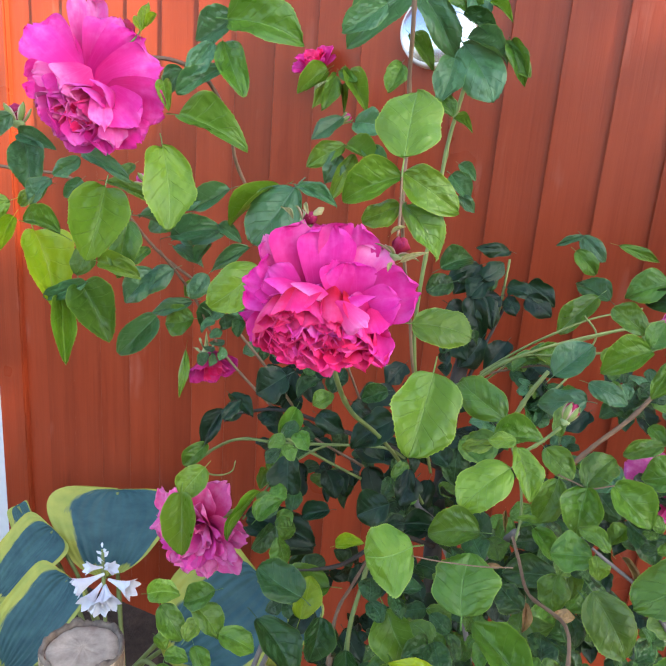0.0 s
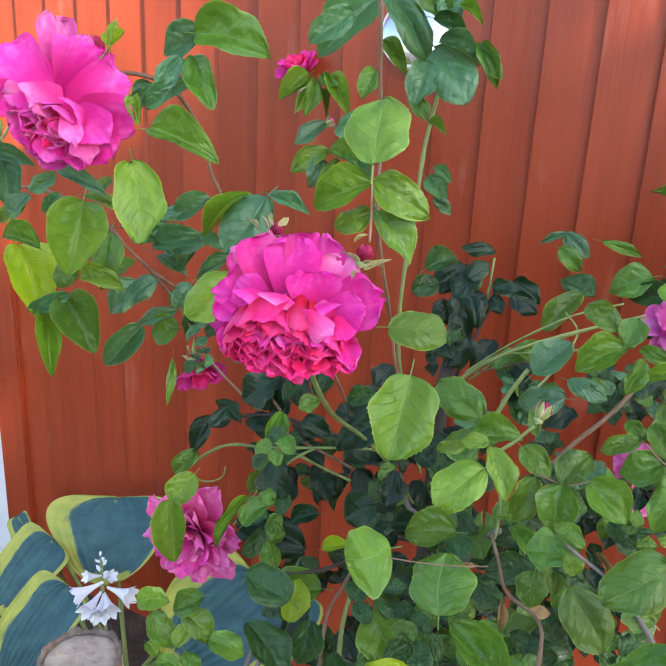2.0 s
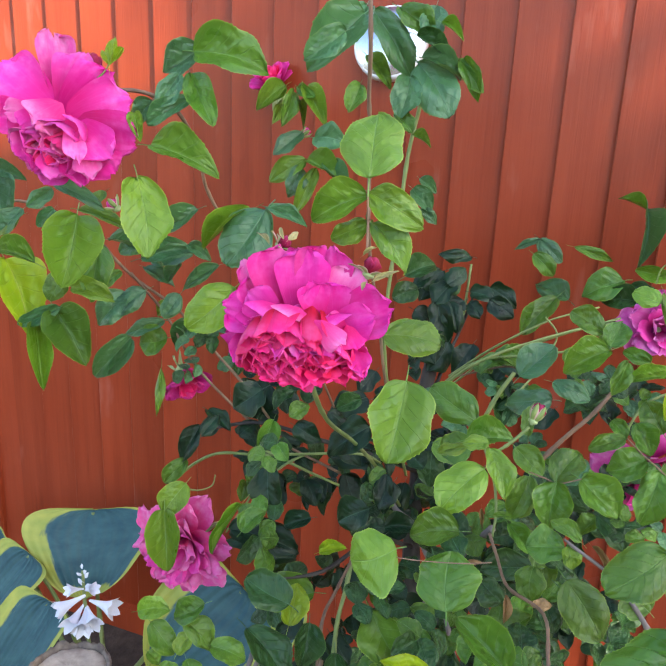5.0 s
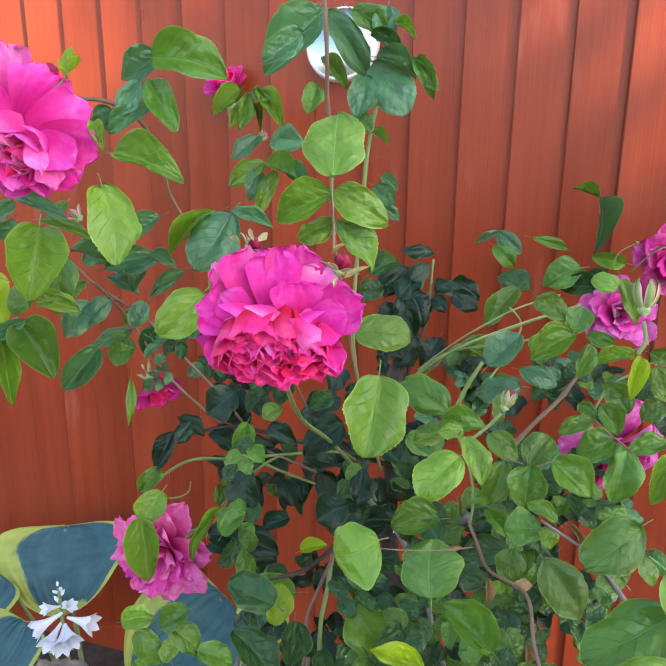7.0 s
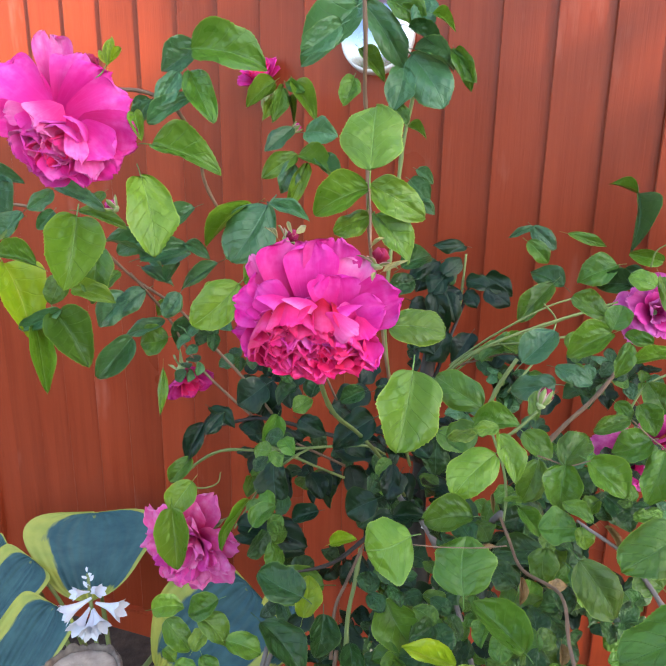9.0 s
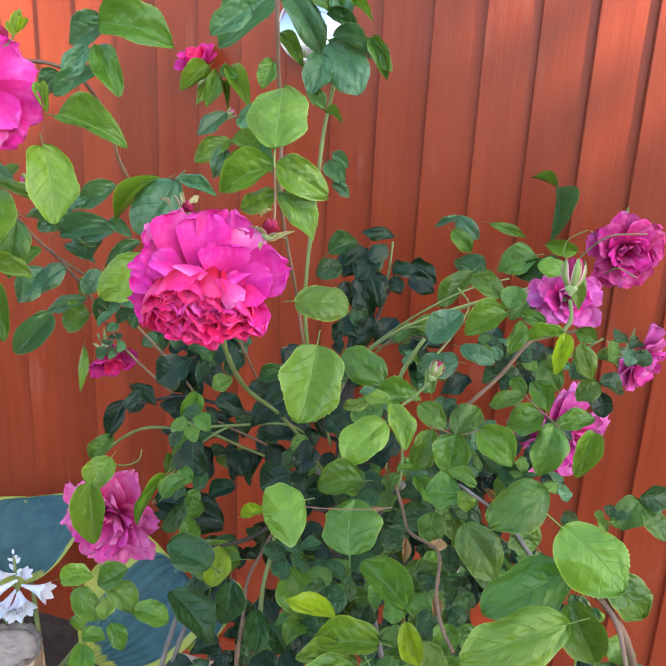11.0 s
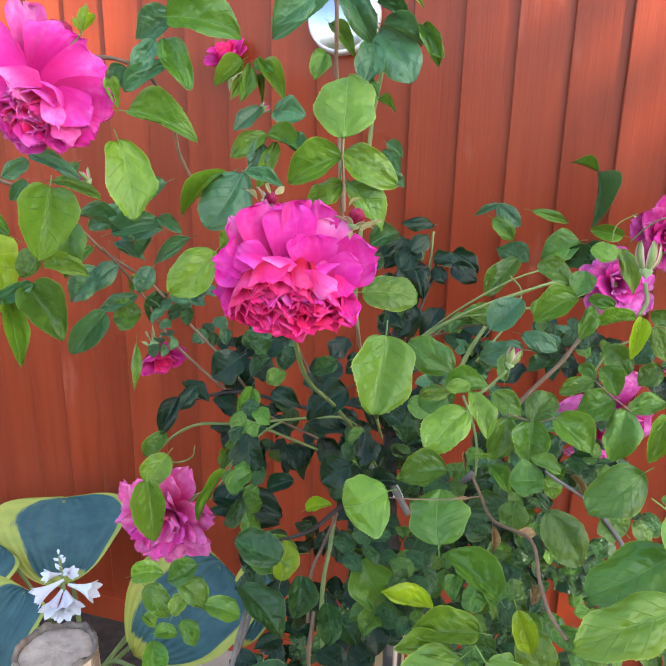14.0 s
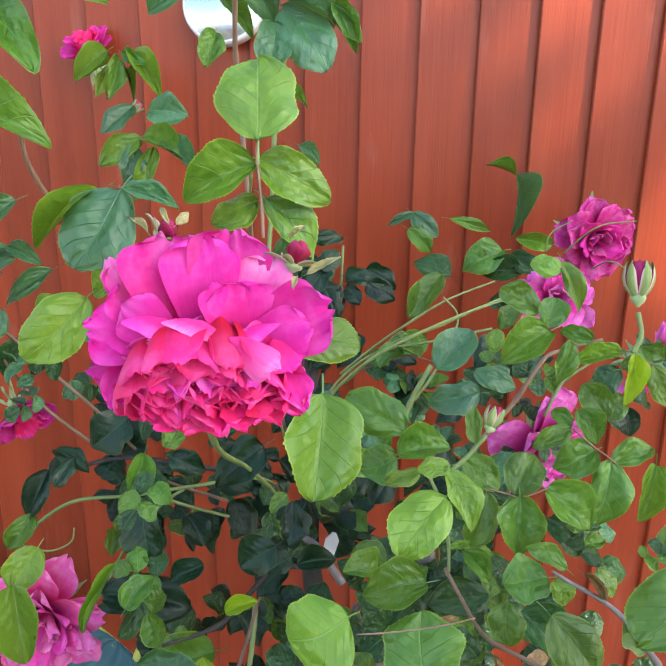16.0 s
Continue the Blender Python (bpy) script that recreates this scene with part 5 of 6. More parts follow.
leaf(bush, (-0.0160, 0.8060, 1.0366), (0.0167, 0.7912, 1.0218), 0.73, "dark", "ivy")
leaf(bush, (0.0258, 0.8103, 1.0539), (0.0527, 0.7957, 1.0385), 0.86, "dark", "ivy")
leaf(bush, (0.0674, 0.8129, 1.0718), (0.0358, 0.8061, 1.0647), 0.73, "blue")
leaf(bush, (0.1005, 0.7145, 1.0085), (0.0813, 0.6960, 0.9857), 0.82, "dark", "ivy")
leaf(bush, (0.1326, 0.7118, 1.0274), (0.1131, 0.7207, 1.0433), 0.90, "dark")
leaf(bush, (-0.0479, 1.3174, 1.4642), (-0.0947, 1.2898, 1.4272), 0.5, "light")
leaf(bush, (-0.033, 1.3125, 1.4547), (-0.0495, 1.2759, 1.4008), 0.45, "mid")
leaf(bush, (-0.0126, 1.3128, 1.4631), (0.0204, 1.2694, 1.4067), 0.45, "light")
leaf(bush, (-0.0269, 1.3144, 1.4629), (0.0013, 1.2845, 1.4462), 0.5, "mid")
leaf(bush, (-0.0159, 1.2883, 1.3864), (-0.0639, 1.2605, 1.348), 0.55, "teal")
leaf(bush, (0.005, 1.283, 1.3778), (0.0563, 1.2544, 1.3738), 0.85, "teal")
leaf(bush, (-0.0084, 1.2725, 1.3405), (-0.0681, 1.2481, 1.3082), 0.5, "mid")
leaf(bush, (-0.0068, 1.2718, 1.3389), (0.0501, 1.2371, 1.318), 0.55, "mid")
leaf(bush, (0.0098, 1.2657, 1.3262), (-0.0193, 1.2265, 1.2596), 0.35, "light")
leaf(bush, (0.0251, 1.2666, 1.3345), (0.0646, 1.2282, 1.2959), 0.5, "teal")
leaf(bush, (-0.0172, 1.2688, 1.3258), (-0.0353, 1.2371, 1.2864), 0.7, "teal")
leaf(bush, (-0.0478, 1.337, 1.4597), (-0.0807, 1.3106, 1.4314), 0.35, "light", "narrow")
leaf(bush, (-0.0429, 1.3325, 1.4475), (-0.0678, 1.2992, 1.4009), 0.35, "light", "narrow")
leaf(bush, (-0.0209, 1.3273, 1.4397), (-0.0138, 1.2941, 1.405), 0.3, "mid", "narrow")
# inner leaves: their darker tones put the bush's inner shade into colour
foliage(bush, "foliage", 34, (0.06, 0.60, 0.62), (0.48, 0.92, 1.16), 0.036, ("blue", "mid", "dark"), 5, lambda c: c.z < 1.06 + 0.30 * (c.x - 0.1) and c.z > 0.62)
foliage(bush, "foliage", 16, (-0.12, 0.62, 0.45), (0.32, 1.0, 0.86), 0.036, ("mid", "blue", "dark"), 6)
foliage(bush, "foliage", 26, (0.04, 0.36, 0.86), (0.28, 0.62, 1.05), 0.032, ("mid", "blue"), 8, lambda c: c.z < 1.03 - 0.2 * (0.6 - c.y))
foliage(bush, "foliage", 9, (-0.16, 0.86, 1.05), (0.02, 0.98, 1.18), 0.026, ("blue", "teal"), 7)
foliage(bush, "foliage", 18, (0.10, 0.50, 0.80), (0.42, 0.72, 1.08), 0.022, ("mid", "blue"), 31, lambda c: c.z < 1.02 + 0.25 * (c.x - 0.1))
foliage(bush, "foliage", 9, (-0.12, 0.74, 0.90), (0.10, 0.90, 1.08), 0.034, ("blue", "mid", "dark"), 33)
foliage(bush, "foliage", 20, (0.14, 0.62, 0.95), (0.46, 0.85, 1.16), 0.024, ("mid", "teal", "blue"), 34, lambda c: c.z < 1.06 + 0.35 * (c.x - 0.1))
main_rose = flower(bush, (-0.0174, 0.4574, 1.2614), (-0.05, -0.72, -0.69), 0.044, "full magenta rose with a crimson quartered heart")
heart(main_rose, (-0.0182, 0.4416, 1.2528), (-0.05, -0.84, -0.54), 0.0438, 11, ("inner", "inner", "inner", "inner", "pink"), ((0.42, 95, 0.72, 13), (0.42, -95, 0.70, 13), (0.14, 10, 0.64, 9), (0.24, 180, 0.62, 10), (0.40, 35, 0.44, 8), (0.40, -35, 0.44, 8)))
second_rose = flower(bush, (-0.2050, 0.6150, 1.3850), (-0.45, -0.70, -0.55), 0.050, "open magenta pink rose with pale inner petals")
guard(main_rose, (-0.0280, 0.4520, 1.2690), (-0.0520, 0.4630, 1.2880), 0.030, 20, 0.2, "outer")
guard(main_rose, (-0.0040, 0.4480, 1.2720), (-0.0090, 0.4540, 1.2990), 0.026, 16, 0.25, "outer")
heart(second_rose, (-0.2243, 0.5893, 1.3780), (-0.35, -0.88, -0.30), 0.040, 23, ("inner", "pink", "pink", "pale"), ((0.34, 100, 0.66, 10), (0.36, -80, 0.66, 10), (0.30, 180, 0.6, 9)))
guard(main_rose, (-0.0243, 0.4619, 1.2685), (-0.0274, 0.4792, 1.3201), 0.0639, 22, 0.1, "outer")
guard(main_rose, (-0.0304, 0.4639, 1.2662), (-0.0501, 0.4760, 1.2988), 0.0387, 24, 0.14, "outer")
guard(main_rose, (-0.0074, 0.4637, 1.2689), (0.0038, 0.4771, 1.3219), 0.0490, 26, 0.12, "outer")
guard(main_rose, (-0.0142, 0.4597, 1.2684), (-0.0131, 0.4723, 1.3197), 0.0459, 22, 0.14, "outer")
guard(main_rose, (-0.0401, 0.4703, 1.2694), (-0.0552, 0.4844, 1.3046), 0.0242, 26, 0.2, "pink")
guard(main_rose, (0.0030, 0.4613, 1.2711), (0.0261, 0.4659, 1.3076), 0.0358, 26, 0.14, "pale")
guard(main_rose, (-0.0434, 0.4699, 1.2807), (-0.0578, 0.4826, 1.3068), 0.0184, 30, 0.2, "pale")
guard(main_rose, (0.0022, 0.4579, 1.2655), (0.0485, 0.4423, 1.2866), 0.0445, 20, 0.12, "outer")
guard(main_rose, (0.0016, 0.4536, 1.2638), (0.0365, 0.4402, 1.2792), 0.0324, 16, 0.16, "outer")
guard(main_rose, (0.0056, 0.4524, 1.2669), (-0.0014, 0.4546, 1.2988), 0.0418, 20, 0.14, "outer")
guard(main_rose, (-0.0245, 0.4598, 1.2670), (-0.0707, 0.4758, 1.2734), 0.0369, 26, 0.14, "outer")
guard(main_rose, (-0.0269, 0.4625, 1.2545), (-0.0708, 0.4760, 1.2530), 0.0256, 24, 0.14, "outer")
guard(main_rose, (-0.0132, 0.4525, 1.2621), (-0.0550, 0.4510, 1.2688), 0.0174, -20, 0.3, "pink")
guard(main_rose, (-0.0019, 0.4442, 1.2680), (-0.0418, 0.4424, 1.2753), 0.0135, -18, 0.3, "pale")
guard(main_rose, (-0.0108, 0.4551, 1.2621), (-0.0267, 0.4488, 1.2781), 0.0278, 10, 0.2, "pink")
guard(main_rose, (0.0167, 0.4445, 1.2654), (-0.0008, 0.4368, 1.2755), 0.0221, 8, 0.2, "pink")
guard(main_rose, (0.0179, 0.4503, 1.2636), (0.0292, 0.4237, 1.2419), 0.0187, -24, 0.4, "outer")
guard(main_rose, (0.0264, 0.4409, 1.2527), (0.0295, 0.4345, 1.2601), 0.0076, 10, 0.2, "outer")
guard(main_rose, (-0.0505, 0.4722, 1.2623), (-0.0604, 0.4522, 1.2407), 0.0207, -30, 0.4, "outer")
guard(main_rose, (-0.0394, 0.4683, 1.2447), (-0.0560, 0.4466, 1.2382), 0.0280, -36, 0.35, "inner")
guard(main_rose, (-0.0316, 0.4622, 1.2439), (-0.0434, 0.4385, 1.2352), 0.0296, -40, 0.35, "inner")
guard(main_rose, (-0.0216, 0.4578, 1.2445), (-0.0304, 0.4324, 1.2337), 0.0294, -40, 0.35, "inner")
guard(main_rose, (-0.0116, 0.4533, 1.2451), (-0.0136, 0.4260, 1.2348), 0.0312, -40, 0.35, "inner")
guard(main_rose, (0.0007, 0.4511, 1.2448), (0.0018, 0.4234, 1.2359), 0.0294, -40, 0.35, "inner")
guard(main_rose, (0.0094, 0.4522, 1.2459), (0.0160, 0.4234, 1.2386), 0.0278, -38, 0.35, "inner")
guard(main_rose, (0.0184, 0.4538, 1.2489), (0.0261, 0.4242, 1.2405), 0.0225, -32, 0.35, "inner")
guard(main_rose, (-0.0326, 0.4474, 1.2838), (-0.0382, 0.4413, 1.2747), 0.0388, -24, -0.2, "pink")
guard(main_rose, (-0.0160, 0.4391, 1.2839), (-0.0199, 0.4333, 1.2773), 0.0385, -24, -0.2, "pale")
guard(main_rose, (-0.0482, 0.4565, 1.2763), (-0.0538, 0.4503, 1.2670), 0.0214, -24, -0.25, "outer")
guard(main_rose, (0.0024, 0.4386, 1.2787), (0.0064, 0.4302, 1.2746), 0.0325, -24, -0.15, "pink")
guard(main_rose, (-0.0059, 0.4306, 1.2775), (0.0121, 0.4115, 1.2672), 0.0196, -24, -0.25, "pale")
guard(main_rose, (-0.0261, 0.4401, 1.2722), (-0.0311, 0.4312, 1.2678), 0.0237, -30, -0.15, "outer")
guard(main_rose, (0.0160, 0.4407, 1.2718), (0.0228, 0.4287, 1.2590), 0.0191, -24, -0.25, "outer")
guard(second_rose, (-0.2211, 0.6247, 1.4022), (-0.2361, 0.6486, 1.4702), 0.0377, 14, 0.5, "pale")
guard(second_rose, (-0.2262, 0.6175, 1.4039), (-0.2765, 0.6354, 1.4408), 0.0537, 18, 0.25, "pink")
guard(second_rose, (-0.2207, 0.6226, 1.4021), (-0.2024, 0.6360, 1.4504), 0.0541, 22, 0.2, "pink")
guard(second_rose, (-0.2226, 0.6199, 1.3998), (-0.1787, 0.6262, 1.4353), 0.0549, 24, 0.2, "outer")
guard(second_rose, (-0.2165, 0.6100, 1.3975), (-0.1600, 0.6091, 1.4156), 0.0543, 24, 0.22, "pink")
guard(second_rose, (-0.2072, 0.6061, 1.3954), (-0.1506, 0.5947, 1.3812), 0.0469, 24, 0.24, "outer")
guard(second_rose, (-0.2072, 0.6061, 1.3954), (-0.1701, 0.5819, 1.3673), 0.0401, 20, 0.24, "pink")
guard(second_rose, (-0.2368, 0.6123, 1.3971), (-0.2763, 0.6168, 1.3965), 0.0362, 22, 0.24, "outer")
guard(second_rose, (-0.2371, 0.6054, 1.4020), (-0.2625, 0.5977, 1.4012), 0.0221, 10, 0.25, "pale")
guard(second_rose, (-0.2090, 0.6106, 1.3826), (-0.1706, 0.5857, 1.3526), 0.0450, 18, 0.25, "outer")
guard(second_rose, (-0.2426, 0.6155, 1.3885), (-0.2615, 0.5998, 1.3820), 0.0375, -16, 0.35, "outer")
guard(second_rose, (-0.2351, 0.6083, 1.3821), (-0.2519, 0.5895, 1.3668), 0.0373, -18, 0.35, "pink")
guard(second_rose, (-0.2280, 0.6040, 1.3779), (-0.2349, 0.5824, 1.3578), 0.0372, -20, 0.35, "outer")
guard(second_rose, (-0.2186, 0.6001, 1.3759), (-0.2162, 0.5757, 1.3506), 0.0371, -20, 0.35, "pink")
guard(second_rose, (-0.2104, 0.6034, 1.3760), (-0.1950, 0.5764, 1.3474), 0.0373, -18, 0.35, "outer")
guard(second_rose, (-0.2123, 0.5922, 1.4094), (-0.2258, 0.5670, 1.3919), 0.0429, -40, -0.1, "pale")
guard(second_rose, (-0.2039, 0.5821, 1.4010), (-0.1925, 0.5588, 1.3659), 0.0207, -24, 0.2, "pale")
guard(second_rose, (-0.1968, 0.5901, 1.3825), (-0.1865, 0.5687, 1.3529), 0.0264, -16, 0.1, "pale")
guard(second_rose, (-0.2344, 0.6034, 1.4032), (-0.2431, 0.5790, 1.3898), 0.0261, -30, 0.2, "pink")
rose(bush, (-0.1609, 0.872, 0.8312), (-0.25, -0.88, -0.12), 0.078, RAGGED, 31, "pale pink ragged rose with loose petals")
rose(bush, (-0.0724, 1.5005, 1.4654), (-0.35, -0.40, 0.80), 0.056, DEEP, 37, "small magenta rose seen from behind", wing=0.95)
rose(bush, (-0.1796, 0.9556, 1.05), (0.3, -0.6, -0.5), 0.046, DEEP, 41, "magenta rose half hidden by stems")
rose(bush, (0.6426, 1.0535, 1.1992), (-0.1, -0.7, -0.1), 0.068, SPENT, 43, "spent purple rose with shrivelled petals", wing=0.95)
rose(bush, (0.4745, 0.8892, 1.1522), (-0.2, -0.8, 0.3), 0.055, LILAC, 47, "faded purple rose")
rose(bush, (0.5273, 0.7824, 1.1035), (0.4, -0.6, -0.3), 0.055, LILAC, 53, "faded purple rose with loose petals")
rose(bush, (0.5363, 0.9907, 0.9007), (0.2, -0.8, -0.3), 0.095, LILAC, 59, "fading purple rose behind leaves")
rose(bush, (0.1224, 0.2269, 1.1003), (-0.12, -0.95, -0.05), 0.0158, CUP, 61, "half open deep pink rosebud", sep=5, wing=1.55)
rose(bush, (0.246, 0.2148, 1.0106), (-0.25, -0.9, 0.1), 0.026, CUP, 67, "half open crimson rosebud", sep=5, wing=1.55)
bud(bush, (0.1785, 0.5127, 1.1700), (0.1865, 0.5155, 1.1880), 0.0125, "dark", 3, 71)
bud(bush, (-0.2148, 0.7766, 1.3007), (-0.228, 0.7812, 1.3101), 0.015, "outer", 30, 91)
bud(bush, (-0.3439, 0.7552, 1.3502), (-0.3508, 0.7636, 1.3735), 0.022, "dark", 22, 93)
bud(bush, (-0.0208, 1.359, 1.3741), (-0.0028, 1.3619, 1.3897), 0.018, "outer", 8, 97)
bud(bush, (0.3098, 0.5397, 1.2420), (0.3134, 0.5490, 1.2760), 0.0175, "dark", 3, 73)
bud(bush, (0.0709, 0.3443, 0.9538), (0.0447, 0.3296, 0.964), 0.014, "dark", 30, 79)
bud(bush, (0.0297, 0.4565, 1.3003), (0.0347, 0.4598, 1.3157), 0.0135, "dark", 60, 83)
bud(bush, (-0.0346, 0.4829, 1.3156), (-0.0240, 0.4821, 1.3231), 0.0105, "dark", 60, 87)
bud(bush, (-0.2109, 0.6530, 1.4343), (-0.1994, 0.6572, 1.4515), 0.020, "dark", 60, 89)
tube("cane", [(-0.1909, 0.6163, 1.4301), (-0.1841, 0.6176, 1.4366), (-0.1794, 0.6198, 1.4453)], .0008, .0006, CANE_GREEN, bush)

# ---- ivy on the old trunk ----
ivy = thing("ivy", (0.1674, 0.8976, 0.6725), "dark green ivy climbing an old stem", "ivy")
tube("stem", [(0.1524, 0.7637, 0.4171), (0.166, 0.8333, 0.5388), (0.1751, 0.8967, 0.6726), (0.1734, 0.9507, 0.7736), (0.1812, 0.9861, 0.8855), (0.1881, 1.0191, 0.9899), (0.2007, 1.0467, 1.0473)], .016, .011, BARK_DARK, ivy)
tube("stem", [(0.1874, 1.0095, 0.9601), (0.216, 1.0401, 1.0325), (0.2561, 1.0896, 1.1021), (0.2781, 1.122, 1.1451)], .0035, .002, BARK_DARK, ivy)
tube("stem", [(0.2543, 1.0972, 1.0923), (0.2631, 1.1187, 1.1293), (0.2709, 1.1367, 1.1879)], .003, .002, CANE_GREEN, ivy)
tube("stem", [(0.1697, 0.933, 0.7827), (0.1016, 0.8725, 0.832), (0.0277, 0.7794, 0.8439), (-0.0391, 0.765, 0.84)], .004, .002, BARK_DARK, ivy)
tube("stem", [(0.1759, 0.9679, 0.8929), (0.0942, 0.8924, 0.956), (0.0201, 0.86, 0.9919), (-0.0609, 0.8565, 1.0165), (-0.1294, 0.8888, 0.9928)], .004, .002, BARK_DARK, ivy)
leaf(ivy, (0.2736, 1.1504, 1.1983), (0.2187, 1.1378, 1.2047), 0.45, "dark", "ivy")
leaf(ivy, (0.2238, 1.1282, 1.1769), (0.1738, 1.1074, 1.1593), 0.7, "dark", "ivy")
leaf(ivy, (0.2115, 1.1272, 1.169), (0.1814, 1.1011, 1.1426), 0.8, "dark", "ivy")
leaf(ivy, (0.2351, 1.1018, 1.1648), (0.201, 1.0754, 1.1359), 0.8, "dark", "ivy")
leaf(ivy, (0.3, 1.112, 1.1549), (0.3372, 1.0802, 1.1359), 0.7, "dark", "ivy")
leaf(ivy, (0.2675, 1.1132, 1.1467), (0.304, 1.0875, 1.1461), 0.7, "dark", "ivy")
leaf(ivy, (0.2283, 1.0827, 1.136), (0.2371, 1.0492, 1.101), 0.8, "dark", "ivy")
leaf(ivy, (0.2085, 1.0845, 1.1342), (0.2226, 1.0436, 1.0784), 0.6, "dark", "ivy")
leaf(ivy, (0.222, 1.0343, 1.0822), (0.1909, 1.0054, 1.0469), 0.8, "dark", "ivy")
leaf(ivy, (0.2648, 1.0985, 1.133), (0.2768, 1.0703, 1.1156), 0.8, "dark", "ivy")
leaf(ivy, (0.2503, 1.1353, 1.1759), (0.233, 1.1059, 1.144), 0.6, "blue", "ivy")
leaf(ivy, (0.2541, 1.0109, 1.0872), (0.2222, 0.9833, 1.0554), 0.7, "dark", "ivy")
leaf(ivy, (0.2835, 0.9734, 1.0802), (0.3141, 0.9435, 1.0645), 0.7, "dark", "ivy")
leaf(ivy, (0.1741, 1.0398, 1.0814), (0.1965, 1.0081, 1.0572), 0.7, "dark", "ivy")
leaf(ivy, (0.1645, 1.0121, 0.9925), (0.13, 0.9874, 0.9687), 0.8, "dark", "ivy")
leaf(ivy, (0.2191, 1.0131, 1.0156), (0.1911, 0.9851, 0.9842), 0.8, "dark", "ivy")
leaf(ivy, (0.1631, 0.9907, 0.9259), (0.1894, 0.9594, 0.9041), 0.8, "dark", "ivy")
leaf(ivy, (0.2121, 0.9544, 0.8972), (0.2294, 0.9221, 0.869), 0.8, "dark", "ivy")
leaf(ivy, (0.1046, 0.9847, 1.049), (0.0794, 0.9591, 1.0258), 0.8, "dark", "ivy")
leaf(ivy, (0.1116, 0.977, 1.0277), (0.1228, 0.9473, 1.0055), 0.7, "dark", "ivy")
leaf(ivy, (0.0593, 0.897, 0.9247), (0.0774, 0.8631, 0.8921), 0.8, "dark", "ivy")
leaf(ivy, (0.0904, 0.9122, 0.9177), (0.1158, 0.8816, 0.8982), 0.8, "dark", "ivy")
leaf(ivy, (0.1402, 0.8929, 0.8768), (0.1076, 0.8671, 0.8502), 0.8, "dark", "ivy")
leaf(ivy, (0.1146, 0.8641, 0.8435), (0.076, 0.8415, 0.8249), 0.8, "dark", "ivy")
leaf(ivy, (0.0998, 0.8569, 0.816), (0.1174, 0.8259, 0.7919), 0.8, "dark", "ivy")
leaf(ivy, (0.0584, 0.812, 0.8254), (0.069, 0.7823, 0.8029), 0.7, "dark", "ivy")
leaf(ivy, (-0.0005, 0.7553, 0.7918), (-0.0343, 0.7335, 0.7772), 0.7, "dark", "ivy")
leaf(ivy, (0.0384, 0.7448, 0.7736), (0.0615, 0.7145, 0.7541), 0.7, "dark", "ivy")
leaf(ivy, (0.0841, 0.7836, 0.7472), (0.1077, 0.7529, 0.7262), 0.7, "dark", "ivy")
leaf(ivy, (-0.0111, 0.6908, 0.7521), (-0.0429, 0.6752, 0.7575), 0.7, "dark", "ivy")
leaf(ivy, (0.0692, 0.6309, 0.76), (0.0427, 0.6095, 0.7494), 0.8, "dark", "ivy")
leaf(ivy, (0.0278, 0.6393, 0.7707), (0.0664, 0.6122, 0.7665), 0.7, "dark", "ivy")
leaf(ivy, (-0.0649, 0.822, 0.8104), (-0.0383, 0.7967, 0.8076), 0.7, "dark", "ivy")
leaf(ivy, (0.116, 0.7217, 0.731), (0.1446, 0.697, 0.7308), 0.8, "dark", "ivy")
leaf(ivy, (0.1556, 0.7232, 0.7504), (0.1701, 0.6921, 0.725), 0.7, "dark", "ivy")
leaf(ivy, (0.3534, 0.8223, 1.1296), (0.326, 0.7978, 1.109), 0.7, "dark", "ivy")
leaf(ivy, (0.3933, 0.7123, 0.9679), (0.4149, 0.6855, 0.9585), 0.7, "dark", "ivy")
leaf(ivy, (0.4517, 0.7385, 1.0706), (0.4659, 0.71, 1.0532), 0.7, "blue", "ivy")
leaf(ivy, (0.3128, 0.8067, 1.0662), (0.2799, 0.7851, 1.0529), 0.7, "dark", "ivy")
leaf(ivy, (0.2261, 0.7923, 0.9897), (0.1946, 0.769, 0.9716), 0.7, "dark", "ivy")
leaf(ivy, (0.2512, 0.7538, 1.0435), (0.2631, 0.7257, 1.0266), 0.7, "dark", "ivy")
leaf(ivy, (0.2001, 0.7973, 0.9955), (0.1692, 0.7759, 0.9835), 0.7, "dark", "ivy")
leaf(ivy, (0.1198, 0.8029, 0.8198), (0.1362, 0.7746, 0.8039), 0.7, "dark", "ivy")
leaf(ivy, (-0.1247, 0.9402, 0.9901), (-0.1454, 0.9148, 0.9692), 0.7, "dark", "ivy")
leaf(ivy, (-0.089, 0.9127, 0.9836), (-0.0683, 0.8849, 0.9706), 0.7, "dark", "ivy")
leaf(ivy, (-0.0194, 0.896, 0.9578), (0.007, 0.8676, 0.9454), 0.7, "dark", "ivy")
leaf(ivy, (0.0482, 0.8663, 0.989), (0.0726, 0.8361, 0.9703), 0.7, "dark", "ivy")
leaf(ivy, (-0.0529, 0.9041, 1.0557), (-0.0831, 0.8801, 1.0199), 0.95, "dark", "ivy")
leaf(ivy, (-0.0299, 0.8982, 1.0592), (-0.0232, 0.8656, 1.0313), 0.8, "dark", "ivy")
leaf(ivy, (0.09, 0.9276, 1.0251), (0.0342, 0.9176, 1.009), 0.7, "dark", "ivy")
leaf(ivy, (0.1056, 0.8982, 0.9469), (0.0399, 0.9, 0.9586), 0.75, "dark", "ivy")
leaf(ivy, (-0.0401, 0.9012, 0.9203), (-0.0386, 0.8653, 0.8772), 0.68, "dark", "ivy")
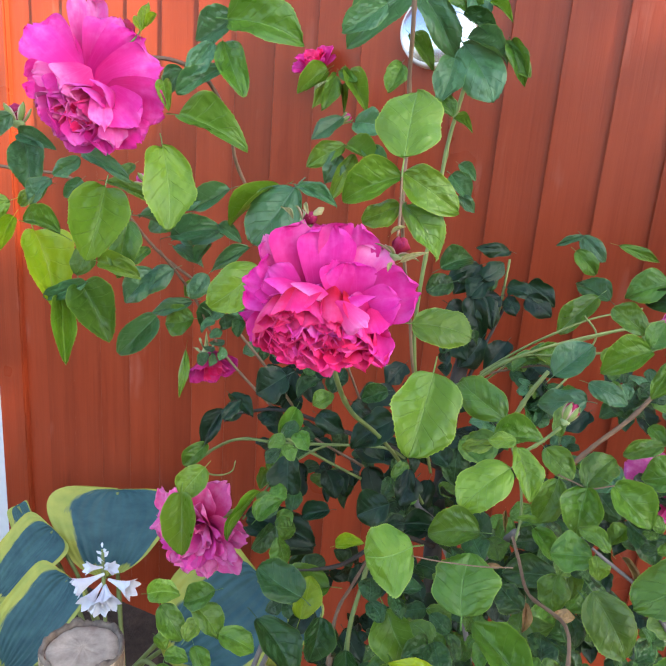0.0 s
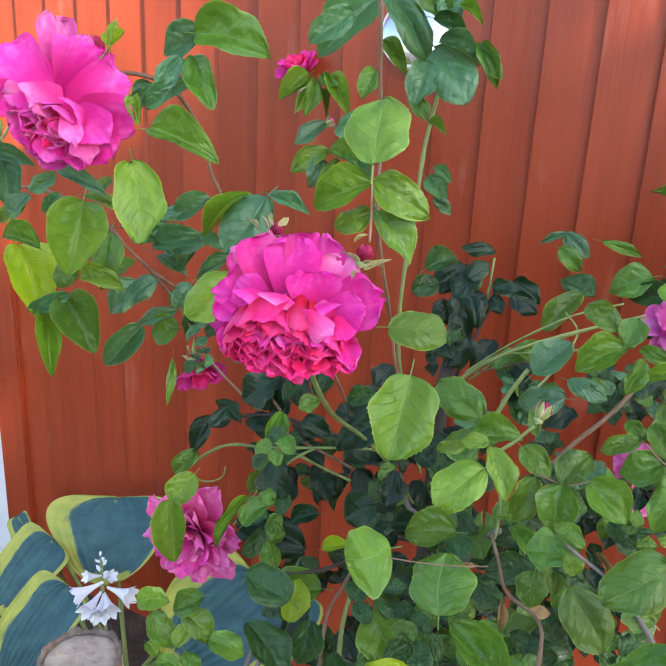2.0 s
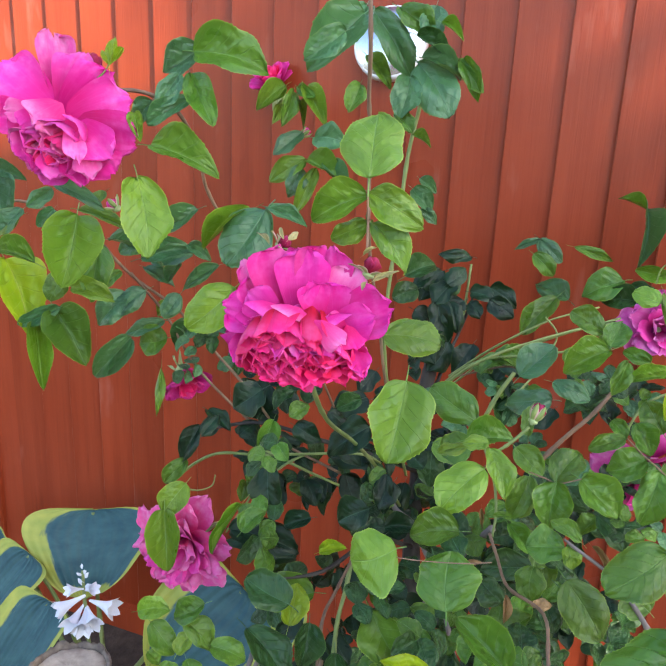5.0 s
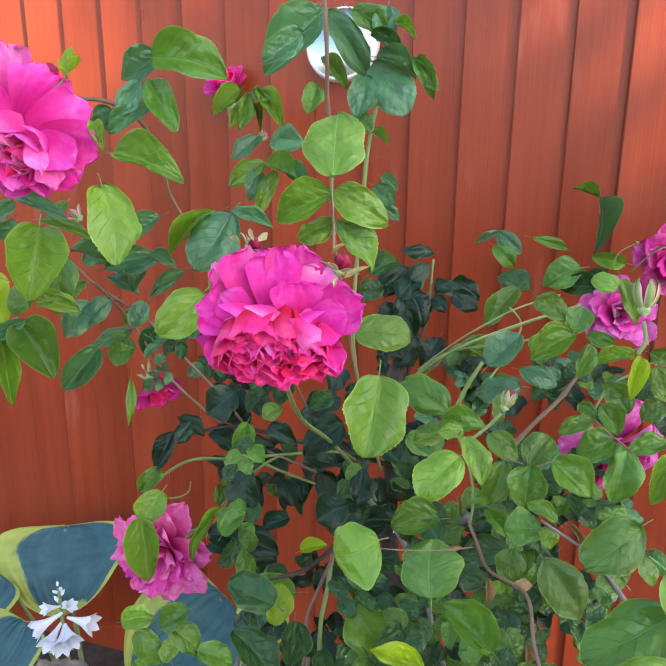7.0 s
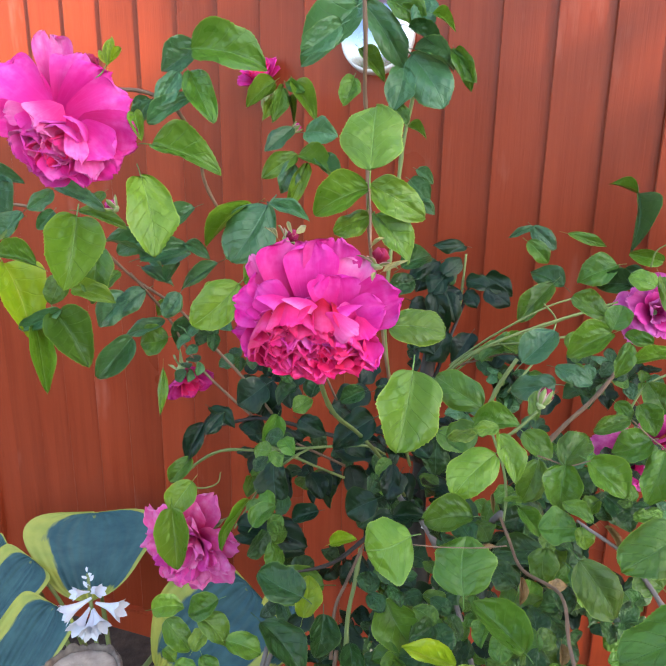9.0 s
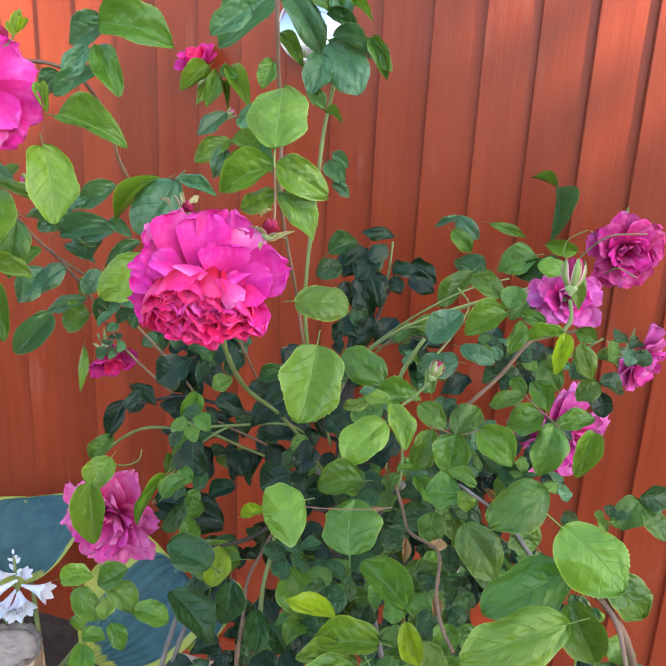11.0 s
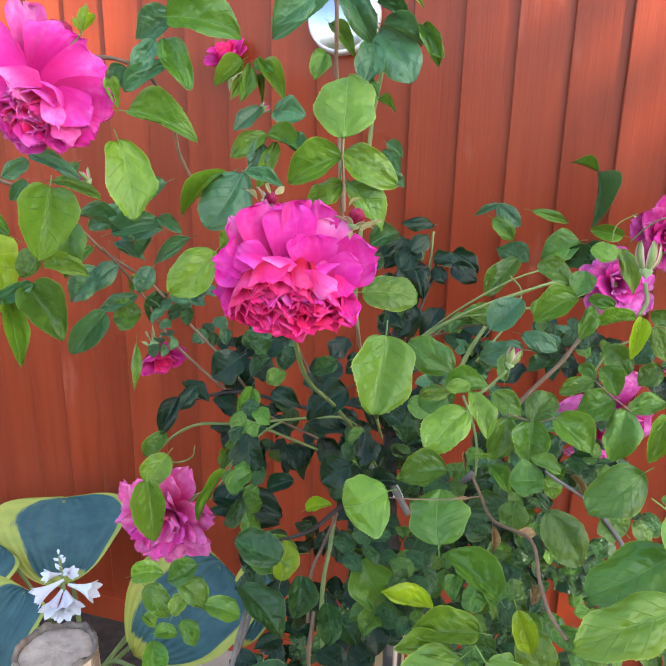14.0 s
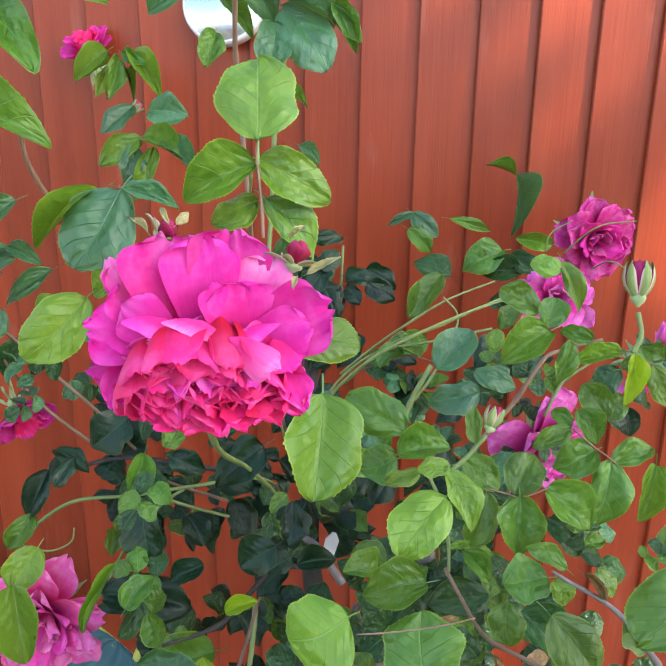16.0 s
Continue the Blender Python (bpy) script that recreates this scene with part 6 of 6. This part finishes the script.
leaf(ivy, (0.0074, 0.8866, 0.9197), (0.0273, 0.8541, 0.9048), 0.8, "dark", "ivy")
leaf(ivy, (0.1028, 0.8793, 0.8842), (0.0698, 0.8561, 0.8481), 0.9, "blue", "ivy")
leaf(ivy, (0.1475, 0.9056, 0.9067), (0.1295, 0.8783, 0.8718), 0.6, "dark", "ivy")
leaf(ivy, (-0.0624, 0.8275, 0.8729), (-0.0161, 0.7876, 0.8601), 0.85, "dark", "ivy")
leaf(ivy, (-0.0633, 0.8215, 0.8531), (-0.0978, 0.815, 0.8687), 0.5, "dark", "ivy")
leaf(ivy, (0.016, 0.7655, 0.8206), (-0.0534, 0.7649, 0.8215), 0.7, "mid")
leaf(ivy, (0.1269, 0.8409, 0.7508), (0.1868, 0.8042, 0.7612), 0.5, "dark", "ivy")
leaf(ivy, (0.0944, 0.8275, 0.7465), (0.1264, 0.7941, 0.7404), 0.6, "dark", "ivy")
leaf(ivy, (0.179, 0.9001, 0.9193), (0.1608, 0.8761, 0.8952), 0.7, "dark", "ivy")
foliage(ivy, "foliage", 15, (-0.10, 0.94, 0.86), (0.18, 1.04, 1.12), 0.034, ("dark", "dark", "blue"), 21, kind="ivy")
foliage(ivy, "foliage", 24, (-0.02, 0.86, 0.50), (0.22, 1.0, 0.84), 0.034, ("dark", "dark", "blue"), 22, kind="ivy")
# dark sprigs added to deepen the shade between bush and fence
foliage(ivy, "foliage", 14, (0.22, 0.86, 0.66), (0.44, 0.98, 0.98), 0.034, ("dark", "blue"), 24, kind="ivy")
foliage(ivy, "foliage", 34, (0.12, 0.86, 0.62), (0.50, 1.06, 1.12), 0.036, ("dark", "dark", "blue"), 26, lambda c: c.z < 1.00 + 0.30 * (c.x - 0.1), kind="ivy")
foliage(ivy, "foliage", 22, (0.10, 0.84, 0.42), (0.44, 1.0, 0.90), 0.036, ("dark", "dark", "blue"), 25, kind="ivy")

# ---- log post and stakes ----
def log_post(name, at, radius, top, seed, label, end):
    ob = thing(name, (at[0], at[1], 0), label, "log post")
    n, r = 64, random.Random(seed)
    ph = [r.uniform(0, 6) for k in range(8)]
    wob = [1 + 0.03 * math.sin(2 * math.pi * s / n * 2 + ph[0]) + 0.016 * math.sin(2 * math.pi * s / n * 5 + ph[1]) for s in range(n)]
    verts = []
    for j in range(41):
        z = top * j / 40
        for s in range(n):
            a = 2 * math.pi * s / n
            knot = 0.07 * math.exp(-((a - 4.9) / 0.22) ** 2 - ((z / top - 0.62) / 0.05) ** 2) + 0.06 * math.exp(-((a - 5.3) / 0.2) ** 2 - ((z / top - 0.80) / 0.03) ** 2)
            flake = 0.012 * math.sin(9 * a + ph[2] + 3 * math.sin(7 * z / top + ph[3])) * math.sin(13 * z / top + 4 * a + ph[4]) + r.uniform(-0.004, 0.004)
            rad = radius * (wob[s] * (1.03 - 0.03 * z / top) + flake + knot)
            verts.append((at[0] + rad * math.cos(a), at[1] + rad * math.sin(a), z))
    faces = [(k * n + s, k * n + (s + 1) % n, (k + 1) * n + (s + 1) % n, (k + 1) * n + s) for k in range(40) for s in range(n)]
    hang("trunk", mesh("trunk", verts, faces, None, LOG_BARK), ob)
    face, rings = [], 9
    for q in range(rings):
        f = (1.0, 0.97, 0.90, 0.86, 0.78, 0.6, 0.4, 0.2, 0.06)[q]
        for s in range(n):
            a = 2 * math.pi * s / n
            z = top + (r.uniform(0.0, 0.008) + 0.003 * math.sin(a * 7) if q in (1, 2) else 0.0) - (0.004 if q == 3 else 0) + r.uniform(-0.0012, 0.0012)
            k = f * wob[s] * (1 + r.uniform(-0.012, 0.012) * (q in (1, 2)))
            face.append((at[0] + radius * k * math.cos(a), at[1] + radius * k * math.sin(a), z))
    ring = lambda lo, hi: [(k * n + s, k * n + (s + 1) % n, (k + 1) * n + (s + 1) % n, (k + 1) * n + s) for k in range(lo, hi) for s in range(n)]
    hang("bark_rim", mesh("bark_rim", face[: 4 * n], ring(0, 3), None, LOG_RIM), ob, label="dark torn bark rim")
    hang("cut_face", mesh("cut_face", face[3 * n:], ring(0, rings - 4) + [tuple((rings - 4) * n + s for s in range(n))], None, end), ob)
    return ob




def log_bark():
    """Peeled wood with shreds of brown bark left on it."""
    n = Nodes("peeled_log")
    at = n.coord("Object")
    streak = n.noise(1.0, 5.0, n.add("Mapping", {"Vector": at, "Scale": (60.0, 60.0, 7.0)}).outputs[0])
    shred = n.noise(1.0, 5.0, n.add("Mapping", {"Vector": at, "Scale": (26.0, 26.0, 11.0)}).outputs[0], 0.65)
    c = n.mix(n.ramp(streak, 0.3, 0.7), rgb(0.46, 0.32, 0.18), rgb(0.78, 0.63, 0.42))
    c = n.mix(n.ramp(shred, 0.52, 0.58, 0.0, 0.85), c, rgb(0.21, 0.15, 0.10))
    c = n.mix(n.ramp(shred, 0.36, 0.42, 0.55, 0.0), c, rgb(0.84, 0.72, 0.52))
    n.set(color=c, rough=0.85, spec=0.2)
    n.bump(n.math("ADD", n.math("MULTIPLY", streak, 0.5), shred), 0.9, 0.006)
    return n.mat


LOG_BARK = log_bark()
LOG_RIM = plain("torn_bark", rgb(0.07, 0.05, 0.04), rgb(0.30, 0.24, 0.18), 60, 0.9, 1.0, dist=0.004)
LOG_END = plain("weathered_end_grain", rgb(0.26, 0.20, 0.15), rgb(0.58, 0.48, 0.36), 60, 0.85, 0.7)
GREY_END = plain("grey_end_grain", rgb(0.10, 0.10, 0.10), rgb(0.42, 0.41, 0.40), 55, 0.85, 0.8, (1, 0.12, 1))
log_post("log_post", (-0.3439, 0.8824, 0.5999), 0.060, 0.595, 3, "peeled round timber log post with a grey cut top", LOG_END)
log_post("log_post", (0.5667, 0.8886, 0.3026), 0.088, 0.315, 8, "weathered grey round log post at the fence foot", GREY_END)
stake = thing("timber_stake", FENCE @ Vector((-0.36, -0.28, 0)), "pale sawn timber stake beside the rose", "stake")
box("stake", -0.022, 0.022, -0.011, 0.011, 0, 0.50, STAKE, stake, 0.002, Matrix.Translation((0.1566, 0.875, 0.5989)) @ pose(0, 0, -0.45, 0, 2, -20))

# ---- round mirror on the fence ----
mirror = thing("wall_mirror", FENCE @ Vector((-0.445, -0.02, 1.545)), "small round convex mirror hung on the fence", "mirror")
dome, n = [], 40
for j in range(9):
    a = radians(3 + 30 * j / 8)
    dome += [(0.068 * math.sin(a) / math.sin(radians(33)) * math.cos(2 * math.pi * s / n), -0.030 - 0.125 * (math.cos(a) - math.cos(radians(33))), 0.068 * math.sin(a) / math.sin(radians(33)) * math.sin(2 * math.pi * s / n)) for s in range(n)]
fc = [(k * n + s, k * n + (s + 1) % n, (k + 1) * n + (s + 1) % n, (k + 1) * n + s) for k in range(8) for s in range(n)] + [tuple(range(n))[::-1]]
hang("glass", mesh("glass", dome, fc, None, MIRROR), mirror, FENCE @ pose(-0.445, -0.012, 1.545, -18))
rim = []
for j, (rr, yy) in enumerate(((0.066, -0.031), (0.0695, -0.031), (0.071, -0.027), (0.071, -0.012), (0.060, -0.012))):
    rim += [(rr * math.cos(2 * math.pi * s / n), yy, rr * math.sin(2 * math.pi * s / n)) for s in range(n)]
fc = [(k * n + s, k * n + (s + 1) % n, (k + 1) * n + (s + 1) % n, (k + 1) * n + s) for k in range(4) for s in range(n)] + [tuple(4 * n + s for s in range(n))]
hang("rim", mesh("rim", rim, fc, None, RENDER_WHITE), mirror, FENCE @ pose(-0.445, -0.012, 1.545, -18), "white rim")

# ---- hosta ----
def hosta_blade(seed):
    """A heart-shaped hosta leaf of length and width 1, ribbed along its length."""
    r = random.Random(seed)
    nu, nv = 33, 25
    verts, uvs = [], []
    ph = r.uniform(0, 6)
    for j in range(nv):
        v = j / (nv - 1)
        h = 0.5 * math.sin(math.pi * v ** 0.72) ** 0.55 * (1 + 0.05 * math.sin(9 * v + ph))
        for i in range(nu):
            u = 2 * i / (nu - 1) - 1
            y = v - 0.20 * abs(u) ** 2 * (1 - v) ** 1.5 * math.sin(math.pi * min(1, v * 3) / 2)
            z = 0.10 * abs(u) ** 1.2 * h * 2 - 0.30 * v * v + 0.045 * math.sin(5 * v + ph + 2 * u) * abs(u) + 0.006 * math.cos(abs(u) * 34) * (1 - abs(u) ** 4)
            verts.append((u * h, y, z))
            uvs.append((u * 0.5 + 0.5, v))
    return verts, grid_faces(nu, nv), uvs


HOSTA_MESH = [mesh("leaf", *hosta_blade(k), HOSTA_LEAF) for k in range(5)]
hosta = thing("hosta", (-0.50, 1.42, 0), "variegated hosta, blue green leaves with yellow margins", "hosta")
HOSTA_FOOT = Vector((-0.46, 1.40, 0.02))


def hosta_leaf(base, tip, ratio, face, k):
    b, t = Vector(base), Vector(tip)
    ln = (t - b).length
    hang("leaf", HOSTA_MESH[k % 5], hosta, basis(b, t - b, face, ln * ratio, ln, ln))
    tube("leaf_stalk", [HOSTA_FOOT + Vector((0.02 * math.cos(k), 0.02 * math.sin(k), 0)), (HOSTA_FOOT * 0.45 + b * 0.55) + Vector((0, 0, 0.05)), b + (t - b) * 0.04], 0.006, 0.004, CANE_GREEN, hosta)


hosta_leaf((-0.5054, 1.5778, 0.4585), (-0.4989, 1.4127, 0.3431), 1.52, (-0.05, -0.75, 0.65), 0)
hosta_leaf((-0.1045, 1.2119, 0.4995), (-0.2713, 1.0900, 0.3879), 1.07, (0.0, -0.85, 0.5), 4)
hosta_leaf((-0.0186, 1.2064, 0.4817), (-0.0788, 1.1146, 0.3718), 0.67, (0.05, -0.85, 0.55), 2)
hosta_leaf((-0.5168, 1.2763, 0.4210), (-0.6408, 1.1378, 0.2738), 0.68, (-0.1, -0.75, 0.6), 3)
hosta_leaf((-0.6351, 1.4917, 0.3888), (-0.7529, 1.3650, 0.2808), 0.79, (-0.1, -0.75, 0.6), 1)
hosta_leaf((-0.2477, 1.0425, 0.4069), (-0.2671, 0.9612, 0.2792), 0.71, (0.1, -0.85, 0.5), 0)
hosta_leaf((-0.5828, 1.0622, 0.3435), (-0.5288, 0.9886, 0.2671), 0.80, (-0.1, -0.8, 0.5), 2)
hosta_leaf((-0.4876, 1.0486, 0.3366), (-0.4612, 0.9835, 0.2762), 0.74, (0.1, -0.8, 0.5), 4)
hosta_leaf((-0.7452, 1.5490, 0.4116), (-0.6785, 1.4717, 0.3281), 0.51, (-0.1, -0.8, 0.5), 4)

# the flower stem of the hosta, with white trumpets
spike = thing("hosta_flower", (-0.40, 1.28, 0), "hosta flower stem with white drooping trumpets", "flower")
tube("stalk", [(-0.40, 1.28, 0.02), (-0.3874, 1.1336, 0.3465), (-0.4096, 1.1761, 0.4695), (-0.4222, 1.2106, 0.5389)], 0.0045, 0.003, CANE_GREEN, spike)


def trumpet(seed):
    r = random.Random(seed)
    n, verts = 24, []
    for j in range(8):
        f = j / 7
        rad = 0.05 + 0.13 * f + 0.20 * f ** 3.2
        for s in range(n):
            a = 2 * math.pi * s / n
            lobe = 1 + 0.13 * f ** 3 * math.cos(6 * a)
            verts.append((rad * lobe * math.cos(a), rad * lobe * math.sin(a), f * (1 + 0.08 * f * math.cos(6 * a))))
    return mesh("trumpet", verts, [(k * n + s, k * n + (s + 1) % n, (k + 1) * n + (s + 1) % n, (k + 1) * n + s) for k in range(7) for s in range(n)], None, WHITE_FLOWER)


TRUMPETS = [trumpet(k) for k in range(2)]
BUDLET = mesh("flower_bud", *blade(90, point=0.8, tooth=0, fold=0.9, droop=0.1), WHITE_FLOWER)


def blossom(at, to, ln, k):
    m = (Vector(to) - Vector(at)).to_track_quat("Z", "Y").to_matrix().to_4x4()
    m.translation = at
    hang("trumpet", TRUMPETS[k % 2], spike, m @ Matrix.Diagonal((ln * 0.9, ln * 0.9, ln, 1)))


blossom((-0.4117, 1.1863, 0.5003), (-0.4708, 1.146, 0.4847), 0.058, 0)
blossom((-0.4027, 1.1824, 0.4916), (-0.3378, 1.1532, 0.4909), 0.058, 1)
blossom((-0.4148, 1.1809, 0.4826), (-0.4307, 1.1152, 0.4699), 0.055, 0)
blossom((-0.4094, 1.1789, 0.4783), (-0.3999, 1.109, 0.4619), 0.055, 1)
blossom((-0.4075, 1.1792, 0.4801), (-0.3689, 1.1068, 0.4666), 0.052, 0)
blossom((-0.4124, 1.1892, 0.5091), (-0.3776, 1.1616, 0.5348), 0.035, 1)
blossom((-0.416, 1.1905, 0.5117), (-0.4409, 1.1661, 0.5252), 0.035, 0)
for k in range(7):
    a = k * 2.4
    f = k / 6
    foot = Vector((-0.4172, 1.195, 0.5089)).lerp(Vector((-0.4231, 1.2116, 0.5415)), f)
    hang("flower_bud", BUDLET, spike, basis(foot, (math.cos(a), math.sin(a) * 0.7, 0.6), (0, -1, 0.2), 0.010 - 0.004 * f, 0.020 - 0.009 * f, 0.010))

# plant labels and ties on the old stem
label_tag = thing("plant_label", (0.1774, 0.8683, 0.847), "white plastic plant label on the old stem", "label")
hang("tag", mesh("tag", [(-0.012, 0, -0.03), (0.012, 0, -0.03), (0.014, 0, 0.02), (0.004, 0, 0.035), (-0.004, 0, 0.035), (-0.014, 0, 0.02), (-0.012, 0.002, -0.03), (0.012, 0.002, -0.03), (0.014, 0.002, 0.02), (0.004, 0.002, 0.035), (-0.004, 0.002, 0.035), (-0.014, 0.002, 0.02)],
     [(0, 1, 2, 3, 4, 5), (11, 10, 9, 8, 7, 6)] + [(i, (i + 6), (i + 1) % 6 + 6, (i + 1) % 6) for i in range(6)], None, RENDER_WHITE, False), label_tag, Matrix.Translation((0.17, 0.853, 0.8624)) @ pose(0, 0, 0, 10, 12, -15) @ Matrix.Diagonal((0.6, 1.0, 0.75, 1.0)))

# ---- behind the camera, unseen: an added white boarded wall and a tree added to shade the fence ----
# added wall, kept low so the upper fence boards reflect sky above it
closing_wall = thing("closing_wall", (0, -9.0, 0), "unseen white boarded wall added to close the place", "wall")
box("wall", -9, 9, -9.3, -9.0, 0, 1.95, RENDER_WHITE, closing_wall, 0.01)
for k in range(12):
    box("siding_board", -9, 9, -9.0, -8.985, 0.1 + k * 0.15, 0.235 + k * 0.15, RENDER_WHITE, closing_wall, 0.004)
MID = FENCE @ Vector((-0.4, 0, 0.9))
CROWN = MID + sun_dir * 15.0
# added out of view only to cast the dappled shade
tree = thing("tree", (CROWN.x, CROWN.y, 0), "unseen leafy tree added to shade the fence", "tree")
tube("trunk", [(CROWN.x, CROWN.y, 0), (CROWN.x + 0.1, CROWN.y, 2), (CROWN.x, CROWN.y + 0.1, 6), CROWN + Vector((0, 0, 1.5))], 0.20, 0.06, CANE_GREY, tree, 12)
# holes left in the crown where sun patches should land
GAPS = [(-1.13, 1.59, 0.33, 0.15), (-1.64, 1.28, 0.07, 0.36), (-1.46, 1.66, 0.12, 0.24), (0.25, 1.53, 0.05, 0.08), (-0.04, 1.62, 0.02, 0.05), (0.25, 1.26, 0.10, 0.01), (0.34, 1.08, 0.03, 0.02), (-0.06, 0.28, 0.09, 0.09), (-0.14, 0.45, 0.05, 0.05), (0.02, 0.05, 0.12, 0.04)]
inv = FENCE.inverted()
LOG_SUN = [((-0.1284, 1.1142, 0.2521), 0.10, 0.03)]
way = (inv.to_3x3() @ sun_dir)
for spot, wide, tall in LOG_SUN:
    p = inv @ Vector(spot)
    p = p - way * (p.y / way.y)
    GAPS.append((p.x, p.z, wide, tall))
rr = random.Random(4)
side_a = sun_dir.cross(Vector((0, 0, 1))).normalized()
side_b = sun_dir.cross(side_a)
vs, fs = [], []
for k in range(12500):
    q = rr.random() ** 0.5 * 2.9
    a = rr.uniform(0, 2 * math.pi)
    c = CROWN + side_a * q * math.cos(a) + side_b * q * math.sin(a) * 0.9 + sun_dir * rr.uniform(-0.9, 0.9) * (1 - (q / 3.0) ** 2)
    p = inv @ c
    p = p - way * (p.y / way.y)
    if any(((p.x - g[0]) / (g[2] + 0.11)) ** 2 + ((p.z - g[1]) / (g[3] + 0.11)) ** 2 < 1 for g in GAPS):
        continue
    d = Vector((rr.uniform(-1, 1), rr.uniform(-1, 1), rr.uniform(-1, 0.4))).normalized()
    e = d.cross(Vector((rr.uniform(-1, 1), rr.uniform(-1, 1), rr.uniform(-1, 1)))).normalized()
    ln = rr.uniform(0.13, 0.21)
    n0 = len(vs)
    vs += [c - d * ln * 0.6, c - d * ln * 0.2 + e * ln * 0.36, c + d * ln * 0.25 + e * ln * 0.33, c + d * ln * 0.65, c + d * ln * 0.25 - e * ln * 0.33, c - d * ln * 0.2 - e * ln * 0.36]
    fs.append(tuple(range(n0, n0 + 6)))
tagged(hang("crown", mesh("crown", vs, fs, [(0.5, 0.5)] * len(vs), LEAF["mid"], False), tree), kind="stuff")
for k in range(9):
    a = k * 0.7
    tube("limb", [(CROWN.x, CROWN.y, 7.6 + 0.35 * k), CROWN + side_a * math.cos(a) * 1.2 + side_b * math.sin(a), CROWN + side_a * math.cos(a) * 2.4 + side_b * math.sin(a) * 1.9], 0.06, 0.012, CANE_GREY, tree, 8)
